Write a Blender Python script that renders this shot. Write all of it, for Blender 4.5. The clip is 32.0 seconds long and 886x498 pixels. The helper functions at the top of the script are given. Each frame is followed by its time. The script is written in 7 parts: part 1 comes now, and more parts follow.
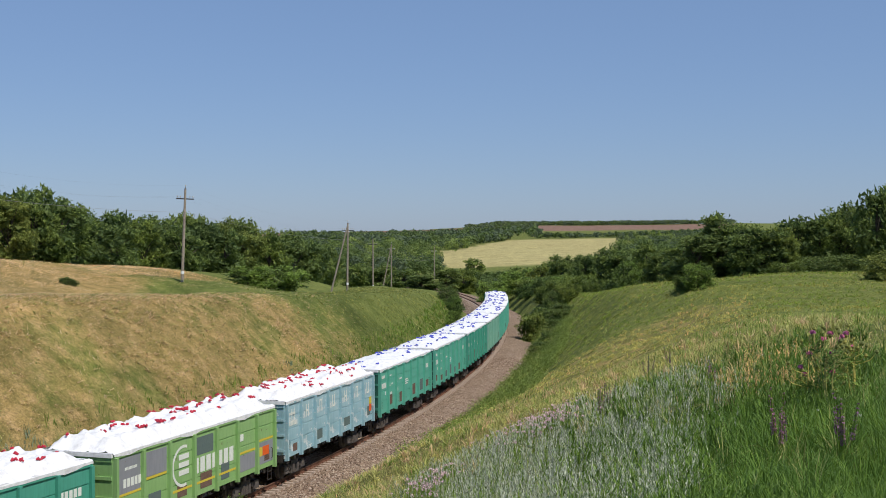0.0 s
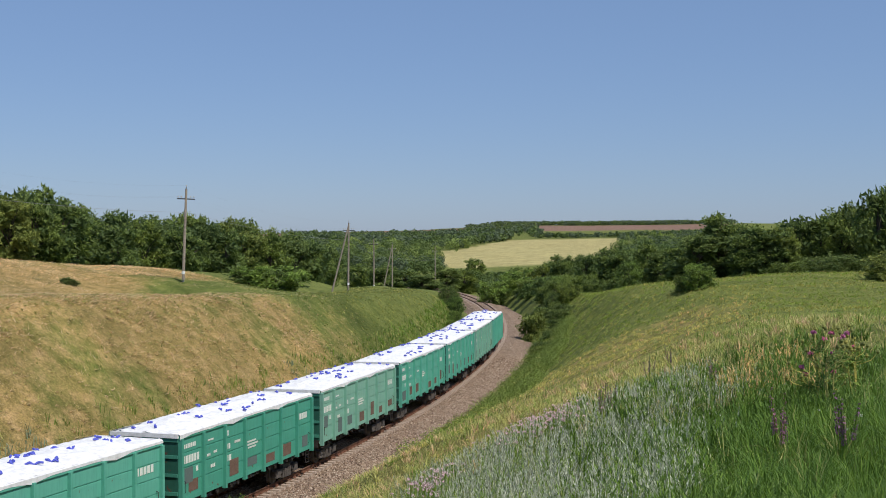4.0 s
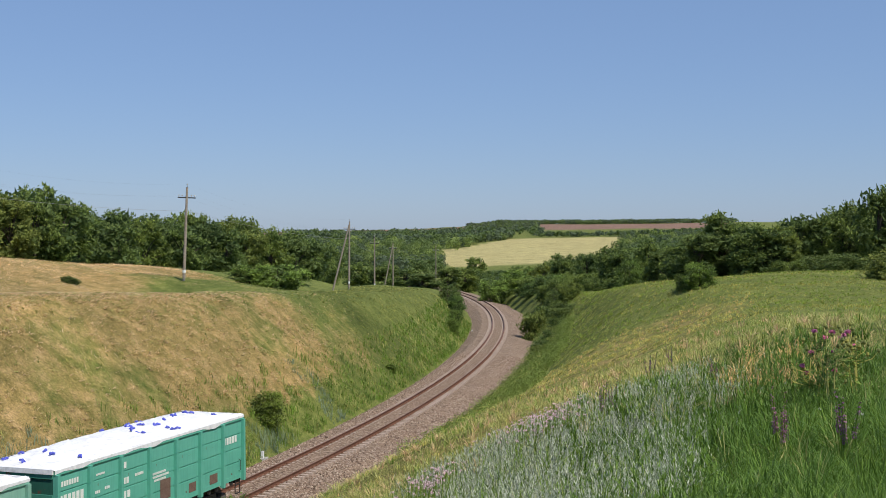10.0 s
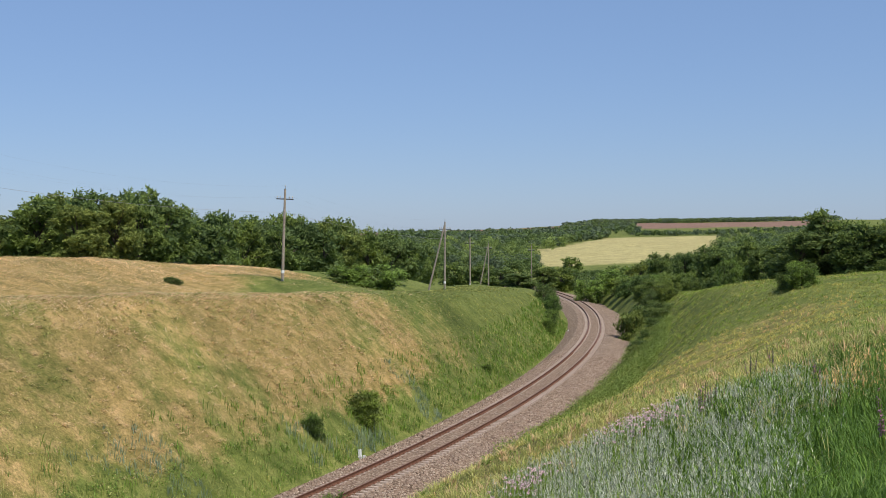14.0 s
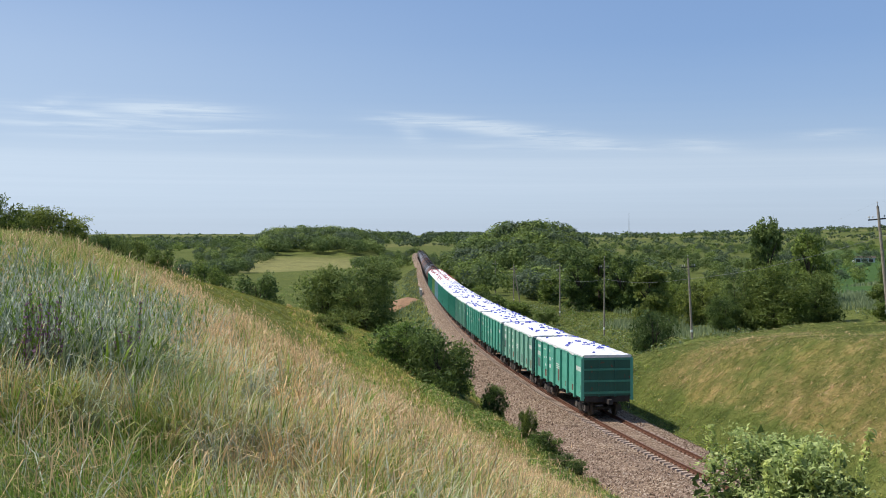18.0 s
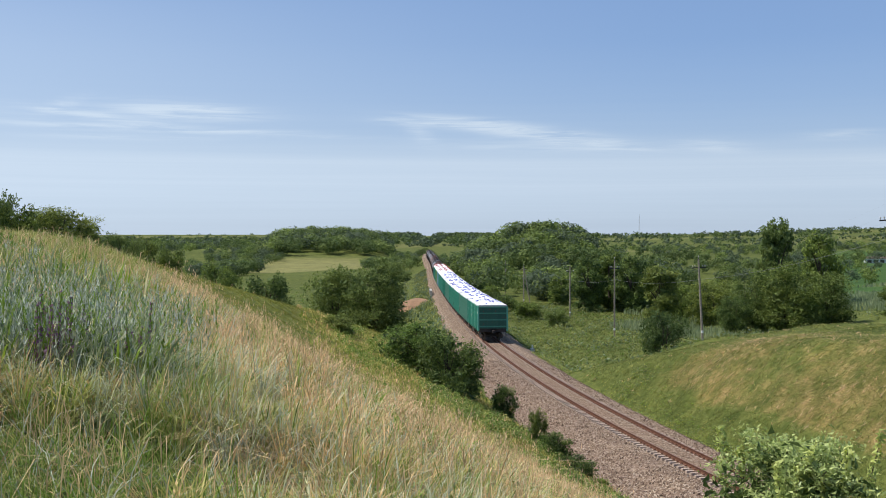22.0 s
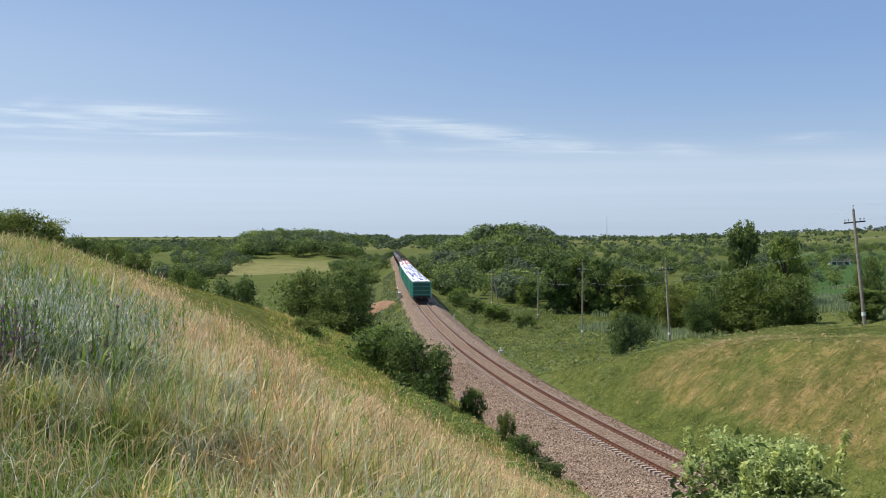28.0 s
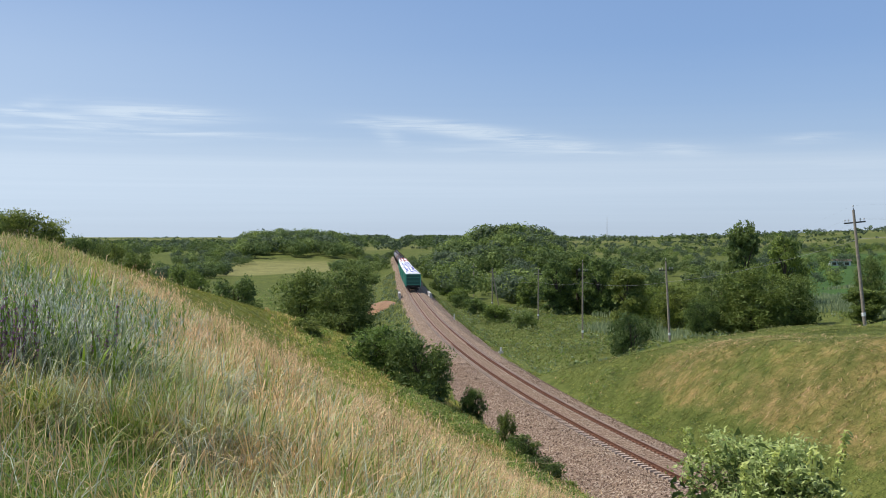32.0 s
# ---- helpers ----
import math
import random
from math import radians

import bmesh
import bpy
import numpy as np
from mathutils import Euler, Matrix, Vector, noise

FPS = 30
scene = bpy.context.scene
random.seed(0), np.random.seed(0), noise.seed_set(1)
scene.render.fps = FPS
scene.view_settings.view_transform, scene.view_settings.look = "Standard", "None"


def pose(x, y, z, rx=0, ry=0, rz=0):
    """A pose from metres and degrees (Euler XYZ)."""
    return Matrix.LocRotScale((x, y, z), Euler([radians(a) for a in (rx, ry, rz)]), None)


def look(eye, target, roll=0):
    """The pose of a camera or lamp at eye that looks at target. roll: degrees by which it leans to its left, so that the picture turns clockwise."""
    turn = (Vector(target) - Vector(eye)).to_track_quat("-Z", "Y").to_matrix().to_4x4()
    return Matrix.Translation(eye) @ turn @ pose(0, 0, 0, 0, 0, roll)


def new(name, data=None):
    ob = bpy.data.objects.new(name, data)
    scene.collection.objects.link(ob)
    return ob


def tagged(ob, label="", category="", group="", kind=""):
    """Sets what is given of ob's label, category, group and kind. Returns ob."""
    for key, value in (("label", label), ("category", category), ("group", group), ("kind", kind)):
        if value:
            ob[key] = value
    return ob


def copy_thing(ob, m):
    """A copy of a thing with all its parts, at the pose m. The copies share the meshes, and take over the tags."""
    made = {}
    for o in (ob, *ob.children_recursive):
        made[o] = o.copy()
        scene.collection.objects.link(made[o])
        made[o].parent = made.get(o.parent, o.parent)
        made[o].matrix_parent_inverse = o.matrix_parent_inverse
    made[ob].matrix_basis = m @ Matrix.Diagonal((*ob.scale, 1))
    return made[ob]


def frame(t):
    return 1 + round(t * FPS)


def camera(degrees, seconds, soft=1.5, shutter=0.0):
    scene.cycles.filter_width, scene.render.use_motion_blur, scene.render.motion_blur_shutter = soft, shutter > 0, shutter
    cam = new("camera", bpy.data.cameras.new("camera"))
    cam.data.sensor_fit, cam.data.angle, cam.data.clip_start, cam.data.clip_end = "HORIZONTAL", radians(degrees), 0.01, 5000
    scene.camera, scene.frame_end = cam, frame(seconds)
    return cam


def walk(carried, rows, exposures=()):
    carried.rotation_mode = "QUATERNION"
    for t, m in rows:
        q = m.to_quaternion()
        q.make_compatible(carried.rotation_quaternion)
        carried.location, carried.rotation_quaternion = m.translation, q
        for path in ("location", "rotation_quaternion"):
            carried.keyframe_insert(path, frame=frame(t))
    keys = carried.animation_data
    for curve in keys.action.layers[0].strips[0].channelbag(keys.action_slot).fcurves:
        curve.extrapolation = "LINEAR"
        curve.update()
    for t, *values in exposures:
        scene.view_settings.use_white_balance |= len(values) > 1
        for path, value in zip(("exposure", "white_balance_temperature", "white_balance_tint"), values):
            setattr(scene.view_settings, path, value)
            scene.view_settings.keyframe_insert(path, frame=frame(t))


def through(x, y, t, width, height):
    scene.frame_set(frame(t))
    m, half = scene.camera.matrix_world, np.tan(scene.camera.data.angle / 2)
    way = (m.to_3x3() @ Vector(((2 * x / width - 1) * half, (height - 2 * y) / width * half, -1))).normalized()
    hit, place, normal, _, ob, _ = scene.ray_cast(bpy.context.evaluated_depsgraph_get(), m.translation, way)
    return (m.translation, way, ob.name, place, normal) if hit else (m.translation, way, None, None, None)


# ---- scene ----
# Camera: on the rim of a railway cutting, 11 m over the rails; it turns on the spot.
EYE = 11.02
LENS = 41.5
cam = camera(LENS, 32.0, 0.9)


def aim(yaw, pitch, roll=0.0):
    return pose(0, 0, EYE, 90 + pitch, roll, yaw)


PATH = [
    (0.0, -0.03, -0.23, 0), (3.0, -0.01, -0.23, 0), (5.5, 0.05, -0.22, 0), (7.5, 0.07, -0.23, 0), (8.5, 0.07, -0.29, 0),
    (10.0, 0.05, -0.29, 0), (11.0, 0.0, -0.29, 0), (13.0, 0.0, -0.29, 0), (13.5, 0.0, -0.29, 0),
    (13.8, 1.0, -0.29, 0.1), (14.3, 15.0, -0.3, 0.5), (14.9, 43.0, -0.3, 1.2), (15.3, 66.0, -0.3, 1.8),
    (15.5, 81.1, -0.25, 2.0), (15.7, 98.1, -0.25, 0.5), (15.9, 105.6, -0.25, 0.8), (16.1, 112.6, -0.18, 0.9), (16.3, 121.9, -0.12, 0.4),
    (16.6, 131.5, -0.22, 0.3), (16.8, 136.6, -0.34, 0.1), (17.0, 138.1, -0.39, 0.1), (17.5, 136.91, -0.61, 0), (18.0, 136.86, -0.64, 0), (18.5, 136.91, -0.69, 0),
    (19.0, 137.02, -0.78, 0), (19.5, 137.1, -0.86, 0), (20.0, 137.19, -0.80, 0), (20.5, 137.27, -0.78, 0), (21.0, 137.33, -0.69, 0),
    (21.5, 137.35, -0.64, 0), (22.0, 137.35, -0.61, 0), (22.5, 137.16, -0.55, 0), (23.0, 136.47, -0.53, 0), (23.5, 136.13, -0.53, 0),
    (24.0, 135.97, -0.53, 0), (24.5, 135.83, -0.53, 0), (25.0, 135.75, -0.53, 0), (25.5, 135.72, -0.52, 0),
    (27.5, 135.80, -0.50, 0), (32.0, 135.81, -0.48, 0)]
walk(cam, [(t, aim(y, p, r)) for t, y, p, r in PATH], [(0.0, -0.26), (3.5, -0.24), (9.0, -0.18), (11.5, -0.06), (13.5, -0.05), (15.5, -0.06), (17.0, 0.0), (32.0, 0.03)])

# Daylight: a clear summer noon, the sun high behind the embankment on the camera's side.
SUN_UP, SUN_DIR = 56.0, (0.68, -0.73)
world = bpy.data.worlds.new("world")
scene.world = world
world.use_nodes = True
wn = world.node_tree
sky = wn.nodes.new("ShaderNodeTexSky")
sky.sky_type, sky.sun_disc = "NISHITA", False
sky.sun_elevation = radians(SUN_UP)
sky.sun_rotation = math.atan2(SUN_DIR[0], SUN_DIR[1])
sky.altitude, sky.air_density, sky.dust_density, sky.ozone_density = 100, 1.0, 0.5, 4.0
wn.nodes["Background"].inputs["Strength"].default_value = 0.105
tint = wn.nodes.new("ShaderNodeMix")
tint.data_type, tint.blend_type = "RGBA", "MULTIPLY"
tint.inputs[0].default_value = 1.0
tint.inputs[7].default_value = (0.885, 0.905, 1.05, 1)
wn.links.new(sky.outputs[0], tint.inputs[6])
milky = wn.nodes.new("ShaderNodeMix")   # a thin veil of summer haze evens the blue out
milky.data_type = "RGBA"
milky.inputs[0].default_value = 0.42
milky.inputs[7].default_value = (2.7, 4.3, 7.2, 1)
wn.links.new(tint.outputs[2], milky.inputs[6])
wn.links.new(milky.outputs[2], wn.nodes["Background"].inputs["Color"])
sun_data = bpy.data.lights.new("sun", "SUN")
sun_data.energy, sun_data.angle, sun_data.color = 5.0, radians(0.53), (1.0, 0.95, 0.87)
sun = new("sun", sun_data)
hyp = math.hypot(*SUN_DIR)
sun.matrix_world = look((SUN_DIR[0] / hyp * 80, SUN_DIR[1] / hyp * 80, 80 * math.tan(radians(SUN_UP))), (0, 0, 0))


# ---------------------------------------------------------------- materials
def material(name, rough=0.8, metal=0.0, spec=0.3):
    m = bpy.data.materials.new(name)
    m.use_nodes = True
    b = m.node_tree.nodes["Principled BSDF"]
    b.inputs["Roughness"].default_value, b.inputs["Metallic"].default_value = rough, metal
    b.inputs["Specular IOR Level"].default_value = spec
    return m, m.node_tree, b


def node(nt, kind, **values):
    n = nt.nodes.new(kind)
    for k, v in values.items():
        n.inputs[k].default_value = v
    return n


def coords(nt):
    return nt.nodes.new("ShaderNodeTexCoord").outputs["Object"]


def noise_out(nt, scale, detail=4.0, rough=0.6, vec=None):
    n = node(nt, "ShaderNodeTexNoise", Scale=scale, Detail=detail, Roughness=rough)
    nt.links.new(vec or coords(nt), n.inputs["Vector"])
    return n.outputs["Fac"]


def ramp(nt, fac, *stops):
    r = nt.nodes.new("ShaderNodeValToRGB")
    r.color_ramp.elements.remove(r.color_ramp.elements[1])
    for i, (p, c) in enumerate(stops):
        e = r.color_ramp.elements[0] if i == 0 else r.color_ramp.elements.new(p)
        e.position, e.color = p, (*c, 1)
    nt.links.new(fac, r.inputs[0])
    return r.outputs[0]


def mixed(nt, fac, a, b, mode="MIX"):
    m = nt.nodes.new("ShaderNodeMix")
    m.data_type, m.blend_type = "RGBA", mode
    for sock, v in ((m.inputs[0], fac), (m.inputs[6], a), (m.inputs[7], b)):
        if isinstance(v, bpy.types.NodeSocket):
            nt.links.new(v, sock)
        else:
            sock.default_value = v if isinstance(v, float) else (*v, 1)
    return m.outputs[2]


def bump(nt, b, height, strength=0.3, dist=0.05):
    n = node(nt, "ShaderNodeBump", Strength=strength, Distance=dist)
    nt.links.new(height, n.inputs["Height"])
    nt.links.new(n.outputs[0], b.inputs["Normal"])


def two_tone(name, a, b, scale=3.0, c=None, rough=0.8, metal=0.0, spec=0.3, relief=0.2, fine=40.0):
    """A surface of two tones in large patches, and a third in fine grain."""
    m, nt, bs = material(name, rough, metal, spec)
    v = coords(nt)
    col = ramp(nt, noise_out(nt, scale, 5, 0.65, v), (0.35, a), (0.65, b))
    f = noise_out(nt, fine, 3, 0.6, v)
    col = mixed(nt, ramp(nt, f, (0.45, (0, 0, 0)), (0.75, (1, 1, 1))), col, c or tuple(x * 0.6 for x in a))
    nt.links.new(col, bs.inputs["Base Color"])
    if relief:
        bump(nt, bs, f, relief, 0.02)
    return m


def leafy(name, dark, light, rough=0.6, through=0.35, clump=0.0):
    """Leaves and blades: tone by piece, with light that passes through."""
    m, nt, bs = material(name, rough, 0, 0.25)
    geo = nt.nodes.new("ShaderNodeNewGeometry")
    big = noise_out(nt, 0.25, 2, 0.5)
    tone = node(nt, "ShaderNodeMath")
    nt.links.new(geo.outputs["Random Per Island"], tone.inputs[0])
    nt.links.new(big, tone.inputs[1])
    half = node(nt, "ShaderNodeMath")
    half.operation = "MULTIPLY"
    nt.links.new(tone.outputs[0], half.inputs[0])
    half.inputs[1].default_value = 0.6
    col = ramp(nt, half.outputs[0], (0.1, dark), (0.9, light))
    info = nt.nodes.new("ShaderNodeObjectInfo")
    col = mixed(nt, 1.0, col, ramp(nt, info.outputs["Random"], (0.0, (0.76, 0.82, 0.88)), (0.45, (1.0, 1.0, 1.0)), (0.8, (1.15, 1.12, 0.95)), (1.0, (1.4, 1.22, 1.0))), "MULTIPLY")
    if clump:   # a spray of small leaves: tone and lie change within each piece
        f = noise_out(nt, clump, 4, 0.75)
        col = mixed(nt, 1.0, col, ramp(nt, f, (0.3, (0.55, 0.58, 0.55)), (0.5, (1.0, 1.0, 0.95)), (0.7, (1.5, 1.45, 1.4))), "MULTIPLY")
        bump(nt, bs, f, 0.9, 0.25)
    nt.links.new(col, bs.inputs["Base Color"])
    tr = nt.nodes.new("ShaderNodeBsdfTranslucent")
    nt.links.new(col, tr.inputs["Color"])
    mx = nt.nodes.new("ShaderNodeMixShader")
    mx.inputs[0].default_value = through
    nt.links.new(bs.outputs[0], mx.inputs[1])
    nt.links.new(tr.outputs[0], mx.inputs[2])
    nt.links.new(mx.outputs[0], nt.nodes["Material Output"].inputs["Surface"])
    return m


def worn_paint(name, base, faded, rust=(0.13, 0.06, 0.04), wear=0.62):
    m, nt, bs = material(name, 0.5, 0, 0.4)
    v = coords(nt)
    info = nt.nodes.new("ShaderNodeObjectInfo")
    col = mixed(nt, ramp(nt, noise_out(nt, 0.5, 4, 0.6, v), (0.3, (0, 0, 0)), (0.7, (1, 1, 1))), base, faded)
    streak = nt.nodes.new("ShaderNodeMapping")
    streak.inputs["Scale"].default_value = (5, 5, 0.5)
    nt.links.new(v, streak.inputs[0])
    s = noise_out(nt, 2.0, 5, 0.7, streak.outputs[0])
    col = mixed(nt, ramp(nt, s, (0.45, (0, 0, 0)), (0.8, (0.35, 0.35, 0.35))), col, tuple(x * 0.45 for x in base))
    w = noise_out(nt, 1.7, 6, 0.7, v)
    col = mixed(nt, ramp(nt, w, (wear, (0, 0, 0)), (wear + 0.04, (1, 1, 1))), col, rust)
    nt.links.new(col, bs.inputs["Base Color"])
    bump(nt, bs, w, 0.15, 0.01)
    return m


def plain(name, colour, rough=0.7, metal=0.0):
    m, nt, bs = material(name, rough, metal)
    f = noise_out(nt, 9.0, 5, 0.65)
    nt.links.new(mixed(nt, f, tuple(x * 0.75 for x in colour), tuple(min(1, x * 1.2) for x in colour)), bs.inputs["Base Color"])
    return m


def ground_material():
    m, nt, bs = material("meadow", 0.95, 0, 0.1)
    v = coords(nt)
    cover = nt.nodes.new("ShaderNodeAttribute")
    cover.attribute_name = "cover"
    sep = nt.nodes.new("ShaderNodeSeparateColor")
    nt.links.new(cover.outputs["Color"], sep.inputs[0])
    n1, n2, n3 = noise_out(nt, 0.05, 6, 0.65, v), noise_out(nt, 0.9, 6, 0.7, v), noise_out(nt, 9.0, 4, 0.7, v)
    green = ramp(nt, n2, (0.3, (0.08, 0.106, 0.023)), (0.5, (0.143, 0.168, 0.042)), (0.72, (0.225, 0.232, 0.072)))
    dry = ramp(nt, n2, (0.28, (0.15, 0.125, 0.038)), (0.5, (0.29, 0.21, 0.08)), (0.72, (0.48, 0.325, 0.155)))
    add = node(nt, "ShaderNodeMath")
    nt.links.new(n2, add.inputs[0])
    nt.links.new(n1, add.inputs[1])
    mul = node(nt, "ShaderNodeMath")
    mul.operation = "MULTIPLY_ADD"
    nt.links.new(sep.outputs[0], mul.inputs[0])
    mul.inputs[1].default_value = 1.3
    nt.links.new(add.outputs[0], mul.inputs[2])
    mr = node(nt, "ShaderNodeMapRange")
    mr.inputs["From Min"].default_value, mr.inputs["From Max"].default_value = 1.25, 1.8
    nt.links.new(mul.outputs[0], mr.inputs["Value"])
    # swaps in darker ground tones where the mask is set
    dark_tone = nt.nodes.new("ShaderNodeAttribute")
    dark_tone.attribute_name = "dark_tone"
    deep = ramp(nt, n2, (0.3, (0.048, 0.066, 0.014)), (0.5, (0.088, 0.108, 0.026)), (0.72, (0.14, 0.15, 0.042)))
    green = mixed(nt, dark_tone.outputs["Fac"], green, deep)
    dry = mixed(nt, dark_tone.outputs["Fac"], dry, ramp(nt, n2, (0.28, (0.085, 0.08, 0.024)), (0.5, (0.165, 0.125, 0.042)), (0.72, (0.27, 0.18, 0.075))))
    col = mixed(nt, mr.outputs[0], green, dry)
    wheat = ramp(nt, n1, (0.3, (0.36, 0.31, 0.14)), (0.7, (0.45, 0.39, 0.18)))
    col = mixed(nt, sep.outputs[1], col, wheat)
    crop = nt.nodes.new("ShaderNodeAttribute")
    crop.attribute_name = "crop"
    col = mixed(nt, crop.outputs["Fac"], col, ramp(nt, n1, (0.3, (0.045, 0.092, 0.024)), (0.7, (0.068, 0.125, 0.034))))
    soil = ramp(nt, n1, (0.3, (0.2, 0.12, 0.09)), (0.7, (0.27, 0.17, 0.13)))
    col = mixed(nt, sep.outputs[2], col, soil)
    col = mixed(nt, 1.0, col, ramp(nt, noise_out(nt, 0.16, 5, 0.7, v), (0.3, (0.7, 0.74, 0.72)), (0.5, (1.0, 1.0, 1.0)), (0.7, (1.28, 1.22, 1.2))), "MULTIPLY")
    grain = ramp(nt, n3, (0.3, (0.5, 0.52, 0.5)), (0.7, (1.35, 1.33, 1.28)))
    col = mixed(nt, 1.0, col, grain, "MULTIPLY")
    nt.links.new(col, bs.inputs["Base Color"])
    bump(nt, bs, n3, 0.6, 0.15)
    return m


def gravel_material(name="gravel", tone=0.77, stain=(0.2, 0.14, 0.11)):
    m, nt, bs = material(name, 0.95, 0, 0.1)
    v = coords(nt)
    vo = node(nt, "ShaderNodeTexVoronoi", Scale=11.0)
    nt.links.new(v, vo.inputs["Vector"])
    sep = nt.nodes.new("ShaderNodeSeparateColor")
    nt.links.new(vo.outputs["Color"], sep.inputs[0])
    col = ramp(nt, sep.outputs[0], *[(p, tuple(q * tone for q in c)) for p, c in ((0.05, (0.115, 0.075, 0.05)), (0.4, (0.31, 0.213, 0.145)), (0.75, (0.45, 0.325, 0.225)), (0.97, (0.64, 0.52, 0.40)))])
    big = noise_out(nt, 0.35, 5, 0.6, v)
    col = mixed(nt, ramp(nt, big, (0.35, (0, 0, 0)), (0.75, (0.6, 0.6, 0.6))), col, stain)
    nt.links.new(col, bs.inputs["Base Color"])
    bump(nt, bs, vo.outputs["Distance"], 0.9, 0.085)
    return m


def stone_material():
    """Broken stone: each piece with its own tone."""
    m, nt, bs = material("broken_stone", 0.95, 0, 0.1)
    geo = nt.nodes.new("ShaderNodeNewGeometry")
    col = ramp(nt, geo.outputs["Random Per Island"], (0.0, (0.09, 0.06, 0.043)), (0.4, (0.245, 0.168, 0.122)), (0.75, (0.36, 0.258, 0.188)), (1.0, (0.55, 0.445, 0.355)))
    nt.links.new(mixed(nt, 1.0, col, ramp(nt, noise_out(nt, 14.0, 3, 0.6), (0.3, (0.75, 0.75, 0.75)), (0.7, (1.15, 1.15, 1.15))), "MULTIPLY"), bs.inputs["Base Color"])
    return m


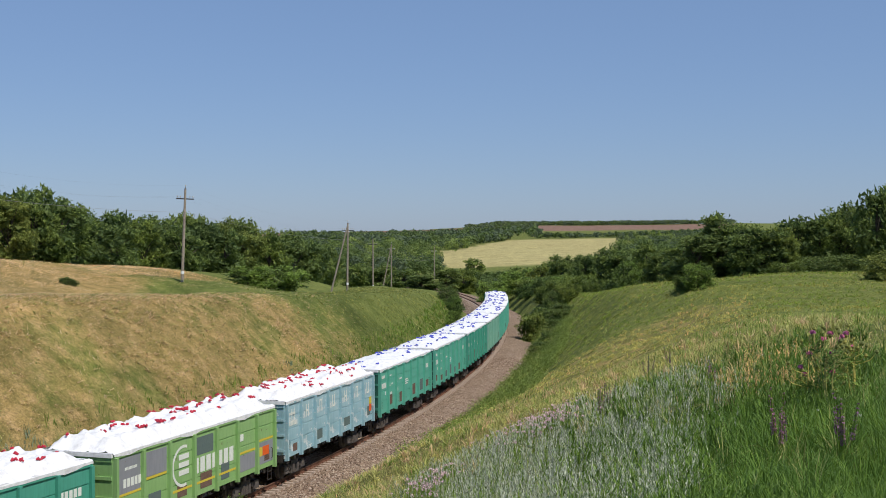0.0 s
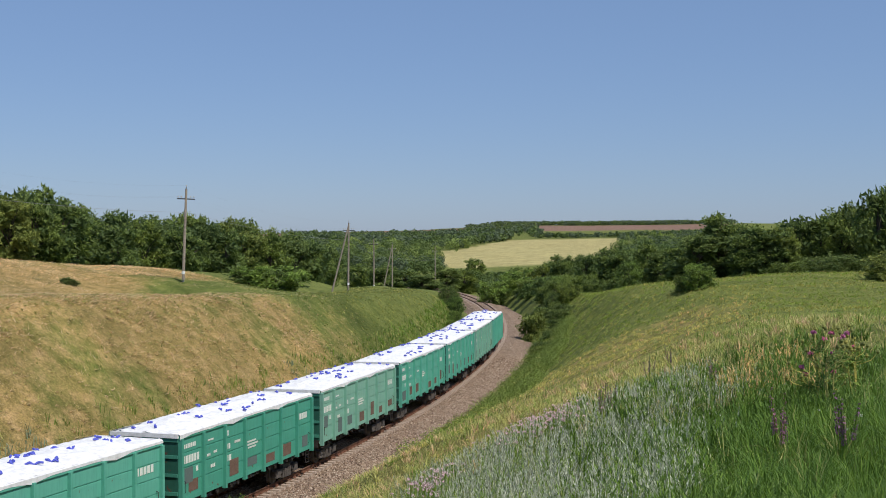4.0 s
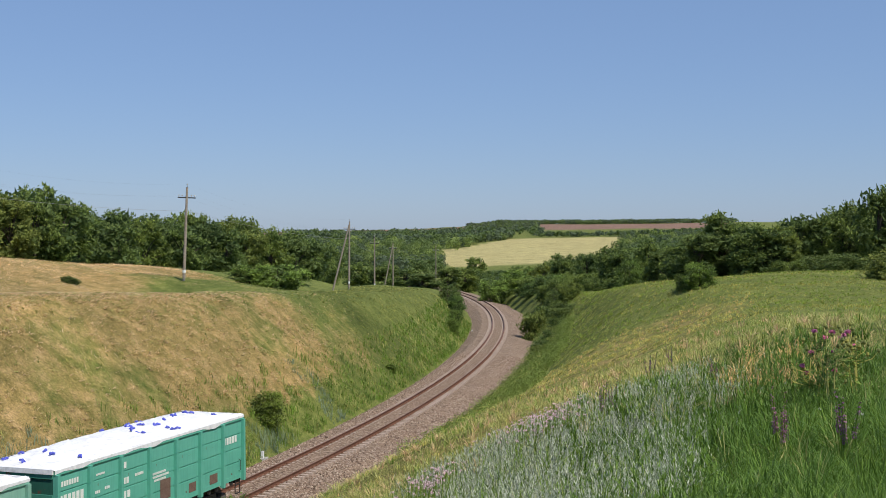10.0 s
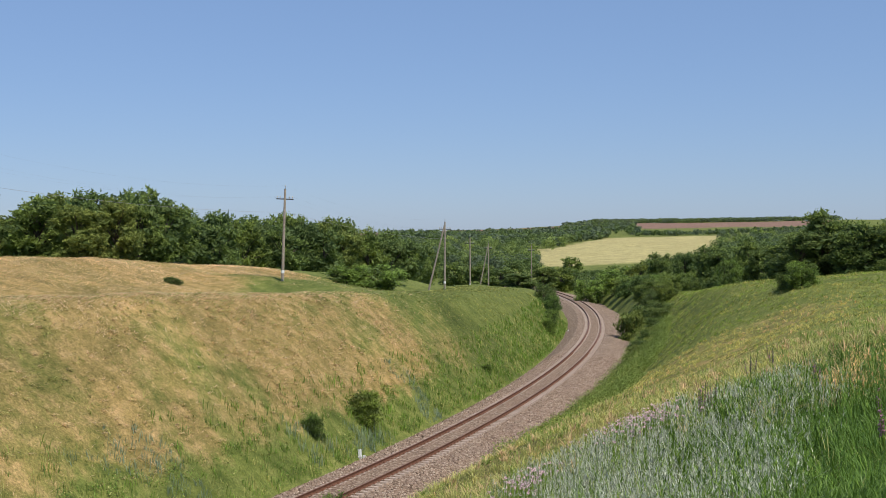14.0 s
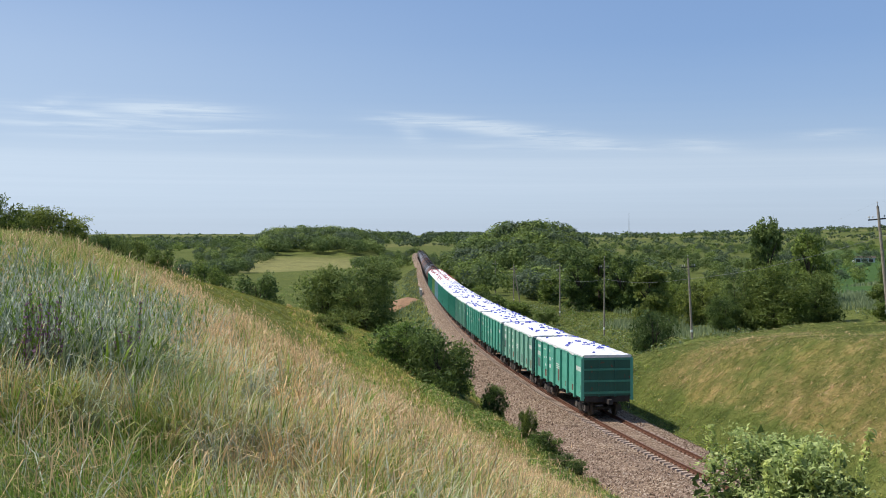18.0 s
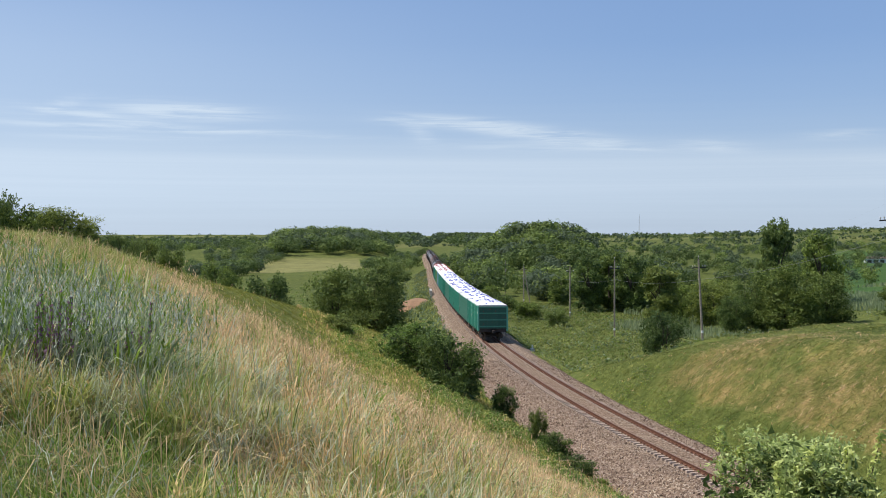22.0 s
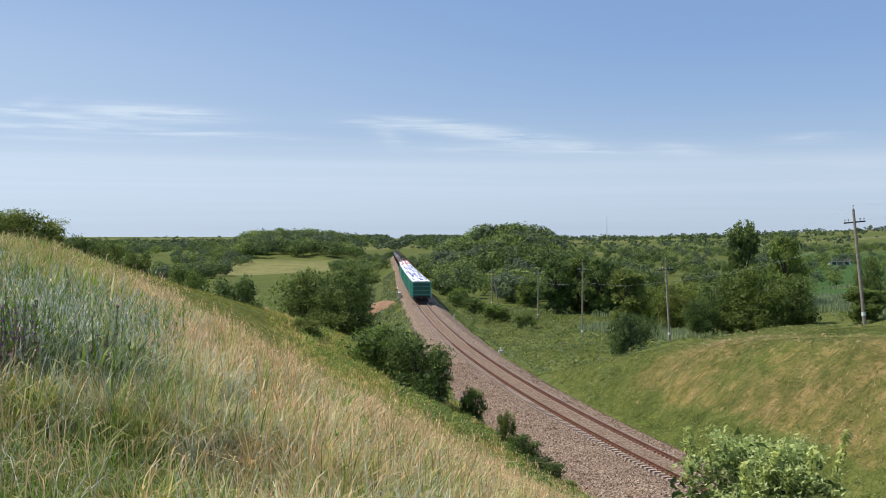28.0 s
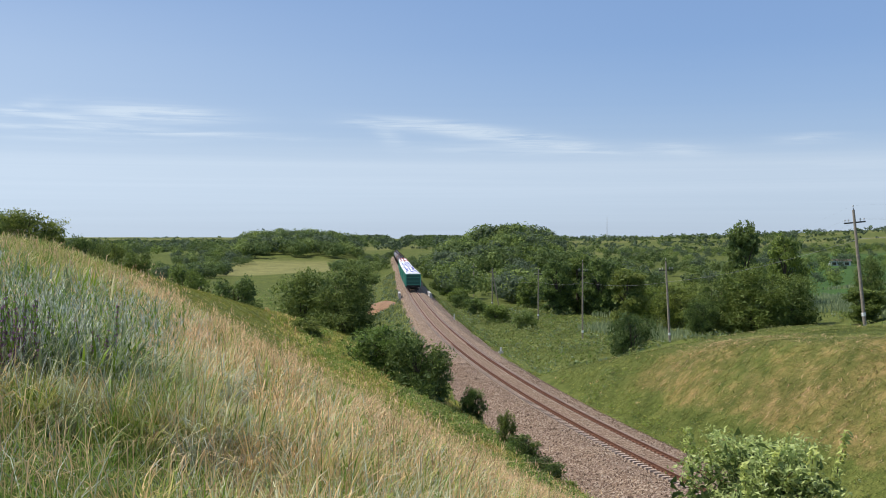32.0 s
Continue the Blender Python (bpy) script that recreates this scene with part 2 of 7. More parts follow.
MAT = dict(
    stone=stone_material(),
    ground=ground_material(), gravel=gravel_material(),
    sleeper=two_tone("concrete_sleeper", (0.38, 0.285, 0.222), (0.5, 0.395, 0.315), 2.0, fine=25),
    dusty=gravel_material("dusty_gravel", 0.7, (0.24, 0.15, 0.105)), rusty=gravel_material("rust_and_shadow_gravel", 0.46, (0.15, 0.075, 0.042)),
    rail=two_tone("rusty_rail", (0.14, 0.062, 0.036), (0.2, 0.092, 0.056), 3.0, rough=0.8),
    rail_top=two_tone("worn_rail_head", (0.185, 0.1, 0.068), (0.25, 0.145, 0.105), 3.0, rough=0.6, metal=0.15),
    green=worn_paint("green_paint", (0.095, 0.385, 0.28), (0.14, 0.45, 0.34), wear=0.65),
    dark_green=worn_paint("dark_green_paint", (0.06, 0.30, 0.21), (0.09, 0.37, 0.27), wear=0.65),
    pale_green=worn_paint("faded_green_paint", (0.18, 0.40, 0.30), (0.25, 0.46, 0.36), wear=0.655),
    blue=worn_paint("pale_blue_paint", (0.24, 0.42, 0.48), (0.42, 0.58, 0.62), (0.62, 0.66, 0.66), 0.56),
    lime=worn_paint("lime_green_paint", (0.23, 0.42, 0.14), (0.3, 0.47, 0.2), wear=0.64),
    # two darker greens put the shade of the wagon ends into colour, with grime
    rib_shade_green=worn_paint("shaded_green_paint", (0.05, 0.23, 0.165), (0.075, 0.29, 0.21), wear=0.6),
    grimy_shade=worn_paint("grimy_shaded_green_paint", (0.022, 0.10, 0.072), (0.034, 0.14, 0.10), wear=0.6),
    grey_paint=worn_paint("grey_paint", (0.24, 0.25, 0.27), (0.3, 0.3, 0.33), wear=0.64),
    yellow_paint=plain("yellow_paint", (0.65, 0.5, 0.06)),
    orange=plain("orange_plate", (0.75, 0.12, 0.02)),
    plate=plain("dark_plate", (0.12, 0.16, 0.15)), primer=two_tone("brown_primer", (0.15, 0.09, 0.065), (0.2, 0.13, 0.1), 4),
    lettering=plain("white_lettering", (0.75, 0.77, 0.7)),
    underframe=two_tone("sooty_steel", (0.025, 0.022, 0.02), (0.06, 0.05, 0.045), 3.0, rough=0.7, spec=0.3),
    bogie=two_tone("dusty_cast_steel", (0.07, 0.06, 0.055), (0.14, 0.12, 0.105), 3.0, rough=0.8),
    bag=two_tone("white_woven_plastic", (0.76, 0.755, 0.75), (0.84, 0.835, 0.83), 1.5, (0.62, 0.61, 0.6), rough=0.55, relief=0.6, fine=5),
    tie_blue=plain("blue_tie", (0.09, 0.11, 0.5)), tie_red=plain("red_tie", (0.45, 0.025, 0.05)),
    tank_black=two_tone("black_tank", (0.03, 0.03, 0.035), (0.07, 0.065, 0.065), 1.0, rough=0.5),
    tank_brown=two_tone("rust_brown_tank", (0.12, 0.06, 0.045), (0.19, 0.1, 0.08), 1.0, rough=0.6),
    tank_grey=two_tone("grey_tank", (0.16, 0.16, 0.18), (0.24, 0.24, 0.26), 1.0, rough=0.5),
    cream=plain("cream_band", (0.7, 0.6, 0.45)),
    wood=two_tone("weathered_pole_wood", (0.25, 0.205, 0.16), (0.38, 0.325, 0.26), 6.0, rough=0.9, fine=60),
    concrete=two_tone("pale_concrete", (0.4, 0.38, 0.35), (0.52, 0.5, 0.46), 2.0, rough=0.9),
    white=two_tone("whitewash", (0.75, 0.75, 0.72), (0.82, 0.82, 0.8), 5.0),
    iron=plain("dark_iron", (0.05, 0.05, 0.05), 0.6, 0.5), porcelain=plain("insulator", (0.5, 0.48, 0.45), 0.3),
    wire=plain("wire", (0.16, 0.16, 0.17), 0.5, 0.5), cable=plain("cable", (0.3, 0.3, 0.31), 0.5),
    bark=two_tone("bark", (0.07, 0.055, 0.04), (0.14, 0.11, 0.085), 4.0, rough=0.95),
    leaf=leafy("leaves", (0.095, 0.15, 0.032), (0.26, 0.335, 0.085), 0.6, 0.3, 4.5),
    leaf_dark=leafy("dark_leaves", (0.092, 0.14, 0.035), (0.235, 0.3, 0.088), 0.6, 0.3, 4.5),
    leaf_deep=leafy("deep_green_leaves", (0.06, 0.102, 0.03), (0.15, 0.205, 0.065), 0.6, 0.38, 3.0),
    leaf_far=leafy("grey_green_leaves", (0.06, 0.095, 0.05), (0.125, 0.165, 0.095), 0.6, 0.3, 4.5),
    leaf_light=leafy("light_leaves", (0.11, 0.195, 0.033), (0.28, 0.395, 0.09), 0.6, 0.3, 6.0),
    leaf_silver=leafy("silvery_leaves", (0.19, 0.275, 0.065), (0.62, 0.7, 0.3), 0.4, 0.42),
    grass=leafy("green_grass", (0.055, 0.115, 0.012), (0.25, 0.375, 0.055), 0.5, 0.3),
    grass_light=leafy("yellow_green_grass", (0.26, 0.27, 0.06), (0.57, 0.54, 0.19), 0.5, 0.3),
    grass_olive=leafy("olive_grass", (0.075, 0.105, 0.02), (0.25, 0.285, 0.07), 0.55, 0.3),
    grass_mid=leafy("meadow_grass", (0.13, 0.155, 0.035), (0.36, 0.36, 0.11), 0.55, 0.3),
    straw=leafy("dry_grass", (0.25, 0.155, 0.062), (0.86, 0.61, 0.335), 0.5, 0.3),
    hay=leafy("flattened_hay", (0.44, 0.284, 0.124), (0.97, 0.70, 0.43), 0.5, 0.3),
    grass_lush=leafy("lush_green_grass", (0.045, 0.1, 0.012), (0.16, 0.27, 0.04), 0.5, 0.3),
    wormwood=leafy("grey_wormwood", (0.13, 0.15, 0.085), (0.66, 0.69, 0.555), 0.6, 0.3),
    violet=leafy("violet_sage", (0.14, 0.065, 0.11), (0.31, 0.17, 0.26)),
    pink=leafy("pink_flowers", (0.58, 0.34, 0.40), (0.86, 0.62, 0.66)),
    magenta=leafy("thistle_bloom", (0.42, 0.08, 0.20), (0.60, 0.20, 0.36)),
    petal=leafy("white_flowers", (0.6, 0.6, 0.55), (0.8, 0.8, 0.75)),
    silver_grass=leafy("silvery_feather_grass", (0.30, 0.33, 0.18), (0.80, 0.80, 0.58), 0.5, 0.3),
    blue_grass=leafy("blue_green_grass", (0.052, 0.096, 0.045), (0.31, 0.39, 0.25), 0.5, 0.3),
    reed=leafy("grey_green_reeds", (0.13, 0.19, 0.10), (0.30, 0.37, 0.24)),
    earth=two_tone("bare_orange_earth", (0.25, 0.14, 0.075), (0.36, 0.215, 0.12), 0.6, fine=6, relief=0.5),
)


# ---------------------------------------------------------------- building helpers
class Shape:
    """Collects the faces of one mesh."""

    def __init__(self):
        self.v, self.f, self.m = [], [], []

    def box(self, x0, x1, y0, y1, z0, z1, mat=0, taper=0.0):
        b = len(self.v)
        t = taper
        self.v += [(x0, y0, z0), (x1, y0, z0), (x1, y1, z0), (x0, y1, z0),
                   (x0 + t, y0 + t, z1), (x1 - t, y0 + t, z1), (x1 - t, y1 - t, z1), (x0 + t, y1 - t, z1)]
        self.f += [[b + i for i in q] for q in ((3, 2, 1, 0), (4, 5, 6, 7), (0, 1, 5, 4), (1, 2, 6, 5), (2, 3, 7, 6), (3, 0, 4, 7))]
        self.m += [mat] * 6
        return self

    def tube(self, points, radii, n=8, mat=0, caps=True):
        """A round bar along points, with a radius at each."""
        b = len(self.v)
        pts = [Vector(p) for p in points]
        for i, p in enumerate(pts):
            d = (pts[min(i + 1, len(pts) - 1)] - pts[max(i - 1, 0)]).normalized()
            u = d.cross(Vector((0, 0, 1)) if abs(d.z) < 0.9 else Vector((0, 1, 0))).normalized()
            w = d.cross(u)
            for k in range(n):
                a = 2 * math.pi * k / n
                self.v.append(tuple(p + radii[i] * (math.cos(a) * u + math.sin(a) * w)))
        for i in range(len(pts) - 1):
            for k in range(n):
                self.f.append([b + i * n + k, b + i * n + (k + 1) % n, b + (i + 1) * n + (k + 1) % n, b + (i + 1) * n + k])
        if caps:
            self.f += [[b + k for k in range(n)][::-1], [b + (len(pts) - 1) * n + k for k in range(n)]]
        self.m += [mat] * (len(self.f) - len(self.m))
        return self

    def mesh(self, name, *mats, smooth=False):
        me = bpy.data.meshes.new(name)
        me.from_pydata(self.v, [], self.f)
        for m in mats:
            me.materials.append(m)
        me.polygons.foreach_set("material_index", self.m + [0] * (len(self.f) - len(self.m)))
        if smooth:
            me.polygons.foreach_set("use_smooth", [True] * len(self.f))
        me.update()
        return me


def array_mesh(name, verts, faces, mats, index=None, smooth=False):
    """A mesh from numpy arrays: verts n x 3, faces m x k."""
    me = bpy.data.meshes.new(name)
    k = faces.shape[1]
    me.vertices.add(len(verts))
    me.vertices.foreach_set("co", np.ascontiguousarray(verts, dtype=np.float32).ravel())
    me.loops.add(faces.size)
    me.loops.foreach_set("vertex_index", np.ascontiguousarray(faces, dtype=np.int32).ravel())
    me.polygons.add(len(faces))
    me.polygons.foreach_set("loop_start", np.arange(0, faces.size, k, dtype=np.int32))
    for m in mats:
        me.materials.append(m)
    if index is not None:
        me.polygons.foreach_set("material_index", np.ascontiguousarray(index, dtype=np.int32))
    me.polygons.foreach_set("use_smooth", np.full(len(faces), smooth))
    me.update(calc_edges=True)
    return me


def part(name, me, parent=None, m=None, label=""):
    ob = new(name, me)
    if parent:
        ob.parent = parent
    if m is not None:
        ob.matrix_basis = m
    return tagged(ob, label)


def smooth(x, a, b):
    t = np.clip((x - a) / (b - a), 0, 1)
    return t * t * (3 - 2 * t)


def wave(x, y, seed=0.0, scale=1.0):
    """Cheap smooth relief from a few sines."""
    x, y = x / scale + seed, y / scale - 1.7 * seed
    return (np.sin(x + 1.3 * np.sin(0.7 * y)) + np.sin(1.1 * y + 1.7 * np.sin(0.6 * x + 1)) + 0.6 * np.sin(1.9 * x + 2.3 * y + 2) + 0.5 * np.sin(2.7 * x - 1.6 * y)) / 3.1


# ---------------------------------------------------------------- the line of the track
# s runs the way that the train goes, with s = 0 nearest to the camera; d is the offset towards the camera's side.
BEND_AT = (-260, -180, -100, -40, 40, 100, 180, 235, 330, 385, 500, 540)
BEND = (-1.72, -1.68, -1.93, -3.08, -2.99, -1.08, -0.20, -0.08, -0.12, 0.06, 0.08, -0.06)
S0, S1 = -420, 760
ss = np.arange(S0, S1 + 1, 1.0)
turn = np.cumsum(np.interp(ss, BEND_AT, BEND) / 1000)
heading = turn - turn[-S0] + 4.29578
cx, cy = np.cumsum(np.cos(heading)), np.cumsum(np.sin(heading))
cx, cy = cx - cx[-S0] - 24.34, cy - cy[-S0] + 10.74


def on_track(s, d=0.0):
    x, y, h = np.interp(s, ss, cx), np.interp(s, ss, cy), np.interp(s, ss, heading)
    return x - d * np.sin(h), y + d * np.cos(h), h


def track_coords(x, y):
    """s and d of points."""
    x, y = np.asarray(x, float).ravel(), np.asarray(y, float).ravel()
    s, d = np.empty(len(x)), np.empty(len(x))
    px, py = cx[::5], cy[::5]
    for i in range(0, len(x), 20000):
        a, b = x[i:i + 20000], y[i:i + 20000]
        k = ((a[:, None] - px) ** 2 + (b[:, None] - py) ** 2).argmin(1) * 5
        h = heading[k]
        ex, ey = a - cx[k], b - cy[k]
        s[i:i + 20000] = ss[k] + ex * np.cos(h) + ey * np.sin(h)
        d[i:i + 20000] = -ex * np.sin(h) + ey * np.cos(h)
    return s, d


# ---------------------------------------------------------------- the lie of the land
HILL_S = (-320, -230, -190, -150, -118, -95, -80, -60, -48, -20, 0, 10, 19, 27, 43, 53, 66, 87, 113, 130)
HILL_Z = (-3, 1, 3.4, 4.8, 5.6, 6.4, 7.2, 7.9, 8.4, 9.3, 9.8, 9.95, 9.1, 8.3, 6.45, 5.7, 4.4, 1.1, -2.7, -3.6)
RIM_S = (-320, -240, -190, -150, -110, -90, -60, -38, -26, -10, 0, 6, 12, 25, 45, 60, 75, 95, 112, 132)
RIM_Z = (-3, 0.5, 3.1, 4.3, 5.6, 6.6, 7.7, 8.5, 9.2, 9.5, 9.7, 10.2, 10.7, 11.1, 11.2, 10.0, 7.5, 3.6, 0.0, -3.5)
MID_AZ = (-180, -120, -60, -30, -20, -12, -6, 0, 4, 8, 14, 25, 60, 80, 95, 103, 110, 116, 122, 150, 165, 175, 180)
MID_Z = (8, 9, 9, 8.5, 7.5, 4, 0, -3, -1, 4, 8, 9.5, 11, 12.3, 12, 8.5, 3, -2, -4, -4, -1, 4, 8)
FAR_AZ = (-180, -60, -14, -3, 1, 6, 12, 60, 100, 108, 113, 118, 126, 135, 150, 165, 180)
FAR_Z = (15, 40, 58, 58, 46, 40, 32, 26, 34, 38, 36, 27, 15, 12, 13, 14, 12)

MOUNDS = ((133.6, 440, 9.3, 32), (142.8, 800, 9.0, 66), (128.0, 520, 5, 60), (120.2, 92, 1.3, 5.5), (115, 88, 1.0, 7), (123.2, 131, 4.0, 7), (-19, 112, 2.2, 20),
          (12.4, 105.5, 2.4, 4.2), (10.5, 142, 0.8, 9), (8.2, 160, 1.6, 8), (6.2, 178, 1.5, 8))   # wooded knolls: bearing, distance, height, spread


def land(x, y):
    x, y = np.asarray(x, float), np.asarray(y, float)
    shape = x.shape
    x, y = x.ravel(), y.ravel()
    s, d = track_coords(x, y)
    r = np.hypot(x, y)
    az = np.degrees(np.arctan2(-x, y))
    mid = np.interp(az, MID_AZ, MID_Z)
    far = np.interp(az, FAR_AZ, FAR_Z)
    rough = wave(x, y, 3.0, 22.0)
    base = mid + (far - mid) * np.clip((r - 540) / 2160, 0, 1) + 1.0 * rough * smooth(r, 120, 400) + 3 * wave(x, y, 5, 330) * smooth(r, 900, 2200)
    u = np.abs(d)
    hill = np.interp(s, HILL_S, HILL_Z) + np.interp(s, (-165, -118, -95, -60, -20, 0, 12, 40, 60), (0.2, 2.7, 3.0, 2.3, 1.6, 1.9, 1.0, 0.8, 0.2)) * smooth(u, 25, 40) - 1.0 * np.exp(-((u - 23) / 4) ** 2) * smooth(s, 34, 14)
    rim = np.interp(s, RIM_S, RIM_Z) - 0.5 * smooth(u, 30, 60) * (s < 0) + 0.4 * smooth(d, 18, 34) * smooth(-s, 70, 110) * smooth(-s, 250, 200)
    near = np.where(d < 0, hill, rim) + 0.10 * rough + 0.10 * wave(x, y, 1.0, 4.0)
    w = smooth(u, 48, 110) * smooth(r, 40, 110)
    w = np.maximum(w, np.maximum(smooth(s, 85, 135), smooth(-s, 270, 330)))
    nat = near + (base - near) * w
    for az0, r0, top, wide in MOUNDS:
        mx, my = -math.sin(radians(az0)) * r0, math.cos(radians(az0)) * r0
        clear = np.where((s > 150) & (r0 > 300), smooth(u, 8, 38), 1.0)
        nat = nat + clear * top * np.exp(-((x - mx) ** 2 + (y - my) ** 2) / (2 * wide * wide))
    grade = np.where(d < 0, 0.95, 0.485)
    grade = np.where((d > 0) & (s < -60), 0.485 + 0.5 * smooth(-s, 62, 132), grade)
    toe = np.where(d < 0, 4.0, np.interp(s, (-150, -110, -75, -60, -50, -20, 20, 40), (5.2, 4.9, 4.8, 4.2, 3.6, 3.2, 4.5, 5.6)) - 2.5 * smooth(s, 70, 140))
    up = np.where(d < 0, -1.0, -0.55) + np.maximum(0, u - toe) * grade
    up = up + 0.75 * smooth(d, 20, 27) * smooth(s, 2, 9) * smooth(s, 60, 35)
    up = up + 0.6 * np.exp(-((d - 13.0) / 3.6) ** 2) * smooth(s, -100, -85) * smooth(s, -18, -30)   # the spur's rounded shoulder
    down = -1.0 - np.maximum(0, u - toe) * 0.55
    k = 0.6
    z = nat - np.log1p(np.exp(np.clip((nat - up) / k, -40, 40))) * k
    z = np.where(nat > up + 40 * k, up, z)
    z = np.maximum(z, down)
    z = np.where(u < toe, np.minimum(z, -1.0), z)
    bed = smooth(u, 16, 3) * smooth(r, 1200, 900)
    z += 0.10 * wave(x, y, 2.0, 1.6) * (1 - bed)
    return z.reshape(shape)


def land_at(x, y):
    return float(land(np.array([x]), np.array([y]))[0])


def polar(az, r):
    """Place in the plan from bearing (degrees to the left of +y) and distance."""
    return -math.sin(radians(az)) * r, math.cos(radians(az)) * r


def dryness(s, d, r, deg):
    """How far the grass is dried by the sun, 0 to 1."""
    face = smooth(-d, 4.4, 7.4 - 1.2 * smooth(s, 20, 40)) * smooth(-d, 75, 45) * smooth(s, -105, -66) * smooth(s, 100, 82) * 0.95
    face = face * (1 - smooth(s, 25, 45) * (1 - smooth(s, 78, 68) * smooth(-d, 18, 13) * 0.9))
    even = smooth(s, -42, -24)
    face = face * even * (0.45 + 0.08 * smooth(s, 28, 50) + 0.16 * wave(s, d, 5.0, 3.0) + 0.12 * wave(s, d, 3.0, 9.0)) + face * (1 - even) * np.clip(0.72 + 0.42 * wave(s, d, 3.0, 7.0) + 0.36 * wave(s, d, 5.0, 1.9) + 0.2 * wave(s, d, 7.0, 0.8), 0.26, 1.1)
    own = smooth(d, 9, 16) * smooth(s, 2, 12) * smooth(s, 46, 24) * 0.85 + smooth(d, 4, 8) * smooth(d, 25, 18) * smooth(s, -78, -72) * smooth(s, -8, -18) * 0.42
    own = own + smooth(d, 5, 9) * smooth(d, 22, 16) * smooth(s, 35, 50) * smooth(s, 125, 100) * np.clip(0.45 + 0.5 * wave(s, d, 4.0, 3.0), 0, 0.9)
    own = own + 0.35 * smooth(d, 26, 34) * smooth(d, 75, 60) * smooth(s, -50, -65) * smooth(s, -150, -130) * np.clip(0.5 + 0.6 * wave(s, d, 6.0, 6.0), 0, 1)
    ridge = smooth(-d, 24, 29) * smooth(-d, 64, 52) * smooth(s, -132, -118) * smooth(s, -52, -66) * np.clip(0.8 + 0.4 * wave(s, d, 2.0, 6.0), 0, 1) * (1 - 0.8 * smooth(s, -84, -92) * smooth(-d, 34, 29))
    distant = 0.12 * smooth(r, 800, 1000) * smooth(deg, 98, 104) * smooth(deg, 168, 160) + 0.4 * smooth(r, 75, 120) * smooth(deg, 60, 75) * smooth(deg, 112, 104)
    return np.where(np.abs(d) < 6, 0, np.clip(face + own + distant + ridge, 0, 1))


def build_ground():
    radii = np.concatenate([[0.0], np.geomspace(0.9, 4600, 310)])
    az = np.radians(np.concatenate([np.arange(-12, 12, 0.2), np.arange(12, 348, 0.8)]))
    na = len(az)
    R, A = np.meshgrid(radii, az, indexing="ij")
    x, y = -np.sin(A) * R, np.cos(A) * R
    z = land(x, y)
    verts = np.stack([x, y, z], 2).reshape(-1, 3)
    i, j = np.meshgrid(np.arange(len(radii) - 1), np.arange(na), indexing="ij")
    a, b = i * na + j, i * na + (j + 1) % na
    faces = np.stack([a, b, b + na, a + na], 2).reshape(-1, 4)
    me = array_mesh("ground", verts, faces, [MAT["ground"]], smooth=True)
    s, d = track_coords(verts[:, 0], verts[:, 1])
    r, deg = R.ravel(), np.degrees(np.arctan2(-verts[:, 0], verts[:, 1]))
    dry = dryness(s, d, r, deg)
    wheat = (r > 600) * (r < 1150) * (deg < np.interp(r, (600, 780, 1140), (-0.4, 1.3, -3.4))) * (deg > -8.6) * 1.0
    wheat = np.maximum(wheat, 0.36 * smooth(r, 470, 500) * smooth(r, 700, 650) * smooth(deg, 140.3, 141.5) * smooth(deg, 149, 147))
    strips = smooth(np.sin(r / 130 + deg * 0.35), 0.55, 0.75) * smooth(r, 850, 950) * smooth(deg, 98, 104) * smooth(deg, 168, 160) * 0.16
    wheat = np.maximum(wheat, strips)
    plough = smooth(r, 1640, 1700) * (deg > -14) * (deg < 12) * (r < 2520)
    cover = me.color_attributes.new("cover", "FLOAT_COLOR", "POINT")
    cover.data.foreach_set("color", np.stack([dry, wheat, plough, np.ones(len(dry))], 1).astype(np.float32).ravel())
    darkened = smooth(s, -35, -5) * smooth(-d, 2, 4) * 0.62 * np.maximum(smooth(-d, 21, 16), smooth(s, 40, 60)) * (1 - 0.7 * dry * smooth(s, 25, 40)) * (1 - 0.6 * smooth(s, 75, 100))
    darkened = np.maximum(darkened, smooth(s, 40, 60) * smooth(d, 15, 10) * (d > 0) * 0.2 * smooth(r, 400, 200))
    darkened = np.maximum(darkened, 0.75 * smooth(r, 130, 260) * smooth(deg, 98, 106) * smooth(deg, 178, 165))
    # near ground darkened: shade between the grass tufts painted in
    darkened = np.maximum(darkened, 0.9 * smooth(r, 42, 26))
    # steep flank behind the spur: weedy green, deepened to paint its shade
    darkened = np.maximum(darkened, 0.8 * smooth(d, 3, 5) * smooth(d, 15, 11) * smooth(s, -74, -79) * smooth(s, -150, -130))
    darkened = np.maximum(darkened, np.clip(0.9 * wave(s, d, 8.0, 7.0), 0, 0.75) * smooth(s, -150, -125) * smooth(s, -66, -82) * smooth(-d, 3, 6) * smooth(-d, 30, 24))
    crop = smooth(r, 245, 285) * smooth(r, 900, 720) * smooth(deg, 102.5, 104) * smooth(deg, 120.5, 118.5) * smooth(wave(verts[:, 0], verts[:, 1], 6.0, 40.0), -0.75, -0.55)
    crop = np.maximum(crop, 0.6 * smooth(r, 1000, 1060) * smooth(r, 1500, 1400) * smooth(deg, 99, 101) * smooth(deg, 109, 107))
    me.attributes.new("crop", "FLOAT", "POINT").data.foreach_set("value", crop.astype(np.float32))
    me.attributes.new("dark_tone", "FLOAT", "POINT").data.foreach_set("value", darkened.astype(np.float32))
    tagged(new("ground", me), "rolling meadow with green and sun-dried grass", "ground", kind="structure")


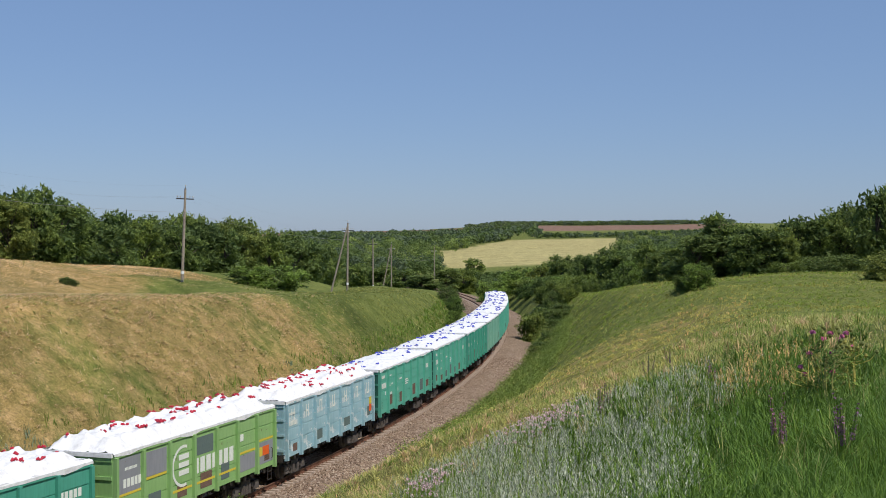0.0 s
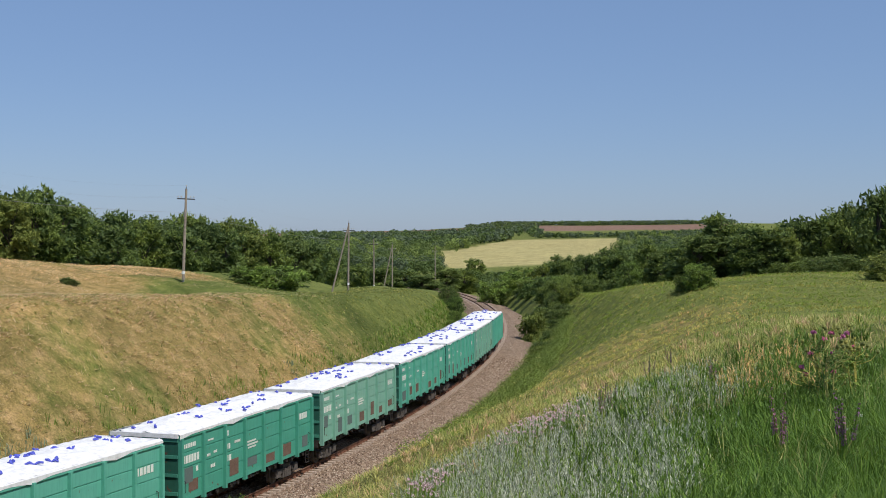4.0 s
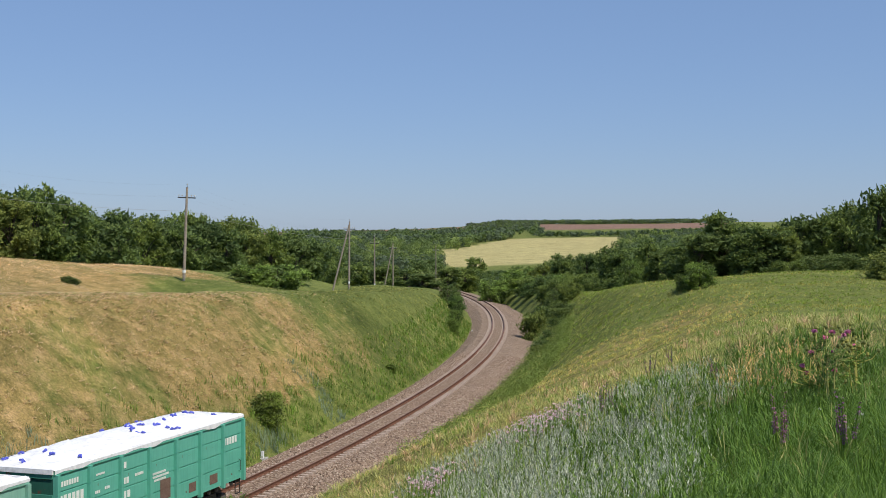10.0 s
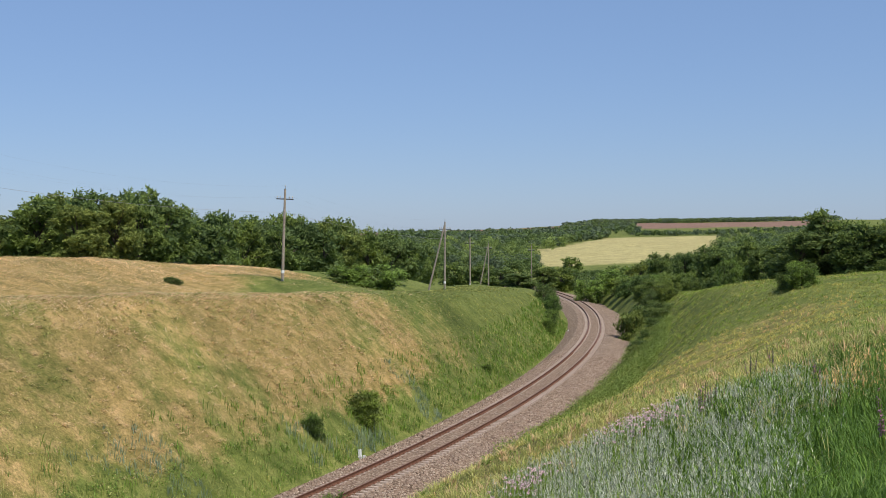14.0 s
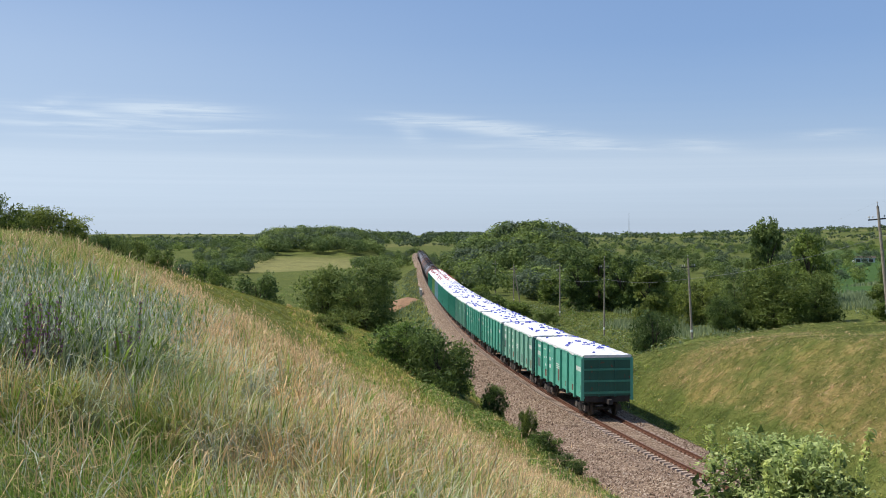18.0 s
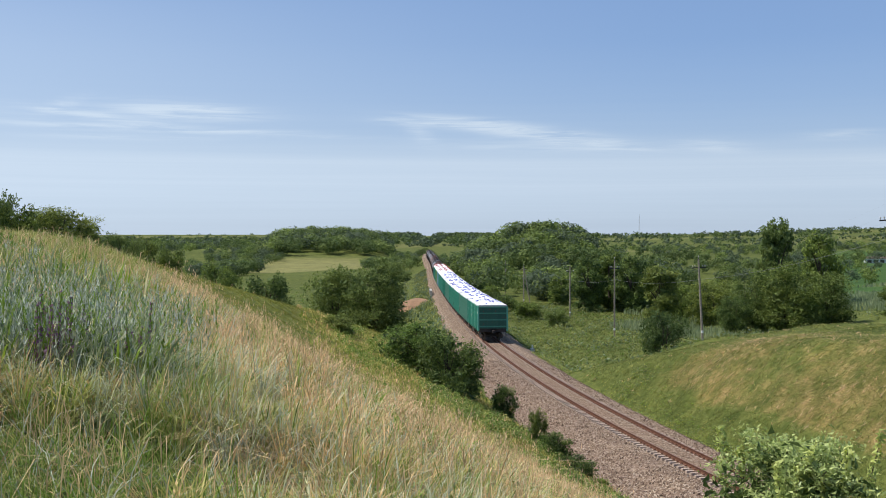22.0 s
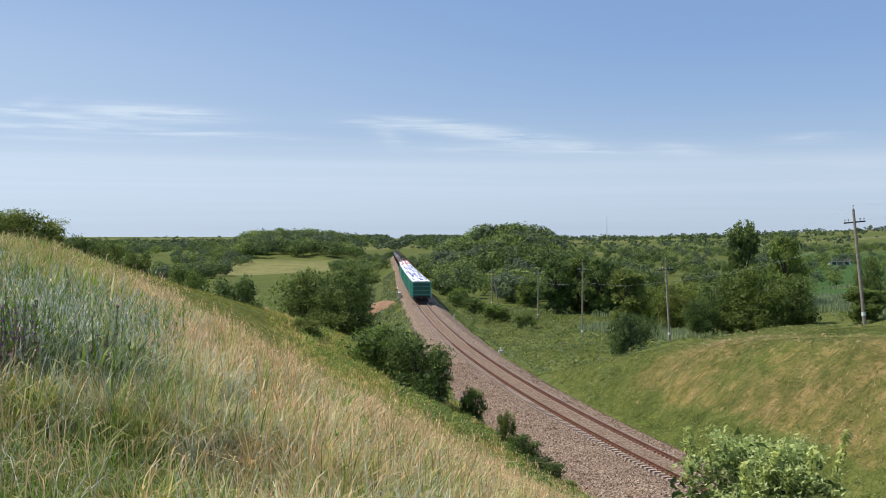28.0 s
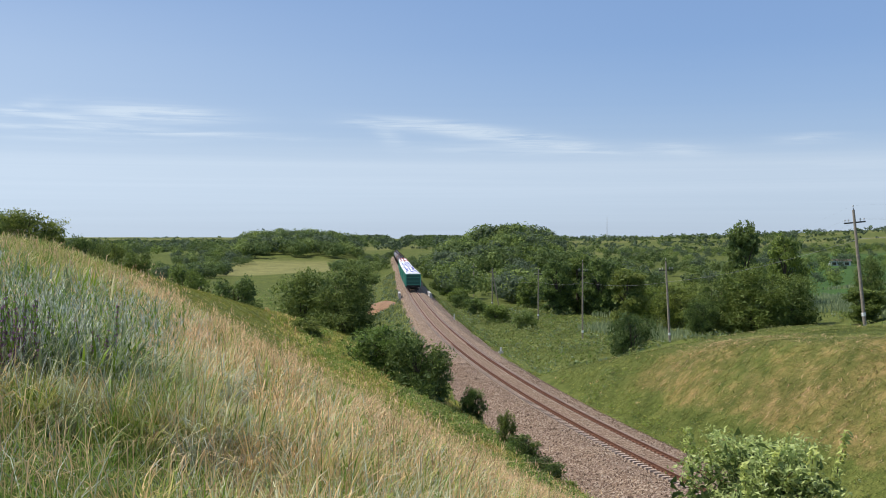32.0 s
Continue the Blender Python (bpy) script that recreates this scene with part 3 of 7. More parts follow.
def sweep(name, s_values, section, mats, index=None, smooth_shade=False):
    """A strip along the track with the (d, z) section given."""
    x, y, h = np.interp(s_values, ss, cx), np.interp(s_values, ss, cy), np.interp(s_values, ss, heading)
    d, z = np.array([p[0] for p in section]), np.array([p[1] for p in section])
    verts = np.stack([x[:, None] - np.sin(h)[:, None] * d, y[:, None] + np.cos(h)[:, None] * d, np.broadcast_to(z, (len(x), len(d)))], 2).reshape(-1, 3)
    n, k = len(x), len(d)
    i, j = np.meshgrid(np.arange(n - 1), np.arange(k - 1), indexing="ij")
    a = i * k + j
    faces = np.stack([a, a + 1, a + k + 1, a + k], 2).reshape(-1, 4)
    idx = None if index is None else np.tile(np.array(index), n - 1)
    return array_mesh(name, verts, faces, mats, idx, smooth_shade)


def build_track():
    s = np.arange(S0 + 5, S1 - 5, 0.5)
    section = [(-4.6, -1.35), (-3.3, -0.72), (-2.3, -0.26), (-1.45, -0.25), (-0.85, -0.24), (0, -0.22), (0.85, -0.25), (1.1, -0.28), (1.5, -0.28), (2.4, -0.3), (3.6, -0.62), (5.4, -0.92), (6.6, -1.3)]
    me = sweep("ballast", s, section, [MAT["gravel"]])
    co = np.empty(len(me.vertices) * 3, np.float32)
    me.vertices.foreach_get("co", co)
    co = co.reshape(len(s), len(section), 3)
    h = np.interp(s, ss, heading)
    for j, (d, _) in enumerate(section):
        if d > 2.4:   # the broad shoulder of the curve narrows on the embankment
            less = (d - 2.4) * np.interp(s, (70, 140), (0, 0.8))
            co[:, j, 0] += np.sin(h) * less
            co[:, j, 1] -= np.cos(h) * less
    co[:, :, 2] += (np.random.rand(len(s), len(section)) - 0.5) * 0.05
    me.vertices.foreach_set("co", co.ravel())
    bed = tagged(new("ballast_bed", me), "pinkish crushed-stone ballast under the single track", "ballast", kind="structure")
    part("middle_strip", sweep("middle_strip", np.arange(S0 + 5, S1 - 5, 1.0), [(-0.62, -0.2), (-0.5, -0.177), (0, -0.172), (0.5, -0.177), (0.62, -0.2)], [MAT["dusty"]]), bed, label="dusty brown gravel between the rails")
    # dark strips: rust stain plus the rail's shadow put into the gravel colour
    for side in (-0.83, 0.83):
        part("rail_strip", sweep("rail_strip", np.arange(S0 + 5, S1 - 5, 1.0), [(side - 0.26, -0.22), (side - 0.16, -0.186), (side + 0.16, -0.186), (side + 0.3, -0.24)], [MAT["rusty"]]), bed, label="rust-stained gravel along the rail, darkened for the rail's shadow")
    head = [(-0.036, -0.03), (-0.036, 0.0), (0.036, 0.0), (0.036, -0.03), (0.009, -0.045), (0.009, -0.155), (0.075, -0.18), (-0.075, -0.18), (-0.009, -0.155), (-0.009, -0.045), (-0.036, -0.03)]
    long = np.concatenate([np.arange(S0 + 5, 300, 1.0), np.arange(300, S1 - 5, 2.0)])
    for side in (-0.796, 0.796):
        me = sweep("rail", long, [(side + a, b) for a, b in head], [MAT["rail"], MAT["rail_top"]], [0, 1] + [0] * 8)
        tagged(new("rail", me), "rust-brown steel rail with a worn head", "rail", "rails of the track", "structure")
    sl = Shape().box(-0.13, 0.13, -1.35, 1.35, -0.2, 0.0, taper=0.02).mesh("sleeper", MAT["sleeper"])
    at = np.arange(S0 + 8, S1 - 8, 0.545)
    near = [a for a in at if -112 < a < -34 or 32 < a < 118]
    rest = [a for a in at if a not in set(near)]
    for a in near:
        x, y, h = on_track(a)
        part("sleeper", sl, bed, pose(x, y, -0.178, 0, 0, math.degrees(h)))
    v0 = np.array([v.co[:] for v in sl.vertices])
    f0 = np.array([list(p.vertices) for p in sl.polygons])
    vs, fs = [], []
    for n, a in enumerate(rest):
        x, y, h = on_track(a)
        c, q = math.cos(h), math.sin(h)
        vs.append(np.stack([x + v0[:, 0] * c - v0[:, 1] * q, y + v0[:, 0] * q + v0[:, 1] * c, v0[:, 2] - 0.178], 1))
        fs.append(f0 + 8 * n)
    cv, cf = [], []   # rusty fastenings that hold the rails down
    for a in near:
        x, y, h = on_track(a)
        c, q = math.cos(h), math.sin(h)
        for side in (-0.9, -0.69, 0.69, 0.9):
            k = 8 * len(cv)
            box = np.array([(i, side + j, z) for z, g in ((-0.185, 1.0), (-0.1, 0.6)) for i, j in ((-0.085 * g, -0.055 * g), (0.085 * g, -0.055 * g), (0.085 * g, 0.055 * g), (-0.085 * g, 0.055 * g))])
            cv.append(np.stack([x + box[:, 0] * c - box[:, 1] * q, y + box[:, 0] * q + box[:, 1] * c, box[:, 2]], 1))
            cf += [[k, k + 1, k + 5, k + 4], [k + 1, k + 2, k + 6, k + 5], [k + 2, k + 3, k + 7, k + 6], [k + 3, k, k + 4, k + 7], [k + 4, k + 5, k + 6, k + 7]]
    part("rail_fastening", array_mesh("rail_fastening", np.concatenate(cv), np.array(cf), [MAT["rail"]]), bed, label="rusty rail clips bolted to the sleepers")["kind"] = "stuff"
    part("sleepers_beyond", array_mesh("sleepers_beyond", np.concatenate(vs), np.concatenate(fs), [MAT["sleeper"]]), bed)["kind"] = "stuff"


def build_stones(name, seed, n, s0, s1):
    """Broken stones lying proud of the ballast, irregular four-sided lumps."""
    rng = np.random.RandomState(seed)
    s = rng.uniform(s0, s1, n)
    d = np.where(rng.rand(n) < 0.72, rng.uniform(1.42, 5.6, n), rng.uniform(-3.6, -1.42, n))
    less = np.where(d > 2.4, (d - 2.4) * np.interp(s, (70, 140), (0, 0.8)), 0)
    z = np.interp(d, (-4.6, -3.3, -2.3, -1.45, 1.5, 2.4, 3.6, 5.4, 6.6), (-1.35, -0.72, -0.26, -0.25, -0.28, -0.3, -0.62, -0.92, -1.3))
    x, y, _ = on_track(s, d - less)
    size, a = rng.uniform(0.035, 0.08, n), rng.rand(n) * 6.283
    p = np.empty((n, 5, 3))
    for k in range(4):
        b, q = a + k * 1.571 + rng.normal(0, 0.3, n), size * rng.uniform(0.7, 1.3, n)
        p[:, k, 0], p[:, k, 1], p[:, k, 2] = x + np.cos(b) * q, y + np.sin(b) * q, z - 0.03
    p[:, 4, 0], p[:, 4, 1], p[:, 4, 2] = x + rng.normal(0, 0.3, n) * size, y + rng.normal(0, 0.3, n) * size, z + size * rng.uniform(0.5, 1.2, n)
    i = np.arange(n)[:, None] * 5
    f = np.concatenate([i + np.array([[k, (k + 1) % 4, 4]]) for k in range(4)], 1).reshape(-1, 3)
    tagged(new(name, array_mesh(name, p.reshape(-1, 3), f, [MAT["stone"]])), "loose pinkish-grey broken stones of the ballast", "stones", kind="stuff")


build_ground()
build_track()
build_stones("ballast_stones", 81, 24000, -112, -34)
build_stones("shoulder_stones", 82, 22000, 30, 100)


# ---------------------------------------------------------------- the train
WAGON, HALF, WIDE, FLOOR, TOP = 13.92, 6.37, 1.46, 1.30, 3.74


def bogie_parts():
    fr = Shape()
    for y in (-1.02, 1.02):
        fr.box(-1.25, 1.25, y - 0.1, y + 0.1, 0.42, 0.62)
        fr.box(-0.45, 0.45, y - 0.12, y + 0.12, 0.2, 0.8, taper=0.03)
        fr.box(-1.2, -0.75, y - 0.14, y + 0.14, 0.3, 0.66, taper=0.03)
        fr.box(0.75, 1.2, y - 0.14, y + 0.14, 0.3, 0.66, taper=0.03)
        for x in (-0.25, 0, 0.25):
            fr.tube([(x, y + 0.13 * np.sign(y), 0.22), (x, y + 0.13 * np.sign(y), 0.62)], [0.07, 0.07], 6)
    fr.box(-0.3, 0.3, -1.0, 1.0, 0.55, 0.95, taper=0.04)
    fr = fr.mesh("bogie_frame", MAT["bogie"])
    wh = Shape()
    wh.tube([(0, -1.1, 0), (0, 1.1, 0)], [0.08, 0.08], 8)
    for e in (-1, 1):
        wh.tube([(0, e * 0.70, 0), (0, e * 0.73, 0), (0, e * 0.735, 0), (0, e * 0.85, 0)], [0.50, 0.50, 0.475, 0.475], 20)
        wh.tube([(0, e * 0.85, 0), (0, e * 0.9, 0)], [0.2, 0.16], 10)
    return fr, wh.mesh("wheelset", MAT["bogie"])


BOGIE, WHEELS = bogie_parts()


def small(ob):
    ob["kind"] = "stuff"
    return ob


def add_bogies(car, reach):
    for x in (-reach, reach):
        b = part("bogie", BOGIE, car, pose(x, 0, 0), "dusty cast-steel bogie")
        for e in (-0.925, 0.925):
            part("wheelset", WHEELS, b, pose(e, 0, 0.475))


def side_panel_mesh(w, mat):
    """One side panel between two posts: sheet with three pressed ribs."""
    s = Shape()
    h = TOP - 0.12 - FLOOR
    s.box(0, w, -0.03, 0.0, 0, h)
    cut = [0.0, 0.25, 0.5, 0.75, 1.0]
    for lo, hi in zip(cut[:-1], cut[1:]):
        s.box(0.05, w - 0.05, 0.0, 0.022, h * lo + 0.025, h * hi - 0.025, taper=0.0)
    return s.mesh("side_panel", mat)


def load_mesh(seed, tie, heap):
    """White bulk bags heaped over the rim under a stretched cover, and their tied necks."""
    rng = np.random.RandomState(seed)
    nx, ny = 96, 30
    x, y = np.linspace(-HALF + 0.02, HALF - 0.02, nx), np.linspace(-WIDE - 0.03, WIDE + 0.03, ny)
    X, Y = np.meshgrid(x, y, indexing="ij")
    tent = 1.0 if heap > 0.2 else 0.45   # under a tight cover the bags show less
    Z = (heap if heap > 0.2 else heap * 2.2) * smooth(HALF - np.abs(X), 0, 0.9 if heap > 0.2 else 2.6) * (smooth(WIDE + 0.05 - np.abs(Y), 0, 0.7) if heap > 0.2 else np.clip(1.05 - np.abs(Y) / WIDE, 0, 1) ** 0.75)
    knots = []
    for i in range(11):
        for j in range(3):
            bx = -HALF + 0.75 + i * 1.13 + rng.uniform(-0.15, 0.15)
            by = (-0.92 + j * 0.92) + rng.uniform(-0.12, 0.12)
            hgt = rng.uniform(0.02, 0.10) + 0.5 * max(0, heap - 0.1)
            q = ((X - bx) / 0.55) ** 2 + ((Y - by) / 0.46) ** 2
            Z += tent * hgt * np.exp(-q * q)
            Z += 0.10 * tent * np.exp(-(((X - bx) ** 2 + (Y - by) ** 2) / 0.02))
            busy = 0.75 if heap > 0.2 else 0.25 + 0.6 * (math.sin(i * 0.9 + seed) > 0.2)
            if rng.rand() < busy * 0.9:
                knots.append((bx, by))
            if rng.rand() < busy * 0.7:
                knots.append((bx + rng.uniform(-0.4, 0.4), by + rng.uniform(-0.35, 0.35)))
    Z += tent * 0.05 * wave(X, Y, seed, 0.22) * smooth(WIDE - np.abs(Y), 0, 0.3) + 0.02 * wave(X, Y, seed + 4, 0.1) + 0.05 * (0.4 - np.abs(wave(X, Y, seed + 2, 0.35))) * smooth(WIDE - np.abs(Y), 0, 0.3)
    ridge = np.abs(wave(X * 0.5 + Y, Y - 0.6 * X, seed + 6, 0.3))
    Z += tent * 0.05 * np.exp(-(ridge / 0.12) ** 2) * smooth(WIDE - np.abs(Y), 0, 0.25)
    sag = 0.10 * np.maximum(0, wave(X, Y * 0, seed, 1.3)) * (np.abs(Y) > WIDE - 0.2)
    Z = TOP + 0.06 + np.maximum(Z, 0.0) - sag
    verts = np.stack([X, Y, Z], 2).reshape(-1, 3)
    i, j = np.meshgrid(np.arange(nx - 1), np.arange(ny - 1), indexing="ij")
    a = (i * ny + j).ravel()
    faces = np.stack([a, a + ny, a + ny + 1, a + 1], 1)
    top = array_mesh("bulk_bags", verts, faces, [MAT["bag"]], smooth=True)
    hem = Shape()
    n = 26
    for e in (-1, 1):
        for k in range(n):
            x0, x1 = -HALF - 0.03 + k * 2 * (HALF + 0.03) / n, -HALF - 0.03 + (k + 1) * 2 * (HALF + 0.03) / n
            lo0 = TOP - 0.04 - 0.12 * max(0, math.sin(x0 * 0.8 + seed) * math.sin(x0 * 2.1 + 2 * seed))
            lo1 = TOP - 0.04 - 0.12 * max(0, math.sin(x1 * 0.8 + seed) * math.sin(x1 * 2.1 + 2 * seed))
            yo, yi = e * (WIDE + 0.075), e * (WIDE + 0.02)
            b = len(hem.v)
            hem.v += [(x0, yo, lo0), (x1, yo, lo1), (x1, yo, TOP + 0.05), (x0, yo, TOP + 0.05), (x1, yi - e * 0.12, TOP + 0.12), (x0, yi - e * 0.12, TOP + 0.12)]
            hem.f += [[b, b + 1, b + 2, b + 3], [b + 3, b + 2, b + 4, b + 5]]
            hem.m += [0, 0]
        hem.box(e * (HALF + 0.04) - 0.04, e * (HALF + 0.04) + 0.04, -WIDE, WIDE, TOP - 0.07, TOP + 0.09)
    hem = hem.mesh("cover_hem", MAT["bag"])
    t = Shape()
    for bx, by in knots:
        i = int(np.clip((bx + HALF) / (2 * HALF) * (nx - 1), 0, nx - 1))
        j = int(np.clip((by + WIDE) / (2 * WIDE) * (ny - 1), 0, ny - 1))
        z = Z[i, j]
        for _ in range(2):
            a, l = rng.uniform(0, 6.28), rng.uniform(0.12, 0.30)
            t.tube([(bx, by, z - 0.02), (bx + 0.5 * l * math.cos(a), by + 0.5 * l * math.sin(a), z + 0.05), (bx + l * math.cos(a), by + l * math.sin(a), z + rng.uniform(-0.02, 0.06))],
                   [0.03, 0.05, 0.035], 5)
    return top, hem, t.mesh("bag_tie", tie)


def stencils(rows):
    """Blocks of writing too small or private to read, as bars: (x, z, length, height)."""
    s = Shape()
    for x, z, l, h in rows:
        k = max(1, int(l / (h * 0.75)))
        for i in range(k):
            x0 = x + l * i / k
            s.box(x0, x0 + l / k * 0.74, -0.002, 0.002, z, z + h)
    return s.mesh("stencilled_marks", MAT["lettering"])


def flat_panel(x0, x1, z0, z1, mat, name):
    return Shape().box(x0, x1, -0.003, 0.003, z0, z1).mesh(name, mat)


PITCH = 2 * HALF / 7
FACE = WIDE + 0.028   # just proud of the panels


def gondola(colour, tie, seed, kind, label):
    rng = random.Random(seed)
    mat = MAT[colour]
    # green wagons' end walls carry painted shade and grime; blue and lime don't
    end_paint = mat if colour in ("blue", "lime") else MAT["grimy_shade"]
    car = tagged(new("gondola_wagon"), label, "freight wagon", "wagons of the train")
    fr = Shape()
    fr.box(-HALF, HALF, -0.3, 0.3, 0.95, 1.28)
    fr.box(-HALF, HALF, -WIDE + 0.06, WIDE - 0.06, 1.2, FLOOR - 0.003)
    for x in (-HALF + 0.2, -4.33, 4.33, HALF - 0.2):
        fr.box(x - 0.2, x + 0.2, -1.35, 1.35, 0.98, 1.2)
    for x in np.arange(-5.6, 5.7, 0.62):
        for e in (-1, 1):
            fr.box(x, x + 0.12, e * 1.38 - 0.05, e * 1.38 + 0.05, 0.92 + 0.1 * rng.random(), 1.3)
            fr.box(x + 0.2, x + 0.26, e * 1.42 - 0.03, e * 1.42 + 0.03, 1.05, 1.5)
    fr.box(-1.2, 0.2, -0.9, -0.3, 0.62, 0.95, taper=0.05)
    fr.box(0.6, 2.2, 0.4, 0.9, 0.66, 0.95, taper=0.08)
    part("underframe", fr.mesh("underframe", MAT["underframe"]), car, label="sooty steel underframe with hatch latches")
    fl = Shape().box(-HALF, HALF, -WIDE, WIDE, FLOOR, FLOOR + 0.05)
    part("floor", fl.mesh("floor", MAT["underframe"]), car)
    panel = side_panel_mesh(PITCH - 0.02, mat)
    post = Shape().box(-0.08, 0.08, 0, 0.175, FLOOR - 0.22, TOP - 0.1, taper=0.012).mesh("post", mat)
    for e in (-1, 1):
        spin = 0 if e > 0 else 180
        for k in range(7):
            x = -HALF + k * PITCH + 0.01
            part("side_panel", panel, car, pose(x if e > 0 else -x, e * WIDE, FLOOR + 0.01, 0, 0, spin))
        for k in range(8):
            x = -HALF + k * PITCH
            x = min(max(x, -HALF + 0.08), HALF - 0.08)
            part("post", post, car, pose(x, e * (WIDE - 0.01), 0, 0, 0, spin))
        rail = Shape().box(-HALF, HALF, e * WIDE - 0.07, e * WIDE + 0.07, TOP - 0.12, TOP)
        rail.box(-HALF, HALF, e * WIDE - 0.05, e * WIDE + 0.03, FLOOR - 0.12, FLOOR + 0.06)
        part("rim_rail", rail.mesh("rim_rail", mat), car)
        en = Shape().box(-0.03, 0.03, -WIDE + 0.02, WIDE - 0.02, FLOOR, TOP)
        end = part("end_wall", en.mesh("end_wall", end_paint), car, pose(e * (HALF - 0.03), 0, 0))
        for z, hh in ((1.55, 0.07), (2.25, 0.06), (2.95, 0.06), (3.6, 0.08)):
            part("end_rib", Shape().box(-0.04, 0.04, -WIDE + 0.03, WIDE - 0.03, -hh, hh).mesh("end_rib", mat if end_paint is mat else MAT["rib_shade_green"]), end, pose(e * 0.03, 0, z))
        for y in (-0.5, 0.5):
            part("end_post", Shape().box(-0.035, 0.035, -0.06, 0.06, FLOOR, TOP - 0.1).mesh("end_post", end_paint), end, pose(e * 0.03, y, 0))
        co = Shape().box(e * (HALF + 0.35) - 0.45, e * (HALF + 0.35) + 0.42, -0.13, 0.13, 0.92, 1.2, taper=0.03)
        part("coupler", co.mesh("coupler", MAT["underframe"]), car)
        x0 = e * (HALF - 0.35)
        for side in (-1, 1):
            st = Shape()
            for z in (0.55, 0.9):
                st.box(x0 - 0.2, x0 + 0.2, side * 1.42 - 0.03, side * 1.42 + 0.03, z, z + 0.03)
            for q in (-0.2, 0.2):
                st.box(x0 + q - 0.015, x0 + q + 0.015, side * 1.42 - 0.015, side * 1.42 + 0.015, 0.55, 1.3)
            part("footstep", st.mesh("footstep", MAT["underframe"]), car)
            hd = Shape().tube([(x0, side * 1.47, 1.5), (x0, side * 1.57, 1.55), (x0, side * 1.57, 1.95), (x0, side * 1.47, 2.0)], [0.015] * 4, 5)
            part("grab_handle", hd.mesh("grab_handle", MAT["underframe"]), car)
    top, hem, ties = load_mesh(seed, MAT[tie], 0.26 if tie == "tie_red" else 0.10)
    load = part("bulk_bag_load", top, car, label="white bulk bags heaped above the rim")
    part("cover_hem", hem, load, label="white cover drawn over the rim")
    part("bag_tie", ties, load, label="coloured necks of the tied bags")["kind"] = "stuff"
    # patches of brown primer and plates, low on the panels of the side seen
    for k in range(7):
        for _ in range(rng.choice((0, 1, 1, 1))):
            x0 = -HALF + k * PITCH + rng.uniform(0.2, 0.7)
            z0 = FLOOR + rng.uniform(0.03, 0.25)
            w, h = rng.uniform(0.5, 0.95), rng.uniform(0.35, 0.75)
            p = flat_panel(0, w, 0, h, MAT["plate" if rng.random() < 0.25 else "primer"], "patch")
            part("patch", p, car, pose(x0, FACE, z0), "brown primer patch")
    # the side seen is +y; the text runs from the front end (+x) to the rear
    flip = pose(0, FACE + 0.004, 0, 0, 0, 180)
    if kind == "green":
        rows = [(-HALF + 0.35, 3.2, 0.95, 0.17), (-HALF + 0.25, 2.62, 1.35, 0.3), (-HALF + 1.3, 2.2, 0.22, 0.2),
                (-HALF + 2.25, 3.2, 0.5, 0.07), (-HALF + 2.2, 2.6, 0.3, 0.1), (-HALF + 2.75, 2.65, 0.3, 0.1), (-HALF + 2.5, 2.1, 0.4, 0.14),
                (-HALF + 3.9, 3.15, 0.2, 0.22), (-HALF + 3.85, 2.6, 0.4, 0.22), (-HALF + 4.6, 2.75, 0.55, 0.1), (-HALF + 3.85, 2.1, 0.5, 0.25),
                (-HALF + 5.75, 2.55, 0.9, 0.08), (-HALF + 5.75, 2.42, 1.1, 0.08), (-HALF + 5.85, 2.29, 0.8, 0.08)]
        for row in rows:
            part("stencil", stencils([row]), car, flip, "white stencilled mark")
        part("owner_code", stencils([(2 * HALF - HALF - 1.65, 2.75, 1.15, 0.28)]), car, flip, "white stencilled owner's code")
        part("plate", flat_panel(-HALF + 0.3, -HALF + 1.05, 1.85, 2.45, MAT["plate"], "plate"), car, pose(0, FACE + 0.002, 0, 0, 0, 180), "dark data plate") if rng.random() < 0.6 else None
    elif kind == "blue":
        for k in range(7):
            s = Shape().box(0, 0.09, -0.002, 0.002, 0, 0.6).box(0.28, 0.37, -0.002, 0.002, 0, 0.6).box(0.09, 0.28, -0.002, 0.002, 0.26 * (k % 3), 0.26 * (k % 3) + 0.09)
            part("name_bar", s.mesh("name_bar", MAT["lettering"]), car, pose(HALF - (k + 0.4) * PITCH, FACE + 0.004, 2.75, 0, 0, 180), "white painted name bar")
        for row in [(-HALF + 0.3, 3.1, 0.9, 0.12), (-HALF + 0.3, 2.6, 1.2, 0.2)]:
            part("stencil", stencils([row]), car, flip, "worn white stencilled mark")
        part("placard", flat_panel(HALF - 0.62, HALF - 0.22, 2.1, 2.5, MAT["yellow_paint"], "placard"), car, pose(0, FACE + 0.003, 0, 0, 0, 180), "yellow and red placard")
        part("placard", flat_panel(HALF - 0.62, HALF - 0.22, 1.7, 2.08, MAT["orange"], "placard"), car, pose(0, FACE + 0.003, 0, 0, 0, 180), "red placard")
    elif kind == "lime":
        for x0, x1, z0, z1, m in ((-HALF + 0.02, -HALF + 1.7, 2.3, 3.55, "grey_paint"), (-HALF + 1.9, -HALF + 3.5, 2.6, 3.5, "grey_paint"),
                                  (HALF - 3.5, HALF - 1.9, 1.4, 2.1, "grey_paint"), (HALF - 1.75, HALF - 0.1, 1.4, 2.35, "grey_paint"), (-HALF + 5.6, -HALF + 7.1, 2.75, 3.45, "plate")):
            part("paint_patch", flat_panel(x0, x1, z0, z1, MAT[m], "paint_patch"), car, pose(0, FACE, 0, 0, 0, 180), "grey painted patch")
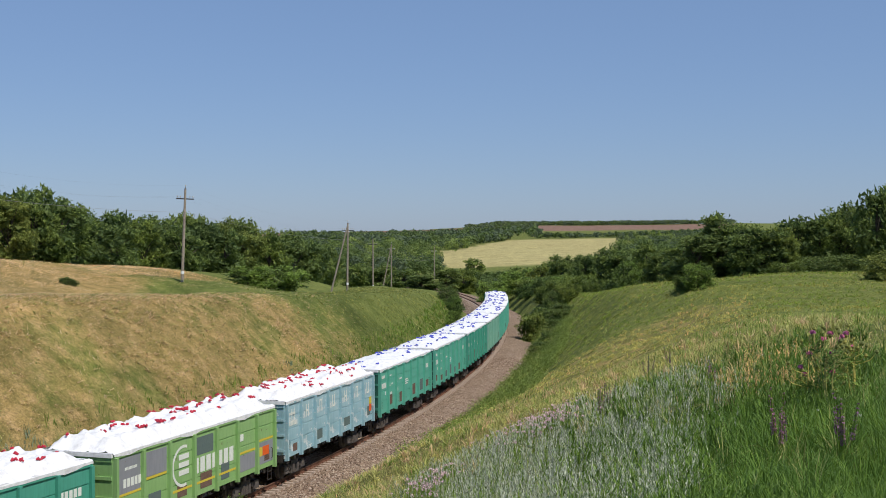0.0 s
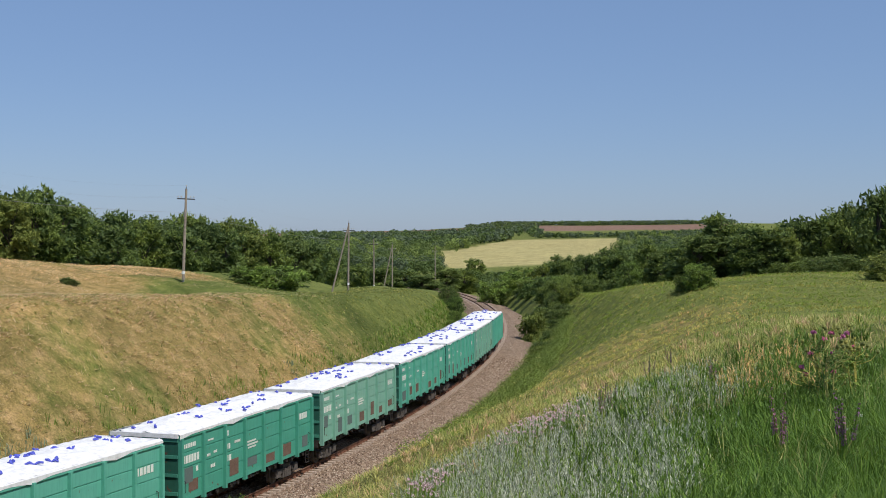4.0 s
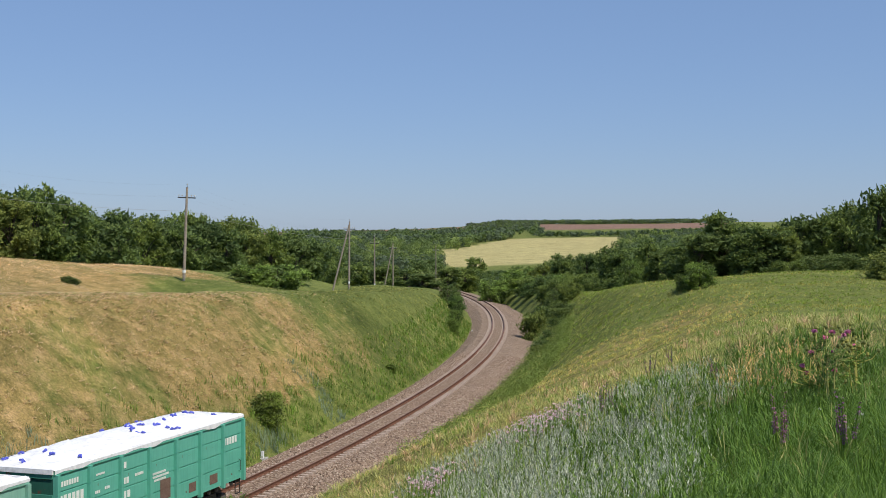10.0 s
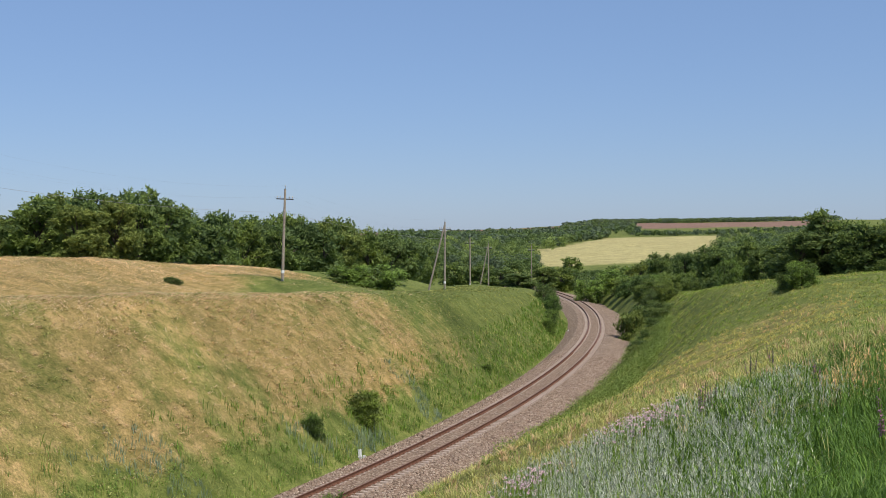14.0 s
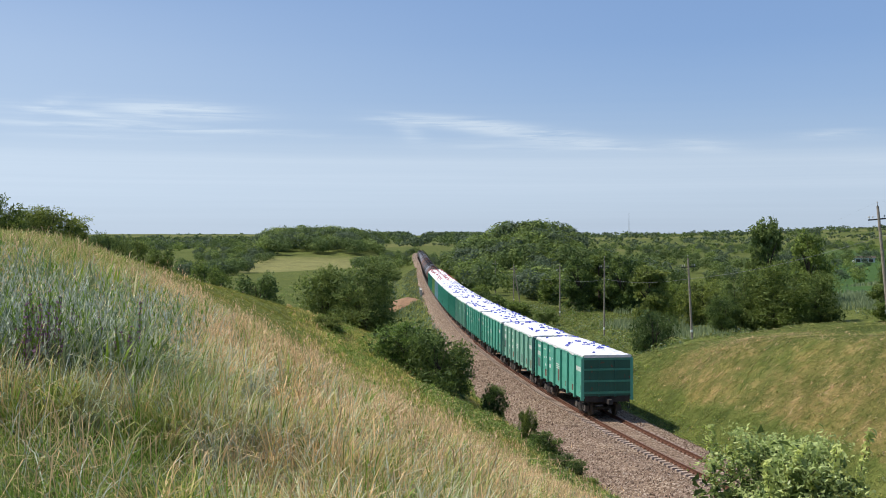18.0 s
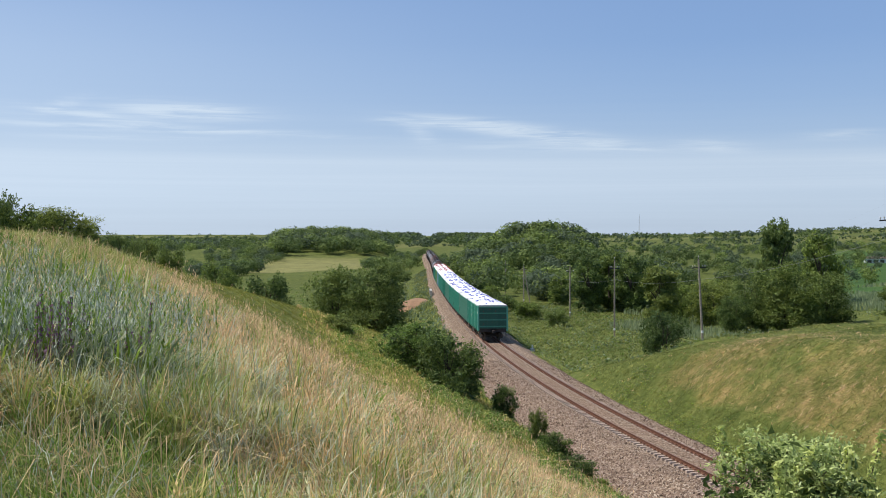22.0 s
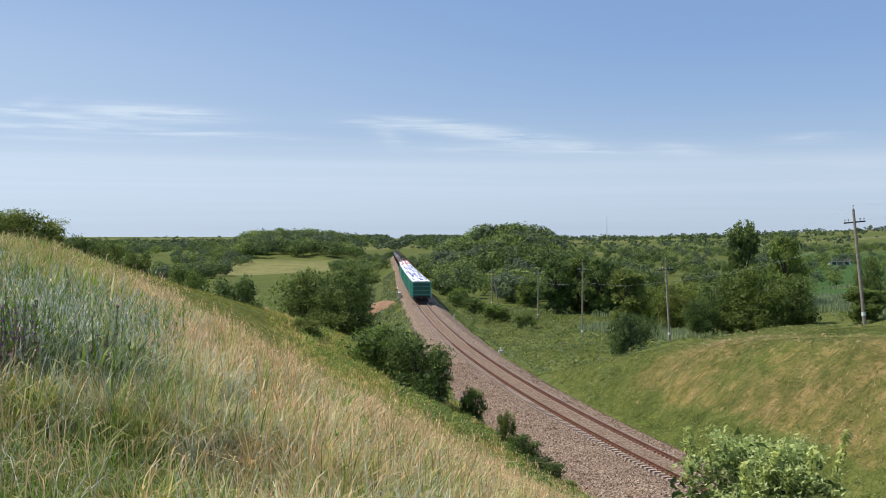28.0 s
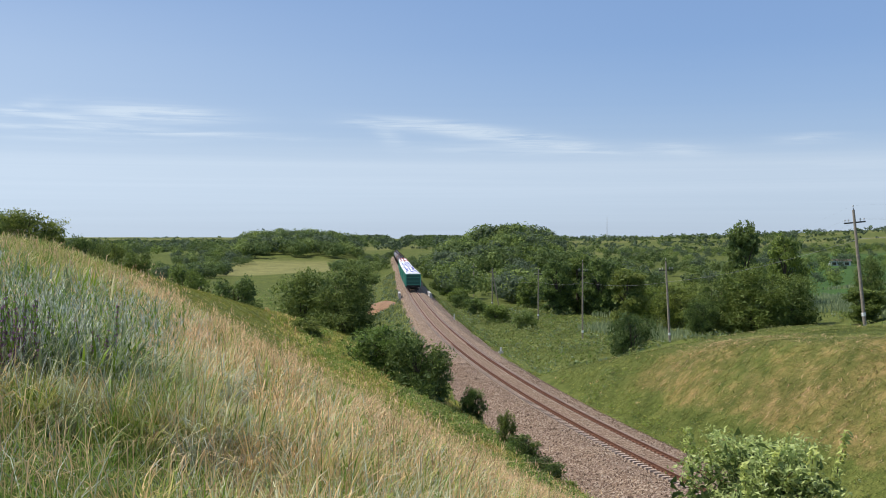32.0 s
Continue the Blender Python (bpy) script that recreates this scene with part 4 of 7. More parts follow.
        for x0, x1, z in ((-HALF + 0.02, -HALF + 1.75, 2.22), (-HALF + 1.9, -HALF + 3.5, 2.5), (-HALF + 3.75, HALF - 3.7, 1.62), (HALF - 3.55, HALF - 1.85, 2.15), (HALF - 1.75, HALF, 2.4)):
            part("paint_stripe", flat_panel(x0, x1, z, z + 0.09, MAT["yellow_paint"], "paint_stripe"), car, pose(0, FACE + 0.002, 0, 0, 0, 180), "yellow painted stripe")
        em = Shape()
        for k in range(24):
            a0, a1 = radians(70 + k * 9), radians(70 + (k + 1) * 9)
            b = len(em.v)
            em.v += [(0.85 * math.cos(a) * rr, 0, 0.8 * math.sin(a) * rr) for a, rr in ((a0, 0.86), (a1, 0.86), (a1, 1.0), (a0, 1.0))]
            em.f.append([b, b + 1, b + 2, b + 3])
            em.m.append(0)
        for z in (-0.35, -0.05, 0.25):
            em.box(-0.35, 0.4, -0.002, 0.002, z, z + 0.2)
        part("emblem", em.mesh("emblem", MAT["lettering"]), car, pose(HALF - 2.6 * PITCH, FACE + 0.006, 2.55, 0, 0, 180), "white swoosh emblem")
        part("name_bars", stencils([(-HALF + 5.55, 2.05, 3.4, 0.6)]), car, flip, "white company name as bars")
        for row in [(-HALF + 0.6, 2.5, 1.2, 0.3), (-HALF + 0.7, 3.1, 0.8, 0.1), (HALF - 3.3, 2.7, 0.4, 0.3)]:
            part("stencil", stencils([row]), car, flip, "white stencilled mark")
        part("placard", flat_panel(HALF - 1.6, HALF - 1.2, 1.75, 2.15, MAT["yellow_paint"], "placard"), car, pose(0, FACE + 0.005, 0, 0, 0, 180), "yellow and orange placard")
        part("placard", flat_panel(HALF - 1.18, HALF - 0.55, 1.75, 2.15, MAT["orange"], "placard"), car, pose(0, FACE + 0.005, 0, 0, 0, 180), "orange placard")
    add_bogies(car, 4.33)
    return car


TANK_LEN = 12.02


def tank_car(mat, band, label):
    car = tagged(new("tank_wagon"), label, "tank wagon", "wagons of the train")
    r, l = 1.5, 5.1
    xs = [-l, -l + 0.03, -l + 0.25, -l + 0.6] + [l - 0.6, l - 0.25, l - 0.03, l]
    rs = [0.05, 0.6, 1.15, r, r, 1.15, 0.6, 0.05]
    part("barrel", Shape().tube([(x, 0, 2.75) for x in xs], rs, 28).mesh("barrel", MAT[mat], smooth=True), car)
    if band:
        part("band", Shape().tube([(-0.35, 0, 2.75), (0.35, 0, 2.75)], [r + 0.015] * 2, 28, caps=False).mesh("band", MAT[band]), car, label="pale painted band")
        part("band", Shape().tube([(-l + 0.6, 0, 2.75), (-l + 0.95, 0, 2.75)], [r + 0.02] * 2, 28, caps=False).mesh("band", MAT[band]), car, label="pale painted band")
    part("dome", Shape().tube([(0, 0, 4.1), (0, 0, 4.5), (0, 0, 4.56)], [0.42, 0.42, 0.3], 14).mesh("dome", MAT[mat]), car)
    wk = Shape().box(-1.2, 1.2, -0.8, 0.8, 4.28, 4.32)
    for y in (-0.8, 0.8):
        wk.tube([(-1.2, y, 4.3), (-1.2, y, 4.9), (1.2, y, 4.9), (1.2, y, 4.3)], [0.025] * 4, 5)
    part("walkway", wk.mesh("walkway", MAT["underframe"]), car)
    la = Shape()
    for e in (-1, 1):
        la.tube([(0.2, e * 1.45, 1.2), (0.2, e * 1.62, 2.75), (0.2, e * 0.8, 4.3)], [0.03] * 3, 5)
        la.tube([(-0.2, e * 1.45, 1.2), (-0.2, e * 1.62, 2.75), (-0.2, e * 0.8, 4.3)], [0.03] * 3, 5)
    part("ladder", la.mesh("ladder", MAT["underframe"]), car)
    fr = Shape().box(-5.4, 5.4, -0.35, 0.35, 0.95, 1.25)
    for x in (-3.9, 3.9):
        fr.box(x - 0.5, x + 0.5, -1.2, 1.2, 1.1, 1.6, taper=0.05)
    for x in (-5.5, 5.5):
        fr.box(x - 0.12, x + 0.12, -1.4, 1.4, 0.95, 1.3)
        fr.box(x - 0.5, x + 0.5, -0.13, 0.13, 0.93, 1.2)
    part("underframe", fr.mesh("underframe", MAT["underframe"]), car)
    add_bogies(car, 3.9)
    return car


GREEN_LABEL = "green steel gondola wagon heaped with white bulk bags"
COLOURS = ("green", "pale_green", "green", "green", "pale_green", "dark_green", "green", "green")
train = []
for n, c in enumerate(COLOURS):
    train.append((gondola(c, "tie_blue", 11 + n, "green", {"pale_green": "faded green steel gondola wagon heaped with white bulk bags", "dark_green": "dark green steel gondola wagon heaped with white bulk bags"}.get(c, GREEN_LABEL)), WAGON))
train.append((gondola("blue", "tie_red", 41, "blue", "pale blue steel gondola wagon with white letters and red-tied bags"), WAGON))
train.append((gondola("lime", "tie_red", 42, "lime", "lime green and grey gondola wagon with white emblem"), WAGON))
for n in range(2):
    train.append((gondola("dark_green", "tie_red", 50 + n, "green", "dark green gondola wagon with red-tied white bags"), WAGON))
for m, b, label in (("tank_brown", "cream", "rust-brown tank wagon with cream bands"), ("tank_brown", "", "rust-brown tank wagon with a top walkway"), ("tank_grey", "", "dusty grey tank wagon with a walkway"),
                    ("tank_black", "", "sooty black tank wagon with a walkway"), ("tank_black", "", "sooty black tank wagon with a walkway"), ("tank_brown", "", "rust-brown tank wagon with a top walkway"), ("tank_black", "", "sooty black tank wagon with a walkway")):
    train.append((tank_car(m, b, label), TANK_LEN))
for n in (1, 0, 1, 2, 2, 1, 2, 2, 2, 3, 2, 3, 3, 2, 3, 3, 1, 3):   # the long row of tank wagons ahead
    train.append((copy_thing(train[12 + n][0], Matrix()), TANK_LEN))


def tail_at(t):
    """Where along the track the last wagon's rear end is."""
    return -164.2 + 11.28 * t + 0.125 * t * t - 0.002626 * t ** 3 - 0.7 * math.exp(-((t - 16.0) / 2.0) ** 2) - 5.9 * max(0.0, 1 - t / 6.0) ** 1.3


def motions():
    ahead = HALF
    for n, (car, length) in enumerate(train):
        if n:
            ahead += (train[n - 1][1] + length) / 2
        rows = []
        for k in range(65):
            t = k * 0.5
            s = tail_at(t) + ahead
            x0, y0, _ = on_track(s - 4.2)
            x1, y1, _ = on_track(s + 4.2)
            rows.append((t, pose((x0 + x1) / 2, (y0 + y1) / 2, 0, 0, 0, math.degrees(math.atan2(y1 - y0, x1 - x0)))))
        walk(car, rows)


# ---------------------------------------------------------------- poles and wires
def pole_meshes():
    """A pole of weathered wood on a concrete stub, with two cross-arms and insulators."""
    out = {}
    out["mast"] = Shape().tube([(0, 0, 0.3), (0, 0, 4), (0, 0, 8.6)], [0.13, 0.12, 0.09], 10).mesh("mast", MAT["wood"])
    out["stub"] = Shape().box(-0.11, 0.11, 0.12, 0.34, -0.5, 1.35, taper=0.01).mesh("stub", MAT["concrete"])
    out["mark"] = Shape().tube([(0, 0, 0.85), (0, 0, 1.12)], [0.15, 0.148], 10).mesh("mark", MAT["white"])
    arm = Shape().box(-0.75, 0.75, 0.1, 0.18, 7.62, 7.72)
    out["arm"] = arm.mesh("cross_arm", MAT["iron"])
    out["pin"] = Shape().box(-0.09, 0.09, -0.04, 0.04, 8.48, 8.56).tube([(0, 0, 8.5), (0, 0, 8.74)], [0.03, 0.022], 6).mesh("top_pin", MAT["iron"])
    ins = Shape()
    ins.tube([(0, 0, 0), (0, 0, 0.1), (0, 0, 0.14), (0, 0, 0.22)], [0.02, 0.02, 0.06, 0.035], 8)
    out["insulator"] = ins.mesh("insulator", MAT["porcelain"])
    out["brace"] = Shape().tube([(0, 0, 0), (0, 0, 8.4)], [0.12, 0.09], 10).mesh("strut", MAT["wood"])
    return out


POLE = pole_meshes()
ARMS = [(-0.66, 0.14, 7.72), (-0.4, 0.14, 7.72), (0.4, 0.14, 7.72), (0.66, 0.14, 7.72), (0, 0, 8.72)]


def pole(az, r, lean, face, strut=0.0, z=None, tall=1.0):
    """A pole at a bearing and distance; face: the way of its arms; strut: sideways reach of a second leg."""
    x, y = polar(az, r)
    g = land_at(x, y)
    z = g if z is None else z
    if z > g:   # a taller pole where the ground lies lower
        tall, z = tall + (z - g) / 8.6, g
    m = pose(x, y, z - 0.1, 0, lean, face) @ Matrix.Diagonal((1, 1, tall, 1))
    p = tagged(new("utility_pole"), "weathered wooden utility pole on a concrete stub" if not strut else "weathered wooden utility pole with a slanting strut", "utility pole", "poles of the line")
    p.matrix_basis = m
    part("mast", POLE["mast"], p)
    part("stub", POLE["stub"], p, label="pale concrete stub")
    part("mark", POLE["mark"], p, label="white painted ring")
    part("cross_arm", POLE["arm"], p)
    part("top_pin", POLE["pin"], p)
    for a in ARMS:
        part("insulator", POLE["insulator"], p, pose(*a))
    if strut:
        part("strut", POLE["brace"], p, pose(strut, 0, 0.0, 0, -math.degrees(math.atan2(strut, 8.4)), 0), "slanting wooden strut")
    return m


LINE = [pole(0.4, 268, 0, 20, 0, 2.0), pole(2.5, 232, 0, 15, -2.0, 2.5), pole(3.4, 190, 0, 10), pole(4.65, 147, 0.5, 8, -2.0, 5.2), pole(12.55, 103, 2, 12, 0, 8.05, 0.915), pole(29, 76, 0, 22),
        pole(59, 58, 0, 50), pole(97.0, 57, -0.5, 75, 1.6), pole(115.95, 90, -5.5, 115), pole(124.82, 131, -3, 125, 0, 0.1), pole(129.0, 176, 0, 128, 0, -1.0), pole(131.15, 219, 0, 128, 0, -3.0),
        pole(133.4, 262, 0, 128, 1.5), pole(134.3, 306, 0, 128)]


def wires():
    for a in (0, 3, 4):
        for m0, m1 in zip(LINE[:-1], LINE[1:]):
            tip = Vector((ARMS[a][0], ARMS[a][1], ARMS[a][2] + 0.18))
            p0, p1 = m0 @ tip, m1 @ tip
            pts = [p0.lerp(p1, k / 8) - Vector((0, 0, 1.0 * 4 * (k / 8) * (1 - k / 8))) for k in range(9)]
            tagged(new("overhead_wire", Shape().tube(pts, [0.0014] * 9, 4, caps=False).mesh("overhead_wire", MAT["wire"])), "thin sagging wire strung along the poles", "wire", "wires of the line")
    for m0, m1 in zip(LINE[:-1], LINE[1:]):
        p0, p1 = m0 @ Vector((0.15, 0.1, 6.45)), m1 @ Vector((0.15, 0.1, 6.45))
        pts = [p0.lerp(p1, k / 8) - Vector((0, 0, 0.5 * 4 * (k / 8) * (1 - k / 8))) for k in range(9)]
        tagged(new("overhead_cable", Shape().tube(pts, [0.009] * 9, 5, caps=False).mesh("overhead_cable", MAT["cable"])), "dark cable strung from pole to pole", "cable", "cables of the line")


wires()


# ---------------------------------------------------------------- trees and bushes
def leaves(rng, centres, radii, count, size, flat=0.7, long=1.9):
    """Leaf blades scattered over clumps; returns verts and quads."""
    w = radii ** 2
    k = rng.choice(len(centres), count, p=w / w.sum())
    v = rng.normal(size=(count, 3))
    v /= np.linalg.norm(v, axis=1)[:, None]
    depth = 0.6 + 0.45 * rng.rand(count) ** 0.5
    pos = centres[k] + v * (radii[k] * depth)[:, None] * np.array([1, 1, flat])
    nrm = 1.2 * v + rng.normal(scale=0.45, size=(count, 3)) + np.array([0, 0, 0.5])
    nrm /= np.linalg.norm(nrm, axis=1)[:, None]
    a = np.cross(nrm, rng.normal(size=(count, 3)))
    a /= np.linalg.norm(a, axis=1)[:, None]
    b = np.cross(nrm, a)
    s = size * (0.6 + 0.8 * rng.rand(count))[:, None]
    verts = np.stack([pos - a * s * long * 0.5, pos - b * s * 0.6 + a * s * 0.2, pos + a * s * long * 0.45 + b * s * 0.3], 1).reshape(-1, 3)
    return verts, np.arange(count * 3).reshape(-1, 3)


def crown_clumps(rng, h, wide, low, n):
    """Sprays of leaves over an uneven, lobed crown: centres and radii."""
    lobes = 15
    t = ((np.arange(lobes) + rng.rand(lobes)) / lobes) ** 1.15
    ang = np.arange(lobes) * 2.4 + rng.normal(0, 0.5, lobes)
    z = low * h + (1 - low) * h * (0.06 + 0.78 * t)
    prof = np.sin(np.pi * np.clip((z / h - low) / (1 - low), 0.2, 0.95) ** 0.8) ** 0.7
    rad = wide * 0.36 * prof * rng.uniform(0.45, 1.1, lobes)
    lc = np.stack([np.cos(ang) * rad, np.sin(ang) * rad, z], 1)
    lr = wide * rng.uniform(0.13, 0.23, lobes)
    k = rng.choice(lobes, n, p=lr ** 2 / (lr ** 2).sum())
    v = rng.normal(size=(n, 3)) + np.array([0, 0, 0.35])
    v /= np.linalg.norm(v, axis=1)[:, None]
    c = lc[k] + v * (lr[k] * rng.uniform(0.45, 1.12, n))[:, None] * np.array([1, 1, 0.45 + 0.5 * min(1.0, h / wide)])
    c[:, 2] = np.clip(c[:, 2], 0.04 * h, h)
    return c, wide * rng.uniform(0.035, 0.085, n), lc, lr


def sprays(rng, centres, radii, count, size):
    """Small leaves strewn loosely about the sprays, mostly lying towards the light."""
    k = rng.choice(len(centres), count, p=radii ** 2 / (radii ** 2).sum())
    pos = centres[k] + rng.normal(size=(count, 3)) * radii[k][:, None] * np.array([0.6, 0.6, 0.42])
    nrm = rng.normal(size=(count, 3)) + np.array([0, 0, 0.7])
    nrm /= np.linalg.norm(nrm, axis=1)[:, None]
    a = np.cross(nrm, rng.normal(size=(count, 3)))
    a /= np.linalg.norm(a, axis=1)[:, None]
    b = np.cross(nrm, a)
    q = size * rng.uniform(0.6, 1.4, count)[:, None]
    verts = np.stack([pos - a * q * 0.9, pos - b * q * 0.55 + a * q * 0.2, pos + a * q * 0.85 + b * q * 0.3], 1).reshape(-1, 3)
    return verts, np.arange(count * 3).reshape(-1, 3)


def make_tree(name, seed, h, wide, low, clumps, count, size, leaf, label, category, trunk=0.03, stems=1):
    rng = np.random.RandomState(seed)
    c, r, lc, lr = crown_clumps(rng, h, wide, low, clumps)
    verts, faces = sprays(rng, c, r, count, size)
    # larger, darker leaves fill the inside: the crown's inner shade as colour
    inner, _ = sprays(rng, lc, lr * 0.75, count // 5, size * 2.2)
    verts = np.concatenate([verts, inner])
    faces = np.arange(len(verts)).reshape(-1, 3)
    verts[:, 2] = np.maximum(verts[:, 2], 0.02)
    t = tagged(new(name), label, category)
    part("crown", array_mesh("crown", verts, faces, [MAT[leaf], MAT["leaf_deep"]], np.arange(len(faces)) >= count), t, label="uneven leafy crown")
    sh = Shape()
    for k in range(stems):
        bx, by = (rng.uniform(-0.1, 0.1, 2) * wide * (stems > 1))
        tip = (bx * 2 + rng.uniform(-0.06, 0.06) * h, by * 2 + rng.uniform(-0.06, 0.06) * h, h * 0.8)
        sh.tube([(bx, by, -0.4), (bx * 1.2, by * 1.2, h * 0.2), ((bx + tip[0]) / 2, (by + tip[1]) / 2, h * 0.5), tip], [trunk * h, trunk * h * 0.8, trunk * h * 0.5, trunk * h * 0.12], 7)
    for k in range(0, clumps, 9):
        z0 = max(0.12 * h, c[k][2] * 0.55)
        sh.tube([(0, 0, z0), tuple(c[k] * np.array([0.5, 0.5, 0.75]) + np.array([0, 0, 0.05 * h])), tuple(c[k])], [trunk * h * 0.4, trunk * h * 0.25, 0.015], 5)
    part("trunk", sh.mesh("trunk", MAT["bark"]), t, label="bark-covered trunk and limbs")
    t.matrix_basis = pose(0, 0, -300)
    return t


OAK = [make_tree("tree", 60 + i, 10, 7.5, 0.03, 170, 6200, 0.235, ("leaf", "leaf_dark", "leaf")[i], "broad green deciduous tree in full leaf", "tree") for i in range(3)]
SHRUB = [make_tree("bush", 70 + i, 4, 5.2, 0.0, 140, 5000, 0.14, ("leaf_dark", "leaf", "leaf_light")[i], ("dark green rounded bush on the grass slope", "green rounded bush on the grass", "light green bush on the grass")[i], "bush", 0.02, 4) for i in range(3)]


FINE = [make_tree("bush", 80 + i, 4, 5.2, 0.0, 190, 8200, 0.1, ("leaf_dark", "leaf", "leaf_light")[i], "dense rounded green bush on the grass slope", "bush", 0.02, 5) for i in range(3)]


BROAD = [make_tree("bush", 84 + i, 7.5, 8.6, 0.0, 300, 12500, 0.132, ("leaf_dark", "leaf")[i], "broad dense green bush reaching down to the grass", "bush", 0.015, 5) for i in range(2)]


def set_tree(src, az, r, h, wide, sink=0.0, z=None):
    """A copy of a tree at a bearing and distance with its own height and spread."""
    x, y = polar(az, r)
    base = land_at(x, y) if z is None else z
    ob = src[0] if isinstance(src, tuple) else src
    h0, w0 = (10, 7.5) if ob in OAK else (7.5, 8.6) if ob in BROAD else (4, 5.2)
    if ob in SHRUB or ob in FINE:
        sink, h = sink + 0.12 * h, h * 1.12
    m = pose(x, y, base - sink, 0, 0, random.uniform(0, 360)) @ Matrix.Diagonal((wide / w0, wide / w0, h / h0, 1))
    return copy_thing(ob, m)


def view_a(x):
    """Bearing of a column of the picture in the first view."""
    return -math.degrees(math.atan((x - 784) / 2070))


def view_b(x):
    return 135.8 + view_a(x)


rnd = random.Random(5)
# the wood behind the far ridge
for row, (r0, lift) in enumerate(((150, 0.0), (176, 1.0))):
    x = -130 + row * 14
    while x < 585:
        top = np.interp(x, (-130, 0, 90, 170, 260, 350, 420, 500, 585), (330, 336, 326, 362, 370, 370, 377, 396, 414))
        r = r0 + max(0, x) * 0.12 + rnd.uniform(-7, 7)
        px, py = polar(view_a(x), r)
        g = land_at(px, py)
        h = EYE + (431 - top + rnd.uniform(-14, 6)) / 2070 * r - g - (0.8 if row == 0 else 0)
        set_tree(rnd.choice(OAK), view_a(x), r, max(4.5, h), rnd.uniform(6.5, 9), 0.2)
        x += rnd.uniform(30, 46)
# the wood on the camera's side
for row, r0 in enumerate((128, 150)):
    x = 958 + row * 12
    while x < 1760:
        top = np.interp(x, (958, 1000, 1040, 1075, 1110, 1160, 1205, 1228, 1245, 1272, 1292, 1310, 1330, 1348, 1392, 1450, 1490, 1530, 1568, 1760), (447, 441, 434, 423, 430, 410, 413, 402, 368, 370, 402, 386, 378, 396, 370, 358, 345, 335, 314, 298))
        r = r0 + np.interp(x, (958, 1130, 1235), (115, 62, 0)) + rnd.uniform(-6, 6)
        px, py = polar(view_a(x), r)
        h = EYE + (431 - top + rnd.uniform(-22, 3) - 6 * row) / 2070 * r - land_at(px, py)
        set_tree(rnd.choice(OAK), view_a(x), r, max(4, h), rnd.uniform(4.2, 7.5), 0.2)
        x += rnd.uniform(24, 42)
# trees and scrub in the valley ahead: column, top, distance, height, spread, kind
for x, top, r, h, wide, src in (
        (905, 474, 235, 7, 9, SHRUB[2]), (870, 492, 228, 6, 7, SHRUB[2]), (945, 470, 255, 8, 9, SHRUB[2]), (985, 452, 285, 9, 10, OAK[1]), (1030, 460, 300, 9, 10, OAK[0]),
        (1075, 445, 300, 9, 10, OAK[1]), (1140, 432, 290, 10, 11, OAK[0]), (1190, 425, 270, 10, 10, OAK[1]), (1105, 480, 160, 4.5, 5, SHRUB[1]), (1235, 462, 90, 3.6, 3.6, FINE[2]), (1214, 492, 91, 2.4, 2.4, FINE[1]),
        (745, 486, 215, 6, 8, OAK[1]), (715, 470, 260, 8, 9, OAK[0]), (680, 465, 280, 8, 10, OAK[1]), (640, 460, 290, 8, 10, OAK[0]), (790, 470, 300, 8, 9, OAK[1]), (840, 452, 420, 10, 9, OAK[0]),
        (795, 512, 172, 4, 4, SHRUB[2]), (1000, 500, 205, 5, 7, SHRUB[1]), (1050, 500, 200, 5, 7, SHRUB[1]), (965, 500, 215, 5, 7, SHRUB[0]), (1150, 455, 215, 7, 8, OAK[1]), (1200, 450, 190, 7, 8, OAK[0]),
        (490, 462, 140, 4.5, 8, SHRUB[2]), (440, 466, 138, 4.0, 6, SHRUB[2]), (1075, 470, 250, 7, 9, OAK[0]), (1020, 478, 240, 6, 9, OAK[1]), (1290, 440, 135, 5, 6, OAK[0]),
        (1110, 456, 150, 4.5, 4.5, FINE[2]), (1052, 488, 165, 3, 4, FINE[1]), (1400, 470, 118, 3, 5, FINE[1]), (1480, 462, 112, 3, 6, FINE[0]), (1330, 466, 125, 3, 4, FINE[2]), (1290, 470, 128, 3, 5, FINE[1]),
        (120, 500, 98, 1.2, 1.6, SHRUB[1]), (822, 470, 312, 8, 9, OAK[0]), (852, 476, 322, 8, 9, OAK[2]), (882, 476, 332, 8, 9, OAK[1]), (912, 472, 322, 8, 9, SHRUB[1]), (940, 468, 304, 8, 9, OAK[0]), (945, 545, 142, 3.0, 5, SHRUB[0]), (975, 540, 148, 3.5, 5, SHRUB[1]), (1568, 470, 95, 4, 5, SHRUB[0])):
    z = EYE + (431 - top) / 2070 * r - h
    px, py = polar(view_a(x), r)
    g = land_at(px, py)
    set_tree(src, view_a(x), r, max(h * 0.6, h + z - g), wide, 0.15)
# bushes at the foot of the banks
for s, d, h, wide, k in ((-152, 8.0, 2.6, 3.6, 0), (-146, 9.5, 2.6, 4.0, 1), (-140, 7.6, 2.2, 3.4, 1), (-131, 8.2, 1.6, 3.8, 0), (-116, 7.0, 1.0, 3.0, 0), (-101, 6.6, 1.0, 3.0, 0),
                         (-60.5, -5.6, 1.9, 2.9, 2), (-53.4, -5.7, 1.35, 1.5, 2), (-135, -5.2, 2.0, 2.4, 2), (-146, -5.6, 2.0, 2.6, 2), (-90, -5.4, 0.7, 1.5, 2)):
    x, y, _ = on_track(s, d)
    set_tree(FINE[k], math.degrees(math.atan2(-x, y)), math.hypot(x, y), h, wide, 0.1)
x, y = polar(10.1, 35)
